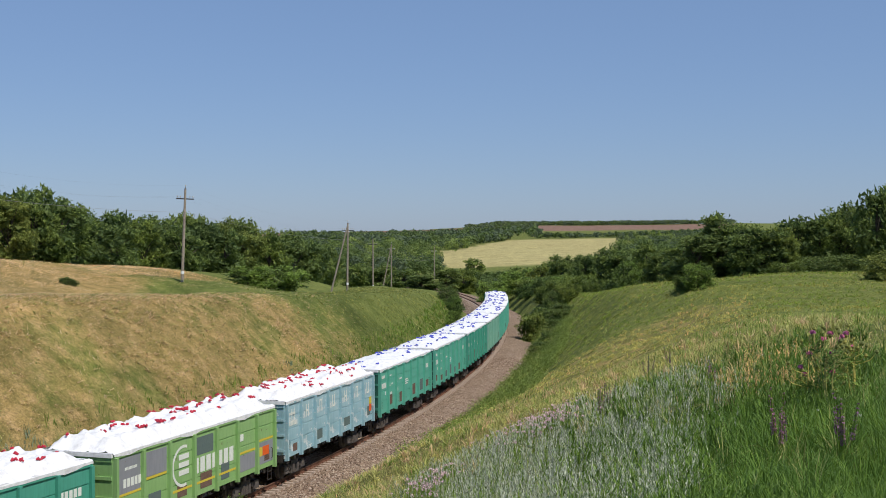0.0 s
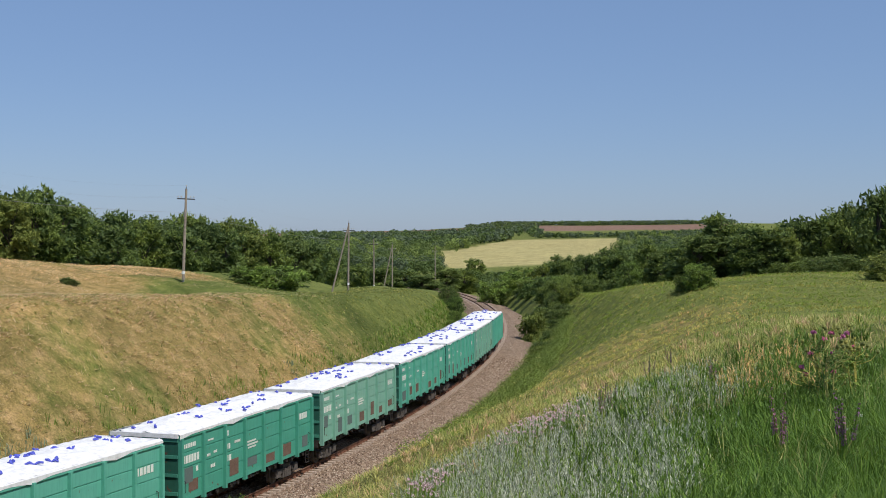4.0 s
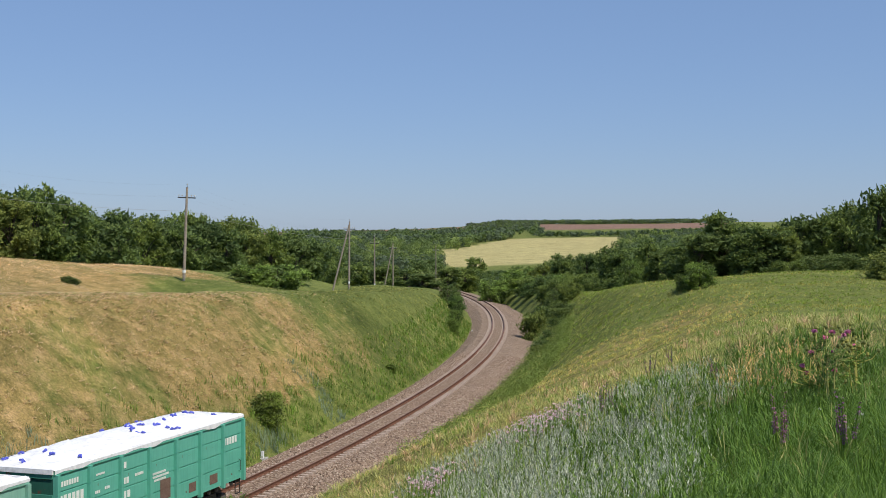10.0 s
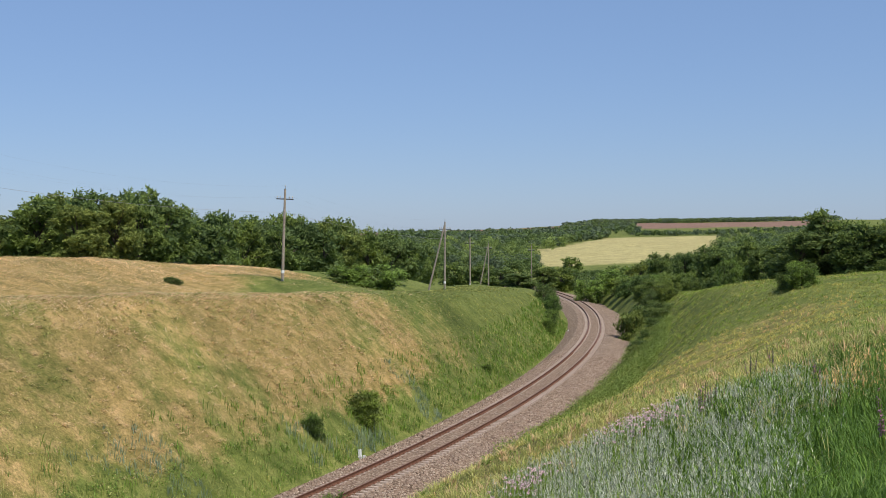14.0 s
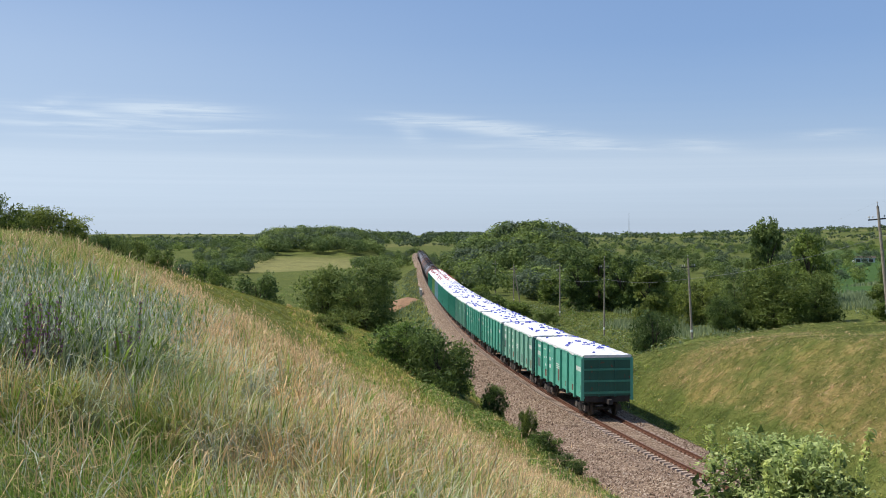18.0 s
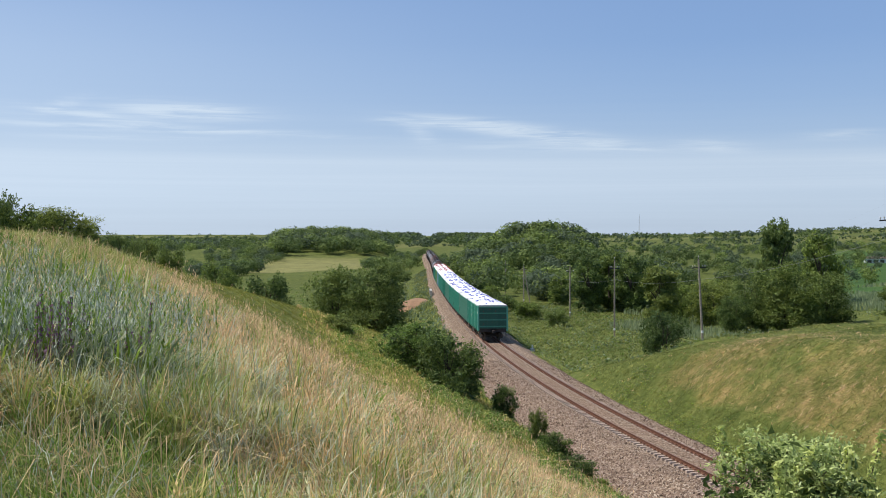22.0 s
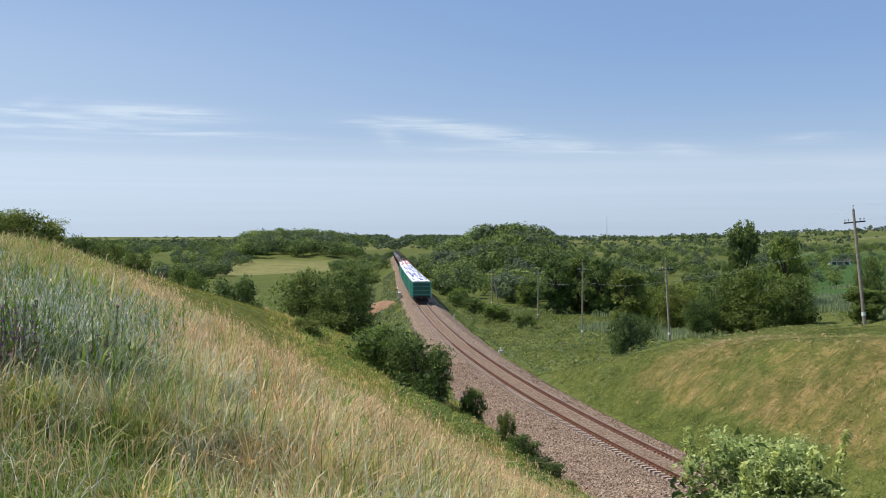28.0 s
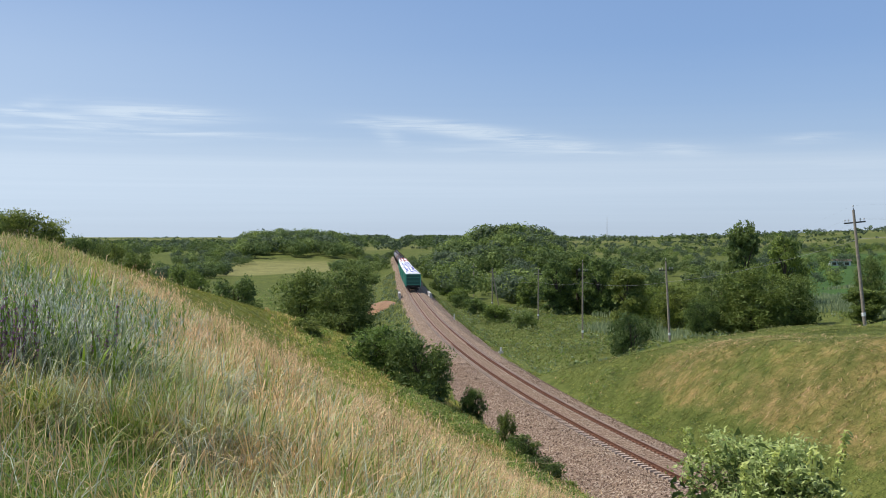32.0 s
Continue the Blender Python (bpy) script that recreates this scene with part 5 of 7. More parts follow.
set_tree(FINE[2], 10.1, 35, 3.7 - land_at(x, y), 1.7, 0.1)
# second view: bushes on the slope and by the line
for x, top, base, r, wide, src in (
        (545, 476, 590, 104, 7.4, BROAD[0]), (606, 462, 590, 100, 7.6, BROAD[0]), (680, 570, 672, 74, 5.6, FINE[2]), (740, 588, 685, 71, 5.0, FINE[1]), (836, 682, 715, 72, 2.0, FINE[2]), (896, 722, 800, 60, 1.2, FINE[1]), (922, 764, 830, 57, 2.0, FINE[2]), (962, 806, 850, 53, 2.4, FINE[1]), (1002, 846, 870, 51, 1.6, FINE[2]),
        (420, 484, 520, 95, 5, FINE[1]), (330, 462, 480, 90, 4, FINE[1]), (36, 370, 436, 66, 4.6, BROAD[1]), (-8, 380, 436, 68, 4.0, BROAD[0]), (86, 398, 436, 70, 2.4, FINE[1]), (-45, 360, 436, 64, 3.5, FINE[1]), (-90, 345, 436, 64, 3.5, FINE[0]), (120, 414, 436, 72, 2.4, FINE[1]), (158, 420, 440, 74, 2.6, FINE[0]), (196, 424, 446, 76, 2.4, FINE[1]), (240, 438, 456, 72, 2.4, FINE[1]),
        (1117, 553, 632, 148, 6.0, FINE[0]), (1318, 382, 500, 225, 9, OAK[1]), (1275, 482, 582, 192, 10, BROAD[0]), (1345, 468, 584, 190, 13, BROAD[0]), (1402, 484, 578, 194, 9.5, BROAD[0]), (1205, 496, 574, 205, 10, BROAD[1]), (1140, 500, 562, 215, 9.5, BROAD[1]), (1110, 468, 560, 200, 8, OAK[1]), (985, 452, 545, 238, 8, OAK[0]), (1022, 443, 545, 242, 9, OAK[1]), (1060, 446, 545, 236, 8, OAK[0]), (1085, 458, 545, 240, 7, OAK[2]), (935, 490, 545, 262, 7, OAK[2]),
        (1538, 452, 520, 205, 7, BROAD[0]), (1390, 405, 470, 250, 9, OAK[0]), (1620, 460, 530, 185, 8, OAK[1]), (540, 560, 582, 78, 3, SHRUB[0]), (1240, 525, 575, 188, 6, BROAD[1])):
    px, py = polar(view_b(x), r)
    set_tree(src, view_b(x), r, max((base - top) / 2070 * r * 0.7, EYE + (424 - top) / 2070 * r - land_at(px, py)), wide, 0.1, None)
# bushes close to the line, far along it
for s, d, h, wide, k in ((318, -9, 4.2, 6, 0), (292, -10, 3.8, 6, 1), (262, -11, 3.6, 6, 1), (243, -10, 3.4, 5, 0), (226, -12, 3.2, 5.5, 1), (205, -14, 3.2, 6, 1), (188, -17, 3.0, 5, 0), (340, 14, 4, 7, 1), (280, 20, 2.4, 5, 2), (255, 24, 2.0, 4, 2), (300, 28, 2.4, 5, 1), (385, 10, 4, 6, 0), (410, -10, 5, 7, 1),
                         (-168, 9, 3.0, 5, 1), (-157, 8, 2.4, 4, 1), (-199, 7.5, 2.6, 5, 2), (-207, 8.0, 2.8, 5.5, 1), (-216, 8.0, 3.0, 6, 2), (-205, 11, 3.2, 6, 2), (-126, 8, 1.5, 3.6, 0), (-121, 7.4, 1.3, 3.2, 1), (-111, 7.0, 1.2, 3.2, 1), (-106, 6.6, 1.0, 2.8, 0), (-176, 8, 2.6, 4.5, 1), (-183, 10, 3.0, 5, 2), (-190, 9, 3, 5, 1), (-172, 10, 2.6, 4, 1), (-158, -6, 3.0, 3.4, 2), (-164, -7, 3.4, 4, 1)):
    x, y, _ = on_track(s, d)
    set_tree(FINE[k] if abs(s) < 200 else SHRUB[k], math.degrees(math.atan2(-x, y)), math.hypot(x, y), h, wide, 0.1)
# seen in the turn
for k in range(30):
    az = 24 + 41 * (k + rnd.uniform(0, 1)) / 30
    r = np.interp(az, (24, 45, 72), (150, 108, 108)) + rnd.uniform(-6, 10)
    set_tree(rnd.choice(OAK), az, r, rnd.uniform(5.0, 8) * np.interp(az, (24, 60, 72), (1, 0.9, 0.65)), rnd.uniform(6, 9), 0.1)
for az, r, h, wide, src in ((67, 96, 6.8, 9, SHRUB[0]), (63.5, 98, 7.2, 9, SHRUB[1]), (69.5, 100, 4.5, 7, SHRUB[1]), (59, 95, 7.2, 9, SHRUB[0]), (65, 104, 7.4, 8, OAK[1]), (54, 97, 8, 9, OAK[1]), (49, 100, 8, 9, OAK[0]), (44, 105, 8, 9, OAK[2]), (38, 115, 8, 9, OAK[1]), (32, 125, 9, 9, OAK[0]), (27, 138, 9, 9, OAK[1]),
                            (76, 110, 2.6, 2.6, OAK[0]), (77.5, 118, 1.5, 2.6, SHRUB[1]), (79, 130, 1.4, 3, SHRUB[1]), (81.5, 190, 2.4, 6, SHRUB[1]), (85.4, 195, 2.8, 3.4, OAK[1]), (87, 195, 2.0, 4.5, SHRUB[1]), (91, 150, 1.5, 2.4, SHRUB[1]),
                            (100.5, 165, 4, 5, OAK[1]), (104.5, 170, 4, 4, OAK[0]), (110, 150, 4, 10, SHRUB[1]), (116, 190, 6, 7, OAK[1]), (98, 190, 3, 9, SHRUB[0]), (102.5, 180, 3, 9, SHRUB[0])):
    set_tree(src, az, r, h, wide, 0.1)
THIN = make_tree("tree", 91, 8, 7, 0.05, 60, 3200, 0.15, "leaf", "sparse young tree on the ridge", "tree")
x, y = polar(72.3, 84)
THIN.matrix_basis = pose(x, y, land_at(x, y)) @ Matrix.Diagonal((0.65, 0.65, 0.62, 1))
SILVER = make_tree("small_tree", 95, 3.7, 3.8, 0.15, 170, 13000, 0.062, "leaf_silver", "small silvery-leaved tree growing at the foot of the slope", "tree", 0.012, 3)
x, y = polar(view_b(1352), 29)
SILVER.matrix_basis = pose(x, y, land_at(x, y), 0, 0, 40) @ Matrix.Diagonal((1.2, 1.2, 1.1, 1))
rg = np.random.RandomState(96)
tips = []
stalks = Shape()
for k in range(20):
    a, q, z0 = rg.rand() * 6.28, rg.rand() * 1.5, rg.uniform(2.2, 3.0)
    lift, lean = rg.uniform(0.5, 1.0), rg.uniform(0.0, 0.3)
    p0 = np.array([math.cos(a) * q, math.sin(a) * q, z0])
    p1 = p0 + np.array([math.cos(a) * lean, math.sin(a) * lean, lift])
    stalks.tube([tuple(p0), tuple(p1)], [0.012, 0.005], 5)
    tips += [p0 + (p1 - p0) * f for f in np.linspace(0.1, 1.0, 9)]
v, f = leaves(rg, np.array(tips), np.full(len(tips), 0.085), 1900, 0.075, 1, 2.2)
part("shoot_leaves", array_mesh("shoot_leaves", v, f, [MAT["leaf_silver"]]), SILVER, label="pale leaves of the upright shoots")
part("shoots", stalks.mesh("shoots", MAT["bark"]), SILVER, label="thin upright shoots")["kind"] = "stuff"
for az, r in ((84.3, 120),):
    x, y = polar(az, r)
    bare = Shape()
    rg = np.random.RandomState(3)
    for k in range(90):
        a, e = rg.rand() * 6.28, rg.uniform(0.2, 1.5)
        l = rg.uniform(2.5, 4.6)
        p1 = Vector((math.cos(a) * math.cos(e) * l * 0.5, math.sin(a) * math.cos(e) * l * 0.5, math.sin(e) * l * 0.6))
        p2 = p1 + Vector((math.cos(a + rg.normal(0, 1.2)) * l * 0.3, math.sin(a + rg.normal(0, 1.2)) * l * 0.3, l * rg.uniform(0.05, 0.35)))
        bare.tube([(0, 0, -0.2), tuple(p1), tuple(p2)], [0.03, 0.016, 0.005], 4)
    b = tagged(new("dead_bush", bare.mesh("dead_bush", MAT["bark"])), "bare dead thorn bush with spreading branches", "bush")
    b.matrix_basis = pose(x, y, land_at(x, y)) @ Matrix.Diagonal((1.1, 1.1, 1.35, 1))


def far_woods():
    """Woods on the hills and in the valley, too far and many to count."""
    rng = np.random.RandomState(8)
    pts = []

    def scatter(n, az0, az1, r0, r1, h0, h1, keep=lambda az, r: True):
        k = 0
        while k < n:
            az, r = rng.uniform(az0, az1), math.sqrt(rng.uniform(r0 * r0, r1 * r1))
            if keep(az, r):
                pts.append((az, r, rng.uniform(h0, h1)))
                k += 1
    scatter(200, 0.3, 9, 330, 900, 7, 10)
    scatter(60, -8, 0.3, 235, 330, 4, 6)
    scatter(560, -1.2, 7.5, 860, 1640, 8, 11)
    scatter(260, -4.6, -1.2, 1180, 2480, 8, 11)
    scatter(170, -14, -4.5, 1160, 1215, 5, 7)
    scatter(80, -13, -8.7, 620, 1000, 6, 9)
    scatter(130, -4.2, -0.4, 960, 1190, 7, 10, lambda az, r: az > np.interp(r, (780, 1140), (1.3, -3.4)) + 0.15)
    scatter(110, -24, -8, 260, 700, 7, 11)
    scatter(900, -14, -2.5, 2530, 2700, 8, 11)
    # valley of the second view
    scatter(270, view_b(985), view_b(755), 395, 500, 5, 10)
    scatter(70, view_b(965), view_b(785), 440, 505, 10.5, 13.5)
    scatter(80, view_b(1180), view_b(790), 270, 400, 3.5, 10)
    scatter(40, view_b(1480), view_b(1180), 330, 480, 3.5, 6.5)
    scatter(60, view_b(1130), view_b(890), 268, 300, 5, 8)
    belts = lambda az, r: wave(-math.sin(radians(az)) * r, math.cos(radians(az)) * r * 0.6, 4.0, 55.0) > 0.05
    scatter(210, view_b(1640), view_b(1000), 480, 1000, 3.5, 6.5, belts)
    scatter(160, view_b(1500), view_b(960), 900, 1500, 3.5, 7)
    scatter(240, view_b(630), view_b(425), 690, 860, 9, 12.5)
    scatter(70, view_b(440), view_b(310), 600, 760, 4, 8)
    scatter(60, view_b(400), view_b(270), 420, 560, 4, 7)
    scatter(26, view_b(690), view_b(585), 440, 560, 4, 6.5)
    scatter(22, view_b(680), view_b(630), 640, 760, 4, 6)
    scatter(26, view_b(760), view_b(708), 520, 680, 3.5, 6)
    scatter(14, view_b(712), view_b(680), 700, 780, 3, 6)
    scatter(180, 98, view_b(985), 460, 1000, 3.5, 6.5, belts)
    scatter(90, view_b(500), 162, 700, 1300, 6, 10)
    scatter(280, view_b(450), view_b(60), 900, 1500, 6, 10)
    scatter(560, 98, 162, 1050, 2600, 3, 6, lambda az, r: math.sin(r / 90 + az * 0.8) > 0.1)
    scatter(700, view_b(900), view_b(620), 1100, 3300, 6, 12, lambda az, r: math.sin(r / 60 + az * 3) > -0.2)
    scatter(260, view_b(1600), view_b(880), 1500, 2700, 6, 11, lambda az, r: math.sin(r / 70 + az * 1.5) > 0.2)
    allv, tone = [], []
    for az, r, h in pts:
        x, y = polar(az, r)
        s, d = track_coords([x], [y])
        if abs(d[0]) < (11 if r < 500 else 6) and r < 760:
            continue
        g = land_at(x, y)
        cl = 12 if r < 1000 else 5
        fat = 1.0 if r < 1000 else 1.5
        c = rng.normal(size=(cl, 3))
        c = c / np.linalg.norm(c, axis=1)[:, None] * rng.uniform(0.45, 1.0, cl)[:, None] ** 0.5
        c = c * np.array([0.42 * fat, 0.42 * fat, 0.3]) * h + np.array([0, 0, 0.5 * h])
        q, _ = leaves(rng, c, np.full(cl, 0.27 * h), 460 if r < 520 else 420 if r < 950 else 50, h * (0.07 if r < 520 else 0.066 if r < 950 else 0.2))
        q[:, 2] = np.maximum(q[:, 2], -0.3)
        allv.append(q + np.array([x, y, g]))
        tone.append(np.full(len(q) // 3, (0, 1, 1, 1, 2, 2, 3)[rng.randint(7)] if r < 1000 else 1 + rng.randint(2)))
    v, idx = np.concatenate(allv), np.concatenate(tone)
    me = array_mesh("far_woods", v, np.arange(len(v)).reshape(-1, 3), [MAT["leaf_dark"], MAT["leaf_deep"], MAT["leaf_far"], MAT["leaf"]], idx)
    tagged(new("far_woods", me), "distant green woods and scrub in the valley", "woods", kind="stuff")


far_woods()


# ---------------------------------------------------------------- grass and flowers
def blades(rng, x, y, h, w, mat, bend=0.5, ears=None, out=None):
    """Grass blades at places: two bends, tapering to a point."""
    n = len(x)
    z = land(x, y) - 0.02
    a = rng.rand(n) * 6.283
    ux, uy = np.cos(a), np.sin(a)
    lean = rng.rand(n) * bend * h
    la = rng.normal(0.6, 0.9, n) if out is None else out + rng.normal(0, 0.5, n)
    lx, ly = np.cos(la) * lean, np.sin(la) * lean
    p = np.empty((n, 5, 3))
    ear = np.zeros(n) if ears is None else ears
    for k, (f, wf, lf) in enumerate(((0, -1, 0), (0, 1, 0), (0.55, 0.8, 0.35), (0.55, -0.8, 0.35), (1, 0, 1))):
        if k in (2, 3):
            f, wf = f + 0.25 * ear, wf * (1 + 0.7 * ear)
        elif k < 2:
            wf = wf * (1 - 0.55 * ear)
        p[:, k, 0] = x + ux * w * 0.5 * wf + lx * lf
        p[:, k, 1] = y + uy * w * 0.5 * wf + ly * lf
        p[:, k, 2] = z + h * f * (1 - 0.25 * lf * lean / np.maximum(h, 0.01))
    i = np.arange(n)[:, None] * 5
    f = np.concatenate([i + np.array([[0, 1, 2]]), i + np.array([[0, 2, 3]]), i + np.array([[3, 2, 4]])], 1).reshape(-1, 3)
    return p.reshape(-1, 3), f, np.repeat(mat, 3)


GRASS = ["grass", "grass_light", "straw", "wormwood", "hay", "grass_lush"]


def meadow(name, label, seed, n, az0, az1, r0, r1, h0, h1, w0, wk, power=1.0, bend=0.8):
    rng = np.random.RandomState(seed)
    k = n // 12
    az, r = rng.uniform(az0, az1, k), r0 + (r1 - r0) * rng.rand(k) ** power
    tx, ty, tall = np.repeat(-np.sin(np.radians(az)) * r, 12), np.repeat(np.cos(np.radians(az)) * r, 12), np.repeat(rng.uniform(0.65, 1.25, k), 12)
    own = np.repeat(rng.rand(k), 12)
    n = 12 * k
    out, far = rng.rand(n) * 6.283, np.repeat(r, 12) * 0.006 * np.abs(rng.normal(1, 0.6, n)) + 0.02
    x, y = tx + np.cos(out) * far, ty + np.sin(out) * far
    r, az = np.hypot(x, y), np.degrees(np.arctan2(-x, y))
    s, d = track_coords(x, y)
    edge = np.interp(s, (-150, -110, -75, -60, -50, -20, 20, 40), (5.6, 5.4, 5.2, 4.7, 4.2, 3.8, 5.2, 6.2))
    keep = (d > edge) | (d < -3.9)
    keep &= (wave(x, y, 11.0, 0.33) + 0.5 * wave(x, y, 7.0, 0.8) > -0.42) | (rng.rand(n) < 0.25) | (r > 16) | ((az > 148) & (r < 7.2))
    x, y, r, az, s, d, out, tall, own = (q[keep] for q in (x, y, r, az, s, d, out, tall, own))
    n = len(x)
    dry = dryness(s, d, r, az)
    near = r0 < 12
    fine, broad = wave(x, y, 7.0, 0.8), wave(x, y, 9.0, 3.5)
    patch = np.clip(0.5 + 0.35 * fine + 0.35 * broad, 0, 1)
    mat = np.where(rng.rand(n) < 0.45 + 0.4 * patch, 0, 1)
    mat = np.where(rng.rand(n) < np.clip(dry * 1.6 * patch + 0.45 * dry - 0.1, 0, 0.92), 2, mat)
    h = rng.uniform(h0, h1, n) * (0.75 + 0.5 * patch) * tall
    ears = np.zeros(n)
    if near:
        front, back = np.abs(az) < 40, az > 100
        roll = (0.65 * own + 0.35 * rng.rand(n))
        roll = np.argsort(np.argsort(roll)) / n
        yellow = front & (r + 4 * broad > 17) & (r < 40)
        mat = np.where(yellow, np.select([roll < 0.72, roll < 0.78], [1, 2], 0), mat)
        h = np.where(yellow, h * 0.75, h)
        lush = front & (az + 4.5 * broad + 2 * fine + 9 * (own - 0.5) < -9) & (r < 15) & ~yellow
        mat = np.where(lush, np.where(roll < 0.8, 5, 0), mat)
        h = np.where(lush, h * 1.15, h)
        worm = front & (az + 2.0 * fine < 0) & (az + 4.5 * broad + 2 * fine + 6 * (own - 0.5) > -13) & (r + 2 * fine < 19) & (roll < 0.04 + 0.42 * patch)
        hump = back & (az + 3 * broad + 2 * fine + 5 * (own - 0.5) > 150) & (r + fine < 11.2) & (r > 6.8)
        worm |= hump & (roll < 0.3)
        mat = np.where(hump & ~worm, np.where(roll < 0.8, 0, 1), mat)
        top = back & (d > 22.5) & ~hump
        mat = np.where(top & (roll < 0.5), np.where(roll < 0.25, 1, 0), mat)
        low = back & (r + 2 * broad < 9.5) & ~hump
        mat = np.where(low, np.select([roll < 0.14, roll < 0.46, roll < 0.66], [3, 2, 1], 0), mat)
        mat = np.where(low & (az < 142), np.select([roll < 0.06, roll < 0.28, roll < 0.56], [3, 2, 1], 0), mat)
        mid = back & ~hump & ~low & (r < 34)
        mat = np.where(mid & (mat == 2) & (roll < 0.08), 3, mat)
        mat = np.where(mid & (d < 15) & (roll < 0.45), 0, mat)
        mat = np.where(mid & (mat == 2) & (rng.rand(n) < 0.7), 4, mat)
        verdant = back & (az + 3.5 * broad + 2 * fine + 5 * (own - 0.5) > 145 + 0.5 * np.maximum(r - 8, 0)) & (r < 12.5) & ~hump
        mat = np.where(verdant, np.select([roll < 0.52, roll < 0.72, roll < 0.84], [0, 1, 3], 2), mat)
        crest = back & (r + 2 * fine > 12.5) & (az + 3 * broad > 145)
        mat = np.where(crest, np.select([roll < 0.58, roll < 0.7, roll < 0.76], [1, 2, 4], 0), mat)
        mat = np.where(worm, 3, mat)
        stalk = (mat == 2) & back & (rng.rand(n) < 0.5)
        h = np.where(stalk, h * 1.25, h)
        ears = stalk.astype(float)
    w = (w0 + wk * r) * (0.6 + 0.8 * rng.rand(n)) * np.where(mat == 3, 1.15, np.where(mat == 2, 0.75, 1.0))
    v, f, m = blades(rng, x, y, h, w, mat, bend, ears, out)
    me = array_mesh(name, v, f, [MAT[k] for k in GRASS], m)
    tagged(new(name, me), label, "grass", kind="stuff")


meadow("meadow_grass", "tall wild grass and grey wormwood on the rim", 21, 105000, -25, 25, 5.5, 45, 0.14, 0.36, 0.0025, 0.0004, 1.5, 1.4)
meadow("slope_grass", "tall dry grass on the cutting's slope", 22, 78000, 112, 162, 4.5, 50, 0.15, 0.42, 0.0028, 0.00042, 1.5, 1.8)
meadow("rim_grass", "tall wild grass on the rim", 23, 16000, 25, 112, 4.5, 30, 0.25, 0.5, 0.006, 0.0009, 1.2)

def hillside(name, label, seed, n, s0, s1, d0, d1, h0, h1, w, least=0.0):
    """Short grass over the cutting's faces: single leaning blades, dry or green by the ground."""
    rng = np.random.RandomState(seed)
    s, d = rng.uniform(s0, s1, n), rng.uniform(d0, d1, n)
    x, y, _ = on_track(s, d)
    r = np.hypot(x, y)
    keep = (r > 33) & ((d < -3.8) | (d > np.interp(s, (-150, -110, -75, -60, -50, -20, 20, 40), (5.6, 5.4, 5.2, 4.7, 4.2, 3.8, 5.2, 6.2))))
    x, y, s, d, r = x[keep], y[keep], s[keep], d[keep], r[keep]
    n = len(x)
    dry = np.maximum(least, dryness(s, d, r, np.degrees(np.arctan2(-x, y))))
    patch = np.clip(0.5 + 0.4 * wave(x, y, 9.0, 3.5) + 0.25 * wave(x, y, 7.0, 0.9), 0, 1)
    mat = np.where(rng.rand(n) < 0.75, 0, 1)
    mat = np.where(rng.rand(n) < np.clip(dry * (0.3 + 1.1 * patch), 0, 0.95), 2, mat)
    mat = np.where((d > 0) & (mat == 2), 1, mat)
    z = land(x, y) - 0.02
    h = rng.uniform(h0, h1, n)
    a, la = rng.rand(n) * 6.283, rng.normal(0.6, 0.9, n) + 1.2 * wave(x, y, 2.0, 2.5)
    lean = rng.uniform(0.7, 2.4, n) * h
    k = w * rng.uniform(0.5, 1.2, n) * (0.6 + r / 130)
    p = np.empty((n, 3, 3))
    for i, e in ((0, -0.5), (1, 0.5)):
        p[:, i, 0], p[:, i, 1], p[:, i, 2] = x + np.cos(a) * k * e, y + np.sin(a) * k * e, z
    p[:, 2, 0], p[:, 2, 1] = x + np.cos(la) * lean, y + np.sin(la) * lean
    p[:, 2, 2] = np.maximum(land(p[:, 2, 0], p[:, 2, 1]) + 0.3 * h, z + 0.5 * h)
    me = array_mesh(name, p.reshape(-1, 3), np.arange(n * 3).reshape(-1, 3), [MAT[q] for q in ("grass_olive", "grass_mid", "hay")], mat)
    tagged(new(name, me), label, "grass", kind="stuff")


hillside("hillside_grass", "short dry and green grass on the far face of the cutting", 24, 210000, -125, 80, -42, -3.8, 0.09, 0.21, 0.032)
hillside("weedy_bank_grass", "rough green and dry grass on the weedy bank", 30, 80000, 34, 110, -26, -3.9, 0.1, 0.24, 0.034)
hillside("crest_grass", "pale dry grass along the edge of the bench", 29, 24000, -62, 32, -18.5, -13.5, 0.12, 0.28, 0.026, 0.9)
hillside("ridge_grass", "pale dry grass along the ridge", 33, 30000, -125, 22, -46, -29, 0.15, 0.34, 0.03, 0.75)
hillside("bank_grass", "green grass on the near bank of the cutting", 25, 95000, -170, -20, 3.4, 62, 0.15, 0.38, 0.055)
hillside("valley_grass", "rough green grass beside the embankment", 28, 70000, 95, 260, -62, -4.4, 0.25, 0.6, 0.07)
hillside("lower_bank_grass", "dry and green grass on the lower bank", 26, 70000, 20, 125, 5.2, 30, 0.15, 0.35, 0.05)


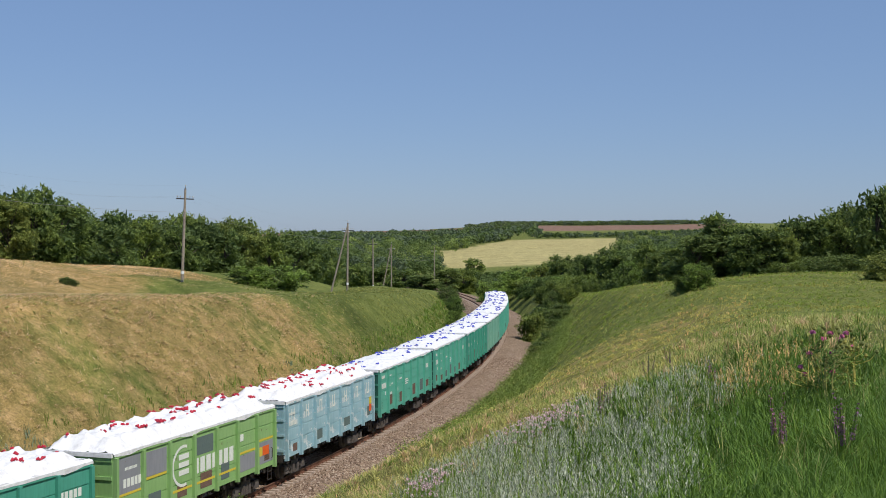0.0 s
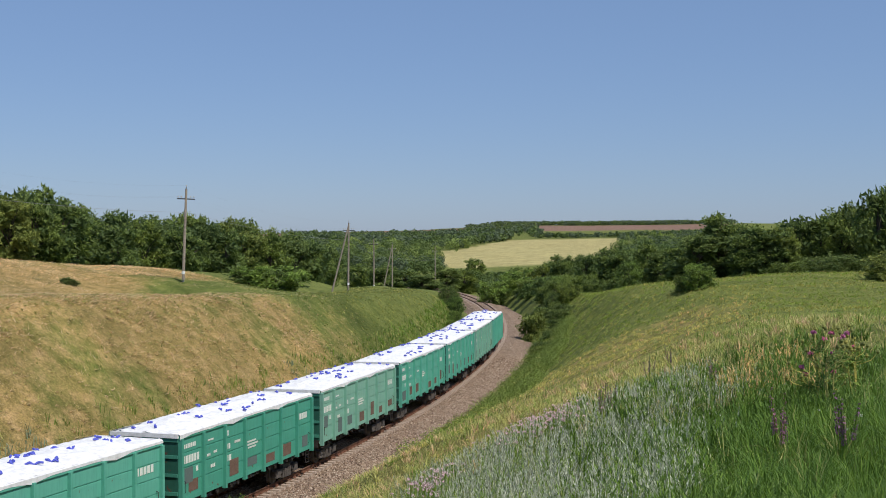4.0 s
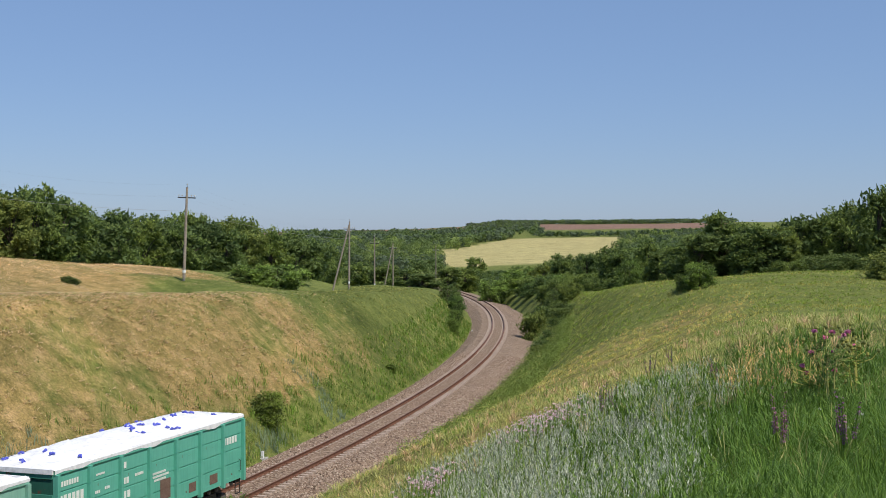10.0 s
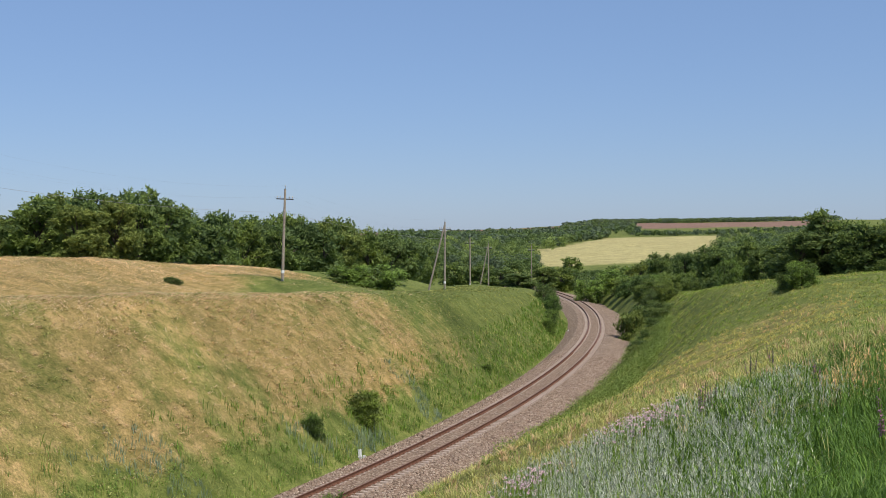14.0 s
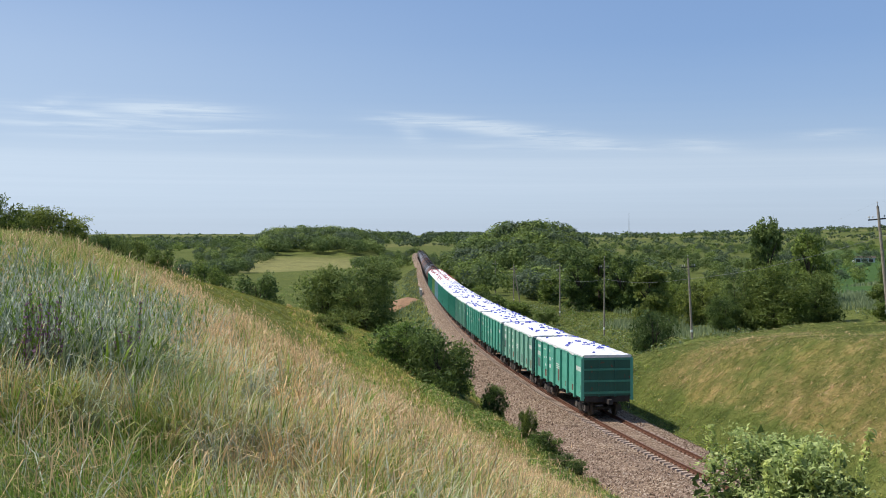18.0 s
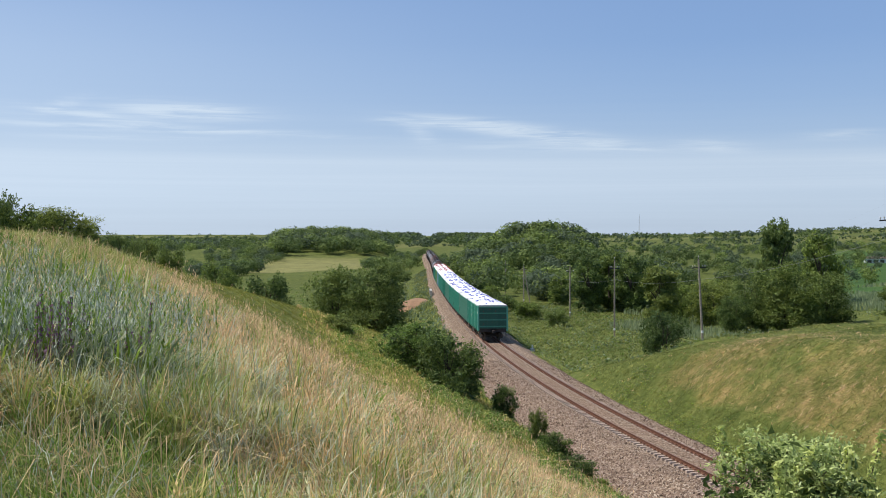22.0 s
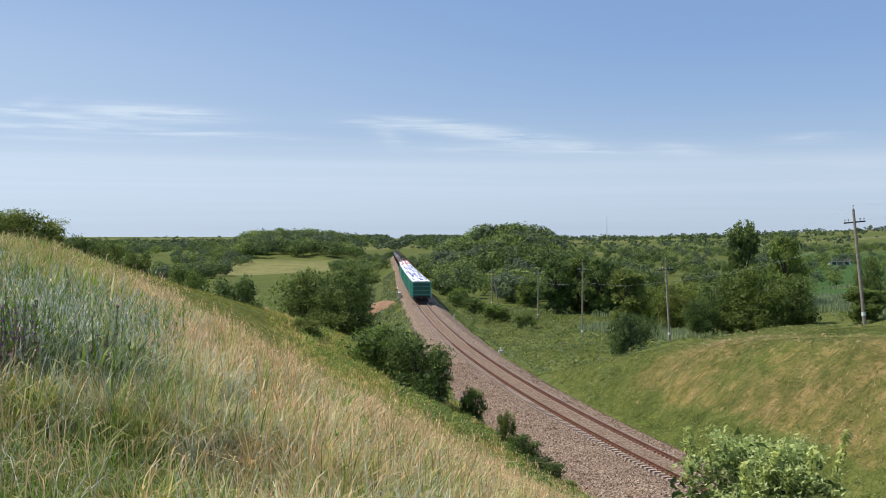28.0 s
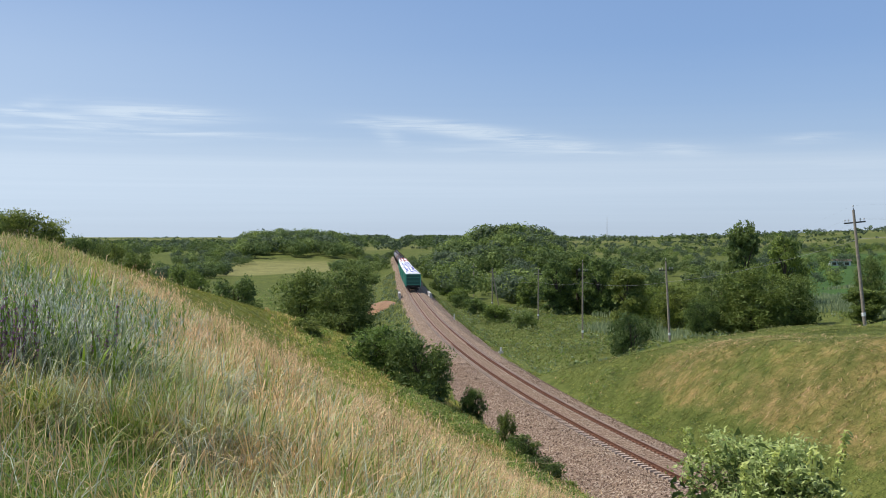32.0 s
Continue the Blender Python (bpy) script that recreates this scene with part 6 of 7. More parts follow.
def tufts(name, label, seed, n, s0, s1, d0, d1, tall, per, w, mats, choose, reach=(0.3, 1.2), comb=None, skew=1.0):
    """Tufts of arching strands along the track; choose() gives each tuft's material, or -1 for none."""
    rng = np.random.RandomState(seed)
    s, d = rng.uniform(s0, s1, n), d0 + (d1 - d0) * rng.rand(n) ** skew
    x, y, head = on_track(s, d)
    r = np.hypot(x, y)
    kind = choose(rng, s, d, r, np.degrees(np.arctan2(-x, y)), wave(x, y, 9.0, 3.5), wave(x, y, 7.0, 0.9))
    ok = kind >= 0
    way = rng.rand(n) * 6.283 if comb is None else head + comb + 0.9 * wave(x, y, 2.0, 3.0)
    size = rng.uniform(tall[0], tall[1], n)
    x, y, r, kind, way, size = (np.repeat(q[ok], per) for q in (x, y, r, kind, way, size))
    n = len(x)
    a = rng.rand(n) * 6.283 if comb is None else way + rng.normal(0, 0.45, n)
    h = size * rng.uniform(0.6, 1.2, n)
    x, y = x + rng.normal(0, 0.3, n) * size, y + rng.normal(0, 0.3, n) * size
    go = h * rng.uniform(reach[0], reach[1], n)
    k = w * (0.5 + r / 130) * rng.uniform(0.6, 1.3, n) * 0.5
    sx, sy = -np.sin(a + rng.normal(0, 0.7, n)) * k, np.cos(a + rng.normal(0, 0.7, n)) * k
    z = land(x, y) - 0.02
    mx, my, tx, ty = x + np.cos(a) * go * 0.36, y + np.sin(a) * go * 0.36, x + np.cos(a) * go, y + np.sin(a) * go
    mz = np.maximum(z + 0.72 * h, land(mx, my) + 0.35 * h)
    tz = np.maximum(z + h * (1.2 - 0.5 * np.minimum(go / h, 1.6)), land(tx, ty) + 0.2 * h)
    p = np.empty((n, 5, 3))
    for i, (px, py, pz, e) in enumerate(((x, y, z, -0.8), (x, y, z, 0.8), (mx, my, mz, 1.0), (mx, my, mz, -1.0), (tx, ty, tz, 0.0))):
        p[:, i, 0], p[:, i, 1], p[:, i, 2] = px + sx * e, py + sy * e, pz
    i = np.arange(n)[:, None] * 5
    f = np.concatenate([i + np.array([[0, 1, 2]]), i + np.array([[0, 2, 3]]), i + np.array([[3, 2, 4]])], 1).reshape(-1, 3)
    tagged(new(name, array_mesh(name, p.reshape(-1, 3), f, [MAT[q] for q in mats], np.repeat(kind, 3))), label, "grass", kind="stuff")


def pick(rng, n, *shares):
    return np.searchsorted(np.cumsum(shares), rng.rand(n)).clip(0, len(shares) - 1)


def hay_zone(rng, s, d, r, az, broad, fine):
    dry = dryness(s, d, r, az)
    return np.where(rng.rand(len(s)) < np.clip(1.7 * dry - 0.45 + 0.35 * fine, 0, 1), pick(rng, len(s), 0.45, 0.2, 0.35), -1)


def face_zone(rng, s, d, r, az, broad, fine):
    dry = dryness(s, d, r, az)
    return np.where(rng.rand(len(s)) < np.clip(0.95 - 1.1 * dry + 0.3 * fine, 0.05, 1), pick(rng, len(s), 0.45, 0.35, 0.2), -1)


def verge_zone(rng, s, d, r, az, broad, fine):
    blue = (wave(s, d, 5.0, 2.6) > 0.45) & (s > -80)
    return np.where(broad + 0.6 * fine > -0.75, np.where(blue, 3, pick(rng, len(s), 0.55, 0.25, 0.2)), -1)


def bank_zone(rng, s, d, r, az, broad, fine):
    yellow = (s + 2.0 * broad > -75) & (d + 1.5 * broad < 22.5) & (s < -14)
    # same flank: darker grass picked for its weeds and painted shade
    shady = (s < -75) & (d < 13 + 2 * broad)
    k = np.where(yellow, pick(rng, len(s), 0.06, 0.72, 0.1, 0.12), np.where(broad + 0.7 * wave(s, d, 8.0, 2.2) > 0.25, pick(rng, len(s), 0.15, 0.25, 0.0, 0.6), pick(rng, len(s), 0.75, 0.03, 0.0, 0.22)))
    k = np.where(shady, pick(rng, len(s), 0.9, 0.0, 0.0, 0.1), k)
    return np.where((broad + fine > -0.55) & (r > 24), k, -1)


def fringe_zone(rng, s, d, r, az, broad, fine):
    return np.where((r > 11) & (broad + fine > -0.6), pick(rng, len(s), 0.2, 0.42, 0.14, 0.24), -1)


tufts("hay_tufts", "matted strands of sun-bleached hay on the cutting's face", 71, 9000, -112, 24, -17, -5, (0.07, 0.15), 8, 0.021, ("hay", "straw", "grass_light"), hay_zone, (2.2, 5.0), 2.1)
tufts("face_tufts", "tufts of green grass on the cutting's face", 72, 7000, -160, 30, -20, -4.4, (0.08, 0.18), 7, 0.022, ("grass_olive", "grass_mid", "grass_light"), face_zone, (0.5, 1.8))
tufts("verge_tufts", "tall green weeds and blue-grey herbs along the foot of the cutting", 73, 2400, -165, -22, -4.1, -8.2, (0.22, 0.55), 9, 0.028, ("grass", "leaf_light", "grass_light", "reed"), verge_zone, (0.2, 0.7), None, 1.8)
for s0, s1, d0, d1 in ((-55, -51, -6.4, -4.3), (-61, -57.5, -5.0, -4.2)):
    tufts("blue_herbs", "clump of tall blue-grey flowering herbs beside the ballast", 78, 26, s0, s1, d0, d1, (0.4, 0.85), 11, 0.026, ("reed", "blue_grass", "grass"), lambda rng, s, d, r, az, b, f: pick(rng, len(s), 0.5, 0.2, 0.3), (0.1, 0.5))
tufts("bank_tufts", "yellow and green grass tufts on the near bank", 74, 14000, -175, -14, 5.4, 36, (0.09, 0.24), 6, 0.022, ("grass", "grass_light", "straw", "grass_mid"), bank_zone, (0.4, 1.6))
tufts("fringe_tufts", "fresh green weeds along the foot of the dry slope", 75, 6500, 12, 85, 6.0, 19, (0.14, 0.38), 8, 0.024, ("grass", "grass_light", "straw", "grass_mid"), fringe_zone, (0.3, 1.1))
tufts("mound_tufts", "dry and green grass tufts on the mound beside the line", 76, 7500, 24, 112, -26, -4.2, (0.08, 0.2), 7, 0.022, ("hay", "grass_mid", "grass_light"), lambda rng, s, d, r, az, b, f: np.where(rng.rand(len(s)) < 0.25 + dryness(s, d, r, az), pick(rng, len(s), 0.2, 0.64, 0.16), np.where(f > -0.3, 1, -1)), (0.8, 2.4))
tufts("embankment_tufts", "tall grass on the shoulder of the embankment", 79, 3200, 120, 420, 2.9, 10, (0.3, 0.7), 7, 0.04, ("grass_mid", "grass_light", "reed"), lambda rng, s, d, r, az, b, f: np.where(b + f > -0.5, pick(rng, len(s), 0.45, 0.25, 0.3), -1), (0.3, 1.0))
tufts("valley_tufts", "rank green grass on the valley floor", 77, 5500, 84, 250, -60, -4.6, (0.2, 0.55), 6, 0.034, ("grass", "grass_mid", "grass_light", "reed"), lambda rng, s, d, r, az, b, f: np.where(b + f > -0.6, pick(rng, len(s), 0.2, 0.42, 0.2, 0.18), -1), (0.4, 1.4))


def scrub(name, label, seed, n, s0, s1, d0, d1, h0, h1, per, size, mats=("leaf_light", "leaf", "grass_light"), patchy=0.0, skew=1.0):
    """Weeds: low heaps of small leaves along the line."""
    rng = np.random.RandomState(seed)
    s, d = rng.uniform(s0, s1, n), d0 + (d1 - d0) * rng.rand(n) ** skew
    x, y, _ = on_track(s, d)
    keep = wave(x, y, seed, 5.0) + 0.5 * wave(x, y, seed + 3, 1.7) > patchy
    x, y = x[keep], y[keep]
    h = rng.uniform(h0, h1, len(x)) * (0.6 + 0.8 * rng.rand(len(x)))
    c = np.stack([x, y, land(x, y) + 0.35 * h], 1)
    v, f = leaves(rng, c, h * 0.75, len(x) * per, size, 0.6, 1.6)
    m = rng.choice(len(mats), len(f), p=(0.4, 0.4, 0.2))
    tagged(new(name, array_mesh(name, v, f, [MAT[q] for q in mats], m)), label, "weeds", kind="stuff")


scrub("trackside_weeds", "low green weeds along the edge of the ballast", 41, 2300, -158, -50, 4.9, 7.6, 0.3, 0.9, 42, 0.075, patchy=-0.5)
scrub("bank_foot_weeds", "light green weeds at the foot of the cutting", 42, 700, -165, -20, -6.4, -4.1, 0.2, 0.5, 40, 0.05, ("leaf_light", "grass", "grass_light"), patchy=-0.1, skew=2.0)
scrub("ballast_edge_weeds", "dark green waist-high weeds at the edge of the ballast", 47, 1500, -118, -66, 4.7, 9.0, 0.5, 1.0, 60, 0.06, ("leaf_dark", "leaf", "leaf_light"), patchy=-0.7)
scrub("slope_foot_weeds", "green weeds at the foot of the slope", 43, 2000, 28, 110, 6.0, 17, 0.2, 0.5, 26, 0.07, ("leaf_light", "grass", "grass_light"), patchy=0.05)
scrub("slope_edge_weeds", "light green leafy weeds along the lower edge of the slope", 48, 1700, 26, 92, 6.2, 13, 0.25, 0.65, 30, 0.085, ("leaf_light", "leaf", "grass_light"), patchy=0.0)
scrub("ballast_sprouts", "thin green sprouts growing through the ballast", 49, 260, 40, 120, 2.4, 6.0, 0.08, 0.25, 14, 0.04, ("reed", "grass_mid", "leaf_light"), patchy=0.2)
scrub("shoulder_weeds", "green and pale weeds creeping over the ballast's edge", 50, 1300, 34, 120, -5.6, -2.9, 0.15, 0.5, 22, 0.06, ("grass_mid", "leaf_light", "reed"), patchy=-0.25, skew=0.6)
scrub("ditch_weeds", "grey-green weeds in the ditch beside the ballast", 44, 1300, 72, 150, -7.5, -4.2, 0.2, 0.55, 34, 0.06, ("reed", "grass", "grass_light"), patchy=-0.1)
scrub("valley_scrub", "rough scrub on the valley floor", 45, 2800, 88, 250, -75, -5, 0.3, 1.2, 24, 0.19, ("grass_mid", "leaf", "reed"), patchy=0.0)
scrub("field_scrub", "rough scrub in the meadow", 46, 1600, 110, 360, 20, 110, 0.3, 1.3, 22, 0.22, patchy=0.1)


def feathers(name, label, seed, n, az0, az1, r0, r1, h0, h1, keep, mats, per=13, leaf=0.03):
    """Upright leafy spikes in tufts, each a stem set with small leaves."""
    rng = np.random.RandomState(seed)
    k = n // 7
    az, r = rng.uniform(az0, az1, k), r0 + (r1 - r0) * rng.rand(k) ** 1.4
    x, y = -np.sin(np.radians(az)) * r, np.cos(np.radians(az)) * r
    ok = keep(az, r, wave(x, y, 7.0, 0.8), wave(x, y, 9.0, 3.5))
    x, y, r = (np.repeat(q[ok], 7) for q in (x, y, r))
    n = len(x)
    x, y = x + rng.normal(0, 0.09, n), y + rng.normal(0, 0.09, n)
    h = rng.uniform(h0, h1, n)
    z = land(x, y)
    la, le = rng.rand(n) * 6.283, rng.uniform(0, 0.35, n) * h
    t = rng.rand(n, per) ** 0.8
    c = np.stack([x[:, None] + np.cos(la)[:, None] * le[:, None] * t ** 2, y[:, None] + np.sin(la)[:, None] * le[:, None] * t ** 2, z[:, None] + h[:, None] * t], 2).reshape(-1, 3)
    m = len(c)
    big = np.repeat(leaf * (0.7 + r / 22), per) * rng.uniform(0.7, 1.4, m) * (1.25 - 0.75 * t.ravel())
    a = rng.rand(m) * 6.283
    up = rng.uniform(0.8, 3.0, m)
    out = np.stack([np.cos(a), np.sin(a), up], 1) / np.sqrt(1 + up * up)[:, None]
    side = np.stack([-np.sin(a), np.cos(a), np.zeros(m)], 1)
    v = np.stack([c - side * (big * 0.17)[:, None], c + side * (big * 0.17)[:, None], c + out * (big * 1.6)[:, None]], 1).reshape(-1, 3)
    tone = np.repeat(rng.choice(len(mats), n, p=(0.7, 0.3) if len(mats) == 2 else (0.52, 0.33, 0.15)), per)
    tagged(new(name, array_mesh(name, v, np.arange(3 * m).reshape(-1, 3), [MAT[q] for q in mats], tone)), label, "plants", kind="stuff")


feathers("wormwood", "grey feathery wormwood in bloom", 51, 9500, -17, 5, 6.5, 20, 0.16, 0.42,
         lambda az, r, f, b: (az + 2.0 * f < 1.5) & (az + 4.0 * b + 2 * f > -12) & (r + 2 * f < 19) & (f + b > -0.2), ("wormwood", "grass"), 20, 0.027)
feathers("wormwood_hump", "silvery wormwood thicket on the hump of the slope", 52, 3000, 148, 163, 7.0, 11.5, 0.25, 0.58,
         lambda az, r, f, b: (az + 3 * b + 2 * f > 150.3) & (r + 0.8 * f < 10.8) & (f + 0.6 * b > -0.12), ("wormwood", "grass", "blue_grass"), 24, 0.038)
feathers("tall_herbs", "leafy green herbs in the grass", 53, 5200, -24, -6, 6, 26, 0.15, 0.38,
         lambda az, r, f, b: f + b > 0.1, ("grass", "leaf_light"), 14, 0.05)
feathers("slope_herbs", "leafy green herbs among the dry grass", 54, 4200, 124, 160, 5, 26, 0.12, 0.32,
         lambda az, r, f, b: (f + b > 0.25) & ((az > 140) | (az < 131)), ("leaf_light", "wormwood"), 14, 0.05)


feathers("tall_stalks", "tall straw stalks with pinkish seed heads", 57, 3000, 126, 152, 6.5, 24, 0.4, 0.66, lambda az, r, f, b: (f + 0.8 * b > 0.05) & (az - 0.3 * r < 146), ("hay", "straw"), 14, 0.026)
feathers("hump_panicles", "pale straw panicles on the brow of the hump", 58, 900, 146, 164, 8.5, 13, 0.36, 0.62, lambda az, r, f, b: f + b > -0.2, ("straw", "hay"), 14, 0.021)
feathers("dry_panicles", "orange-tinged dry grass panicles on the slope", 56, 5200, 126, 152, 7.5, 30, 0.28, 0.5, lambda az, r, f, b: f + b > -0.25, ("hay", "straw"), 12, 0.02)
feathers("seed_heads", "beige seed heads of tall dry grass", 55, 420, -18, -13.5, 13.5, 19, 0.25, 0.5, lambda az, r, f, b: f > -0.2, ("straw", "grass_light"), 16, 0.024)


def tussocks(name, label, seed, n, az0, az1, r0, r1, h0, h1, keep, mats, shares, per=34, wide=1.0):
    """Tufts of long arching blades that spring from one root."""
    rng = np.random.RandomState(seed)
    az, r = rng.uniform(az0, az1, n), r0 + (r1 - r0) * rng.rand(n) ** 1.5
    x, y = -np.sin(np.radians(az)) * r, np.cos(np.radians(az)) * r
    ok = keep(az, r, wave(x, y, 7.0, 0.8), wave(x, y, 9.0, 3.5))
    x, y, r = x[ok], y[ok], r[ok]
    kind = rng.choice(len(mats), len(x), p=shares)
    z = land(x, y)
    x, y, z, r, kind = (np.repeat(q, per) for q in (x, y, z, r, kind))
    n = len(x)
    tall = rng.uniform(h0, h1, n)
    a = rng.rand(n) * 6.283
    reach = rng.uniform(0.2, 1.3, n) * tall
    w = (0.003 + 0.00045 * r) * rng.uniform(0.6, 1.3, n) * wide
    sx, sy = -np.sin(a + rng.normal(0, 0.6, n)) * w * 0.5, np.cos(a + rng.normal(0, 0.6, n)) * w * 0.5
    p = np.empty((n, 7, 3))
    for k, (t, wf) in enumerate(((0.0, 0.7), (0.38, 1.0), (0.72, 0.75))):
        px, py = x + np.cos(a) * (0.03 + reach * t ** 1.6), y + np.sin(a) * (0.03 + reach * t ** 1.6)
        pz = z - 0.02 + tall * (1.25 * t - 0.55 * t * t * reach / tall)
        for e, q in ((0, -1), (1, 1)):
            p[:, 2 * k + e, 0], p[:, 2 * k + e, 1], p[:, 2 * k + e, 2] = px + sx * q * wf, py + sy * q * wf, pz
    p[:, 6, 0], p[:, 6, 1], p[:, 6, 2] = x + np.cos(a) * (0.03 + reach), y + np.sin(a) * (0.03 + reach), z + tall * (1.25 - 0.75 * reach / tall)
    i = np.arange(n)[:, None] * 7
    f = np.concatenate([i + np.array([q]) for q in ([0, 1, 3], [0, 3, 2], [2, 3, 5], [2, 5, 4], [4, 5, 6])], 1).reshape(-1, 3)
    tagged(new(name, array_mesh(name, p.reshape(-1, 3), f, [MAT[q] for q in mats], np.repeat(kind, 5))), label, "grass", kind="stuff")


tussocks("lush_tussocks", "lush green tussocks of long arching grass", 61, 900, -24, -6, 5.5, 20, 0.16, 0.36, lambda az, r, f, b: az + 3 * b < -9, ("grass_lush", "grass", "grass_light"), (0.72, 0.22, 0.06))
tussocks("grey_tussocks", "grey-green tussocks of long arching grass", 62, 2000, 124, 162, 4.5, 20, 0.16, 0.4, lambda az, r, f, b: (f + b > -0.3) & ((r < 11) | (az > 146)), ("grass", "wormwood", "straw", "grass_light"), (0.32, 0.28, 0.15, 0.25), 30)
tussocks("dry_tussocks", "pale dry tussocks on the slope", 63, 1700, 116, 151, 6, 34, 0.18, 0.42, lambda az, r, f, b: f + b > -0.2, ("straw", "hay", "grass_light", "grass"), (0.36, 0.36, 0.18, 0.1), 26)
tussocks("yellow_tussocks", "yellowish tussocks along the edge of the rim", 64, 1100, -20, 12, 13, 44, 0.14, 0.32, lambda az, r, f, b: r + 4 * b > 16, ("grass_light", "straw", "grass"), (0.6, 0.25, 0.15), 22)

tussocks("green_tussocks", "deep green tussocks of long arching grass", 65, 460, 146, 164, 4.8, 9.0, 0.2, 0.42, lambda az, r, f, b: f + b > -0.4, ("grass", "grass_light", "wormwood", "silver_grass"), (0.26, 0.34, 0.2, 0.2))


tussocks("feather_tussocks", "silvery arching tufts of feather grass", 66, 620, 127, 163, 4.6, 10.5, 0.2, 0.42, lambda az, r, f, b: (f + b > -0.45) & ((az > 141) | (f > 0.2)), ("silver_grass", "straw", "grass_light", "grass", "hay"), (0.3, 0.22, 0.18, 0.16, 0.14), 38)
tussocks("pale_tussocks", "pale arching grass tufts at the top of the slope", 68, 480, 141, 164, 4.6, 7.4, 0.18, 0.4, lambda az, r, f, b: f + b > -0.1, ("silver_grass", "straw", "grass_light", "grass"), (0.5, 0.2, 0.26, 0.04), 40)
tussocks("blue_tussocks", "broad blue-green arching blades on the hump", 67, 520, 148, 164, 7.0, 12.0, 0.3, 0.52, lambda az, r, f, b: (az + 2 * b > 151) & (f + b > -0.3), ("blue_grass", "grass", "silver_grass"), (0.66, 0.22, 0.12), 20, 2.4)


def reeds():
    """Tall reeds on the wet valley floor."""
    rng = np.random.RandomState(27)
    n = 40000
    az, r = rng.uniform(106, 130.5, n), rng.uniform(175, 330, n)
    x, y = -np.sin(np.radians(az)) * r, np.cos(np.radians(az)) * r
    k = (wave(x, y, 4.0, 14.0) + 0.6 * wave(x, y, 6.0, 5.0) > 0.0) & (az + 3 * wave(x, y, 2.0, 9.0) < 127)
    x, y, r = x[k], y[k], r[k]
    v, f, m = blades(rng, x, y, rng.uniform(0.6, 1.4, len(x)), 0.0013 * r, np.zeros(len(x), int), 0.4)
    tagged(new("reed_bed", array_mesh("reed_bed", v, f, [MAT["reed"]], m)), "grey-green reeds on the valley floor", "reeds", kind="stuff")


reeds()


def motes(name, label, seed, spots, mat, size, count):
    """Flower heads: small clusters of petals on thin stalks at (bearing, distance, height)."""
    rng = np.random.RandomState(seed)
    vs = []
    sh = Shape()
    for az, r, h in spots:
        x, y = polar(az, r)
        z = land_at(x, y)
        sh.tube([(x, y, z), (x + 0.02, y, z + h)], [0.004, 0.003], 4, 0)
        c = np.array([[x + 0.02, y, z + h]])
        q, f = leaves(rng, c, np.array([size]), count, size * 0.7, 0.6, 1.2)
        b = len(sh.v)
        sh.v += [tuple(p) for p in q]
        sh.f += [[b + i for i in g] for g in f]
        sh.m += [1] * len(f)
    tagged(new(name, sh.mesh(name, MAT["grass"], MAT[mat])), label, "flowers", kind="stuff")


rf = random.Random(9)
motes("pink_flowers", "small pale pink flower heads in the wormwood", 31, [(rf.gauss(-4.6, 1.3), rf.uniform(14, 21), rf.uniform(0.25, 0.42)) for _ in range(300)] + [(rf.gauss(0.9, 0.7), rf.uniform(10.5, 14), rf.uniform(0.25, 0.4)) for _ in range(90)], "pink", 0.022, 12)
motes("white_flowers", "tiny white flower heads in the grass", 32, [(rf.uniform(-22, 2), rf.uniform(8, 26), rf.uniform(0.2, 0.38)) for _ in range(90)], "petal", 0.013, 8)


def sage(az, r, n, seed):
    """A clump of violet sage spikes."""
    rng = np.random.RandomState(seed)
    x, y = polar(az, r)
    z = land_at(x, y)
    t = tagged(new("sage_clump"), "clump of violet sage spikes in the grass", "flowers", "sage clumps")
    t.matrix_basis = pose(x, y, z)
    for k in range(n):
        a, q, h = rng.rand() * 6.28, rng.rand() * 0.14, rng.uniform(0.36, 0.6)
        p0 = (math.cos(a) * q * 0.3, math.sin(a) * q * 0.3, 0)
        p1 = (math.cos(a) * q, math.sin(a) * q, h)
        part("stem", Shape().tube([p0, p1], [0.006, 0.004], 5).mesh("stem", MAT["grass"]), t)
        c = np.array([[p0[0] + (p1[0] - p0[0]) * f, p0[1] + (p1[1] - p0[1]) * f, h * f] for f in np.linspace(0.5, 1, 9)])
        v, f = leaves(rng, c, np.linspace(0.019, 0.008, 9), 80, 0.015, 1, 1.3)
        part("flower_spike", array_mesh("flower_spike", v, f, [MAT["violet"]]), t)["kind"] = "stuff"


for az, r, n in ((-16.2, 8.8, 6), (-18.9, 8.6, 5), (-7.7, 14.5, 5), (-8.3, 15, 4), (-13.0, 16, 5), (-10.0, 24, 5), (-11.0, 25, 5), (155.9, 7.0, 8), (155.2, 7.2, 7), (156.5, 6.9, 8), (155.6, 7.4, 6), (154.6, 7.6, 5), (156.2, 7.6, 6), (151.9, 7.5, 4), (152.4, 7.2, 4)):
    sage(az, r, n, int(abs(az) * 7 + r))


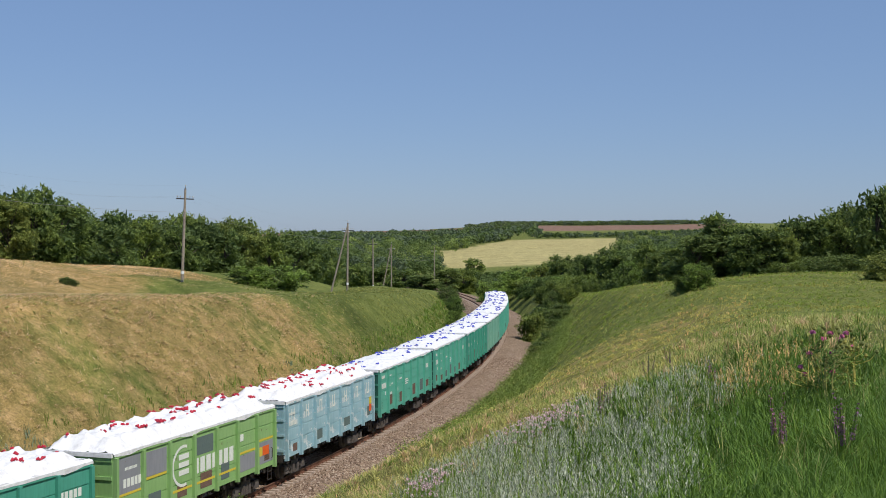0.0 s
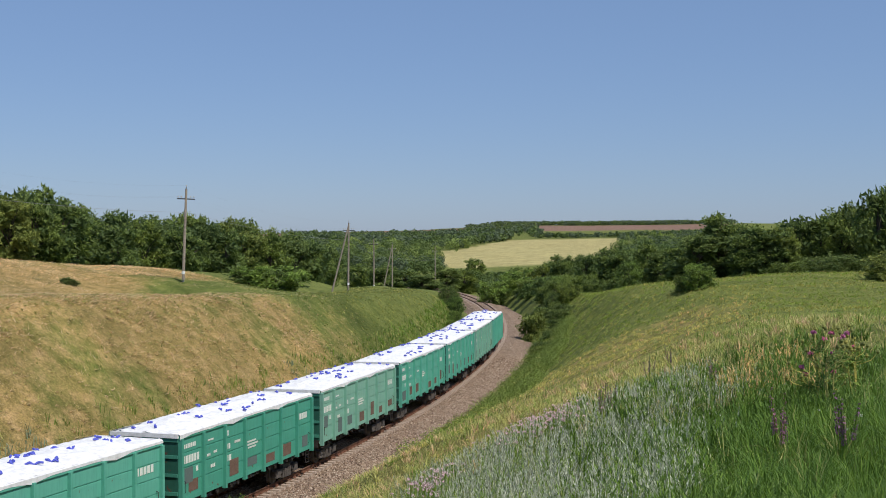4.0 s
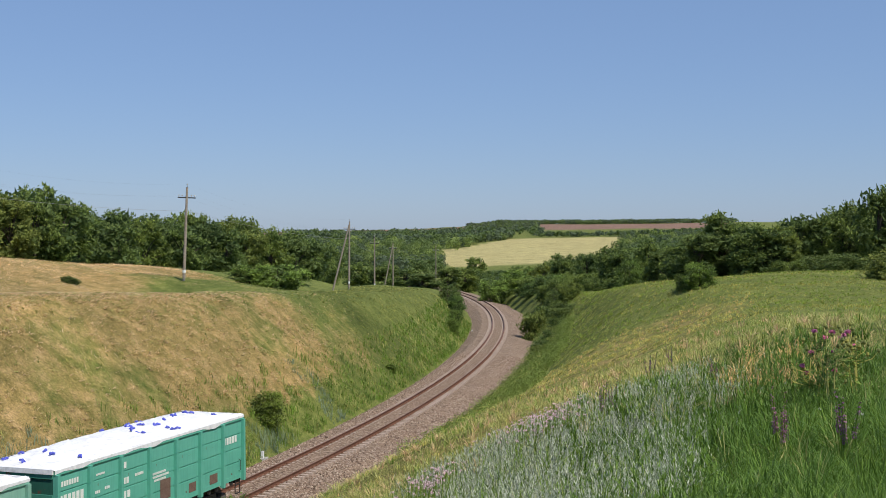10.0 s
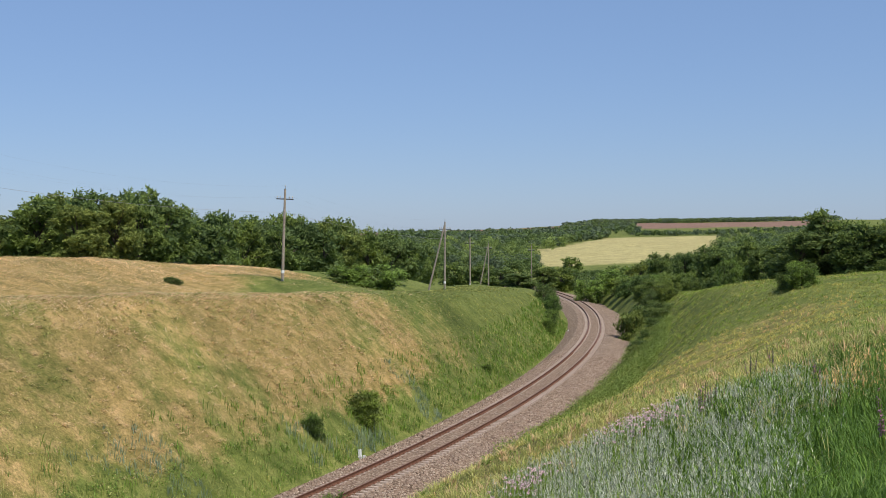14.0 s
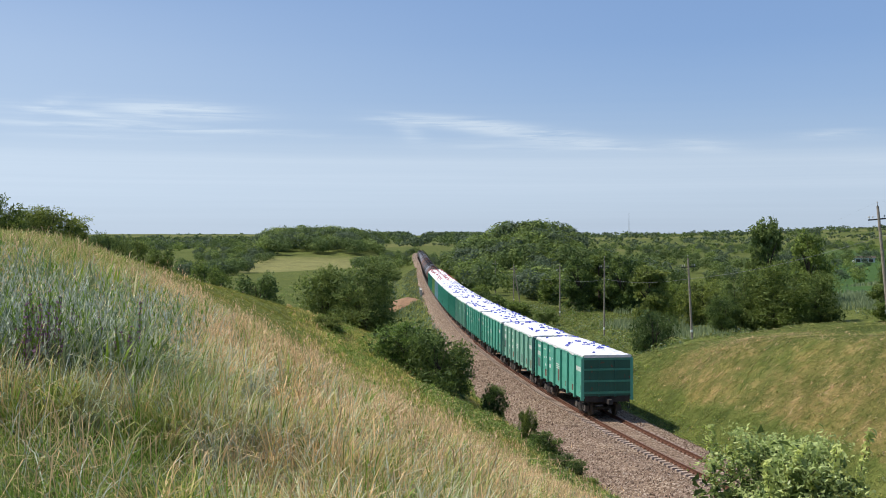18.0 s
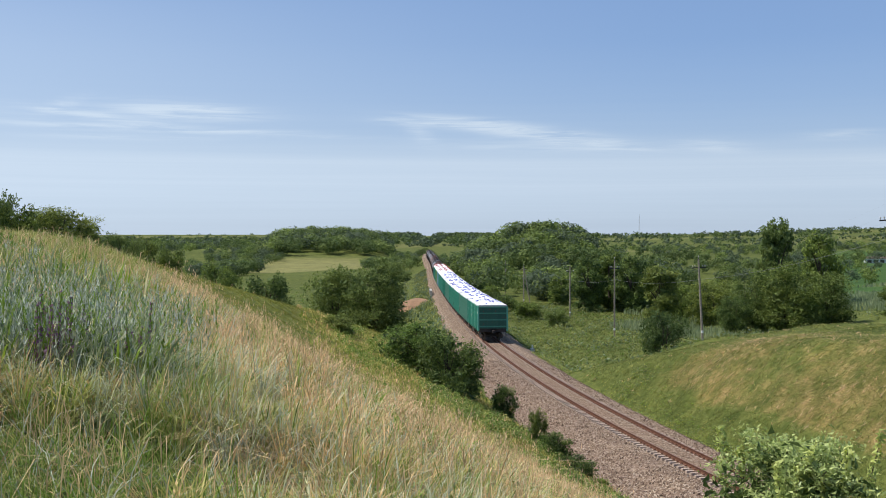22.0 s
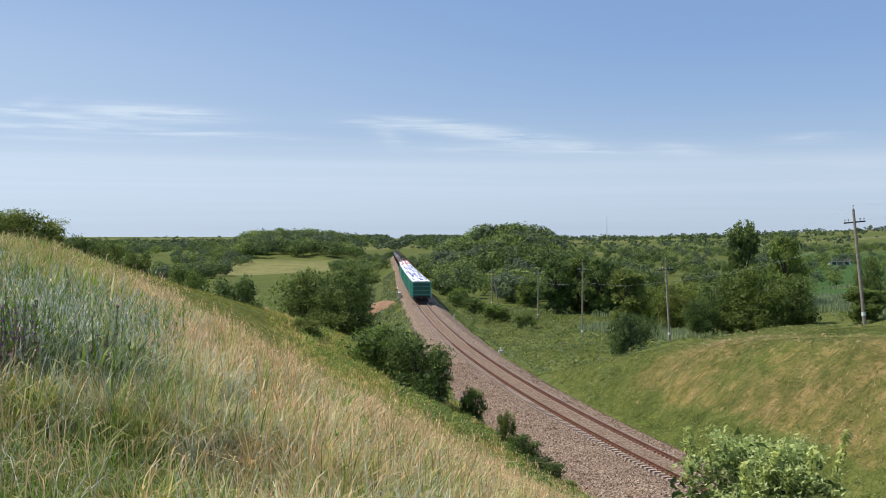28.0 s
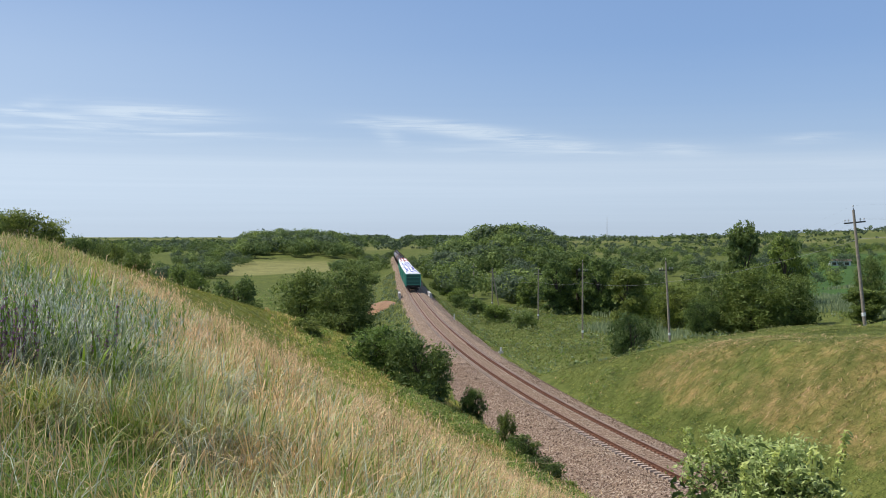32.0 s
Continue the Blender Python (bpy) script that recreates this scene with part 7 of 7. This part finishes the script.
def thistle(az, r, h, seed):
    """A branching thistle with round pinkish heads."""
    rng = np.random.RandomState(seed)
    x, y = polar(az, r)
    t = tagged(new("thistle"), "tall branching thistle with round pinkish-purple heads", "thistle", "thistles")
    t.matrix_basis = pose(x, y, land_at(x, y))
    st, heads, lv = Shape(), [], []
    for q in range(3):
        a0 = rng.rand() * 6.28
        bx, by = math.cos(a0) * 0.08, math.sin(a0) * 0.08
        tx, ty, top = bx * rng.uniform(1, 3), by * rng.uniform(1, 3), h * rng.uniform(0.8, 1.0)
        st.tube([(bx * 0.3, by * 0.3, -0.05), (bx, by, top * 0.5), (tx, ty, top)], [0.009, 0.007, 0.004], 6)
        heads.append((tx, ty, top))
        for k in range(6):
            a, f0 = rng.rand() * 6.28, rng.uniform(0.4, 0.85)
            l = rng.uniform(0.08, 0.24)
            p = (bx + (tx - bx) * f0, by + (ty - by) * f0, top * f0)
            e = (p[0] + math.cos(a) * l, p[1] + math.sin(a) * l, p[2] + rng.uniform(0.1, 0.3) * h)
            st.tube([p, (p[0] + (e[0] - p[0]) * 0.7, p[1] + (e[1] - p[1]) * 0.7, p[2] + (e[2] - p[2]) * 0.4), e], [0.005, 0.004, 0.003], 5)
            heads.append(e)
            lv += [[p[0] + (e[0] - p[0]) * f, p[1] + (e[1] - p[1]) * f, p[2] + (e[2] - p[2]) * f * 0.7] for f in (0.1, 0.45)]
    part("stem", st.mesh("stem", MAT["grass_light"]), t)
    lv += [[rng.uniform(-0.12, 0.12), rng.uniform(-0.12, 0.12), rng.uniform(0.05, 0.45) * h] for _ in range(16)]
    v, f = leaves(rng, np.array(lv), np.full(len(lv), 0.05), 230, 0.02, 1, 5.0)
    part("leaves", array_mesh("leaves", v, f, [MAT["leaf_light"]]), t, label="spiny narrow leaves")
    for k, e in enumerate(heads):
        hd = Shape().tube([(e[0], e[1], e[2] - 0.02), (e[0], e[1], e[2]), (e[0], e[1], e[2] + 0.022)], [0.009, 0.02, 0.012], 8)
        part("bud", hd.mesh("bud", MAT["grass_mid"]), t, label="green spiny bud")
        if k % 6 == 0:
            v, f = leaves(rng, np.array([[e[0], e[1], e[2] + 0.03]]), np.array([0.024]), 34, 0.022, 0.7, 1.6)
            part("bloom", array_mesh("bloom", v, f, [MAT["magenta"]]), t, label="pinkish-purple bloom")


thistle(-18.4, 12.0, 0.95, 1)
thistle(-19.5, 12.5, 0.85, 2)
thistle(-17.4, 12.4, 0.62, 5)


# ---------------------------------------------------------------- small things by the line
def marker_post(s, d, h):
    x, y, hd = on_track(s, d)
    z = land_at(x, y)
    t = tagged(new("marker_post"), "small whitewashed concrete marker post by the ballast", "marker post", "marker posts")
    t.matrix_basis = pose(x, y, max(z, -1.0), 0, 0, math.degrees(hd))
    part("post", Shape().box(-0.08, 0.08, -0.08, 0.08, -0.2, h, taper=0.015).mesh("post", MAT["white"]), t)
    part("footing", Shape().box(-0.35, 0.35, -0.25, 0.25, -0.25, 0.06, taper=0.03).mesh("footing", MAT["concrete"]), t)


marker_post(-56.0, -4.1, 0.42)
marker_post(-150, -3.5, 0.4)
marker_post(118, -4.4, 0.45)
marker_post(166, -3.6, 0.9)


def parapet(s, d, length, h):
    """A low concrete wall of the culvert beside the track, with a thicker end block."""
    x, y, hd = on_track(s, d)
    t = tagged(new("culvert_parapet"), "low weathered concrete parapet of the culvert under the track", "parapet", "parapets of the culvert")
    t.matrix_basis = pose(x, y, 0, 0, 0, math.degrees(hd))
    part("wall", Shape().box(-length / 2, length / 2, -0.16, 0.16, -2.2, h - 0.12, taper=0.02).mesh("wall", MAT["concrete"]), t)
    part("coping", Shape().box(-length / 2 - 0.05, length / 2 + 0.05, -0.22, 0.22, h - 0.12, h).mesh("coping", MAT["concrete"]), t, label="flat concrete coping")
    for e in (-1, 1):
        part("end_block", Shape().box(-0.25, 0.25, -0.26, 0.26, -2.2, h + 0.1, taper=0.02).mesh("end_block", MAT["concrete"]), t, pose(e * (length / 2 + 0.3), 0, 0), "thicker end block")


parapet(229, -3.0, 10, 0.3)
parapet(229, 3.1, 8, 0.25)


def earth_heap(az, r, wide, deep, h):
    x, y = polar(az, r)
    n = 28
    g = np.linspace(-1, 1, n)
    X, Y = np.meshgrid(g, g, indexing="ij")
    q = np.clip(1 - X ** 2 - Y ** 2, 0, 1)
    Z = h * q * (0.9 + 0.12 * wave(X, Y, az, 0.3)) - 3.0 * (q <= 0)
    i, j = np.meshgrid(np.arange(n - 1), np.arange(n - 1), indexing="ij")
    a = (i * n + j).ravel()
    me = array_mesh("earth_mound", np.stack([X * wide / 2, Y * deep / 2, Z - 0.3], 2).reshape(-1, 3), np.stack([a, a + n, a + n + 1, a + 1], 1), [MAT["earth"]], smooth=True)
    ob = tagged(new("earth_mound", me), "mound of bare orange earth in the grass", "earth mound", "earth mounds")
    ob.matrix_basis = pose(x, y, land_at(x, y), 0, 0, az)


earth_heap(138.55, 231, 8.5, 12, 1.7)
def radio_mast(az, r, h):
    x, y = polar(az, r)
    t = tagged(new("radio_mast"), "slender grey lattice mast on the far plain", "radio mast")
    t.matrix_basis = pose(x, y, land_at(x, y))
    for k in range(3):
        a = k * 2.094
        part("leg", Shape().tube([(math.cos(a) * 1.2, math.sin(a) * 1.2, -0.5), (math.cos(a) * 0.3, math.sin(a) * 0.3, h)], [0.16, 0.1], 5).mesh("leg", MAT["concrete"]), t)
    for k in range(1, 12):
        w = 1.2 - 0.9 * k / 12
        part("brace", Shape().tube([(w, 0, h * k / 12), (-w / 2, w * 0.866, h * k / 12), (-w / 2, -w * 0.866, h * k / 12), (w, 0, h * k / 12)], [0.07] * 4, 4).mesh("brace", MAT["concrete"]), t)


def shed(az, r, wide, deep, h):
    x, y = polar(az, r)
    t = tagged(new("shed"), "long low white shed with a dark roof among far trees", "shed")
    t.matrix_basis = pose(x, y, land_at(x, y), 0, 0, az + 8)
    wall = part("wall", Shape().box(-wide / 2, wide / 2, -deep / 2, deep / 2, -0.4, h).mesh("wall", MAT["white"]), t)
    for k in range(3):
        part("door", Shape().box(-0.9, 0.9, -0.06, 0.02, 0, h * 0.7).mesh("door", MAT["bark"]), wall, pose((k - 1) * wide * 0.3, -deep / 2, 0))
    ro = Shape()
    ro.v = [(-wide / 2 - 0.4, -deep / 2 - 0.4, h), (wide / 2 + 0.4, -deep / 2 - 0.4, h), (wide / 2 + 0.4, deep / 2 + 0.4, h), (-wide / 2 - 0.4, deep / 2 + 0.4, h), (-wide / 2 - 0.4, 0, h * 1.5), (wide / 2 + 0.4, 0, h * 1.5)]
    ro.f = [[0, 1, 5, 4], [2, 3, 4, 5], [0, 4, 3], [1, 2, 5], [3, 2, 1, 0]]
    part("roof", ro.mesh("roof", MAT["bark"]), t, label="dark pitched roof")


radio_mast(view_b(1074), 2300, 46)
shed(view_b(1486), 560, 9, 5, 1.9)
earth_heap(112.6, 352, 30, 14, 1.7)
earth_heap(111.0, 345, 16, 10, 1.2)
earth_heap(106.8, 322, 20, 12, 1.9)


def clouds():
    """Thin high streaks of cirrus, a sheet far out behind the valley."""
    m = bpy.data.materials.new("cirrus")
    m.use_nodes = True
    nt = m.node_tree
    nt.nodes.remove(nt.nodes["Principled BSDF"])
    uv = nt.nodes.new("ShaderNodeAttribute")
    uv.attribute_name = "span"
    mp = nt.nodes.new("ShaderNodeMapping")
    mp.inputs["Scale"].default_value = (16.0, 22.0, 1.0)
    mp.inputs["Rotation"].default_value = (0, 0, radians(-3))
    nt.links.new(uv.outputs["Vector"], mp.inputs[0])
    n = node(nt, "ShaderNodeTexNoise", Scale=1.6, Detail=8.0, Roughness=0.6, Distortion=0.9)
    nt.links.new(mp.outputs[0], n.inputs["Vector"])
    m2 = nt.nodes.new("ShaderNodeMapping")
    m2.inputs["Scale"].default_value = (2.2, 14.0, 1.0)
    nt.links.new(uv.outputs["Vector"], m2.inputs[0])
    n2 = node(nt, "ShaderNodeTexNoise", Scale=2.0, Detail=5.0, Roughness=0.5, Distortion=0.3)
    nt.links.new(m2.outputs[0], n2.inputs["Vector"])
    sep = nt.nodes.new("ShaderNodeSeparateXYZ")
    nt.links.new(uv.outputs["Vector"], sep.inputs[0])
    haze = ramp(nt, sep.outputs[1], (0.0, (0.48, 0.48, 0.48)), (0.15, (0.6, 0.6, 0.6)), (0.32, (0.86, 0.86, 0.86)), (0.43, (0.82, 0.82, 0.82)), (0.49, (0.5, 0.5, 0.5)), (0.57, (0.24, 0.24, 0.24)), (0.72, (0.11, 0.11, 0.11)), (1.0, (0.0, 0.0, 0.0)))
    veil = mixed(nt, 1.0, haze, ramp(nt, n2.outputs["Fac"], (0.3, (0.9, 0.9, 0.9)), (0.7, (1.08, 1.08, 1.08))), "MULTIPLY")
    cl = nt.nodes.new("ShaderNodeAttribute")
    cl.attribute_name = "cirrus"
    thin = nt.nodes.new("ShaderNodeSeparateColor")
    nt.links.new(cl.outputs["Color"], thin.inputs[0])
    wisp = mixed(nt, 1.0, ramp(nt, n.outputs["Fac"], (0.34, (0.1, 0.1, 0.1)), (0.58, (1, 1, 1))), thin.outputs[0], "MULTIPLY")
    wisp = mixed(nt, 1.0, wisp, thin.outputs[1], "SCREEN")
    edge = ramp(nt, sep.outputs[0], (0.0, (0, 0, 0)), (0.3, (1, 1, 1)), (0.8, (1, 1, 1)), (1.0, (0, 0, 0)))
    f = mixed(nt, 1.0, mixed(nt, 1.0, veil, wisp, "SCREEN"), edge, "MULTIPLY")
    tr, em, mx = nt.nodes.new("ShaderNodeBsdfTransparent"), nt.nodes.new("ShaderNodeEmission"), nt.nodes.new("ShaderNodeMixShader")
    nt.links.new(ramp(nt, sep.outputs[0], (0.4, (0.555, 0.665, 0.80)), (0.72, (0.62, 0.74, 0.885))), em.inputs["Color"])   # the veil is brighter towards the sun
    em.inputs["Strength"].default_value = 1.0
    nt.links.new(f, mx.inputs[0])
    nt.links.new(tr.outputs[0], mx.inputs[1])
    nt.links.new(em.outputs[0], mx.inputs[2])
    nt.links.new(mx.outputs[0], nt.nodes["Material Output"].inputs["Surface"])
    na, ne = 260, 90
    az, el = np.radians(np.linspace(75, 190, na)), np.radians(np.linspace(-0.6, 14.5, ne))
    A, E = np.meshgrid(az, el, indexing="ij")
    R = 4700
    v = np.stack([-np.sin(A) * R * np.cos(E), np.cos(A) * R * np.cos(E), R * np.sin(E)], 2).reshape(-1, 3)
    i, j = np.meshgrid(np.arange(na - 1), np.arange(ne - 1), indexing="ij")
    a = (i * ne + j).ravel()
    me = array_mesh("clouds", v, np.stack([a, a + ne, a + ne + 1, a + 1], 1), [m], smooth=True)
    me.attributes.new("span", "FLOAT_VECTOR", "POINT")
    veil = np.zeros(A.shape)
    for x0, y0, sx, sy, tilt, amp in ((265, 203, 120, 13, 0.03, 1.5), (110, 214, 130, 6, 0.10, 1.0), (330, 236, 210, 5, 0.03, 1.0), (60, 232, 170, 5, 0.02, 0.8), (150, 250, 160, 5, 0.0, 0.6), (45, 200, 40, 9, -0.3, 0.6),
                                      (700, 215, 80, 6, 0.02, 1.3), (790, 222, 110, 10, 0.10, 1.2), (920, 243, 110, 12, 0.10, 1.1), (1030, 262, 80, 9, 0.06, 1.1), (690, 240, 26, 16, 0.5, 0.6), (860, 262, 130, 7, 0.03, 0.6),
                                      (1200, 264, 60, 11, 0.08, 1.0), (1430, 249, 60, 7, -0.02, 0.9), (1500, 292, 90, 8, 0.0, 0.6), (-200, 215, 160, 10, 0.0, 0.6), (1750, 262, 90, 8, 0.0, 0.5)):
        px = 784 - np.tan(A - radians(135.8)) * 2070
        py = 424 - np.tan(E) * 2070
        veil += amp * np.exp(-((px - x0) / sx) ** 2 - ((py - y0 - tilt * (px - x0)) / sy) ** 2)
    sheet = (0.38 * smooth(px, 1300, -300) * smooth(py, -140, 120)).ravel()   # a faint high sheet on the sun's side
    ci = me.color_attributes.new("cirrus", "FLOAT_COLOR", "POINT")
    veil = np.clip(veil, 0, 1).ravel()
    ci.data.foreach_set("color", np.stack([veil, sheet, veil, np.ones(len(veil))], 1).astype(np.float32).ravel())
    I, J = np.meshgrid(np.linspace(0, 1, na), np.linspace(0, 15.1 / 10.1, ne), indexing="ij")
    me.attributes["span"].data.foreach_set("vector", np.stack([I, J, I * 0], 2).astype(np.float32).ravel())
    tagged(new("backdrop_clouds", me), "thin white cirrus over a hazy horizon", "clouds", kind="structure")


clouds()
for src in (*OAK, *SHRUB, *FINE, *BROAD):
    for o in (*src.children_recursive, src):
        bpy.data.objects.remove(o)
motions()
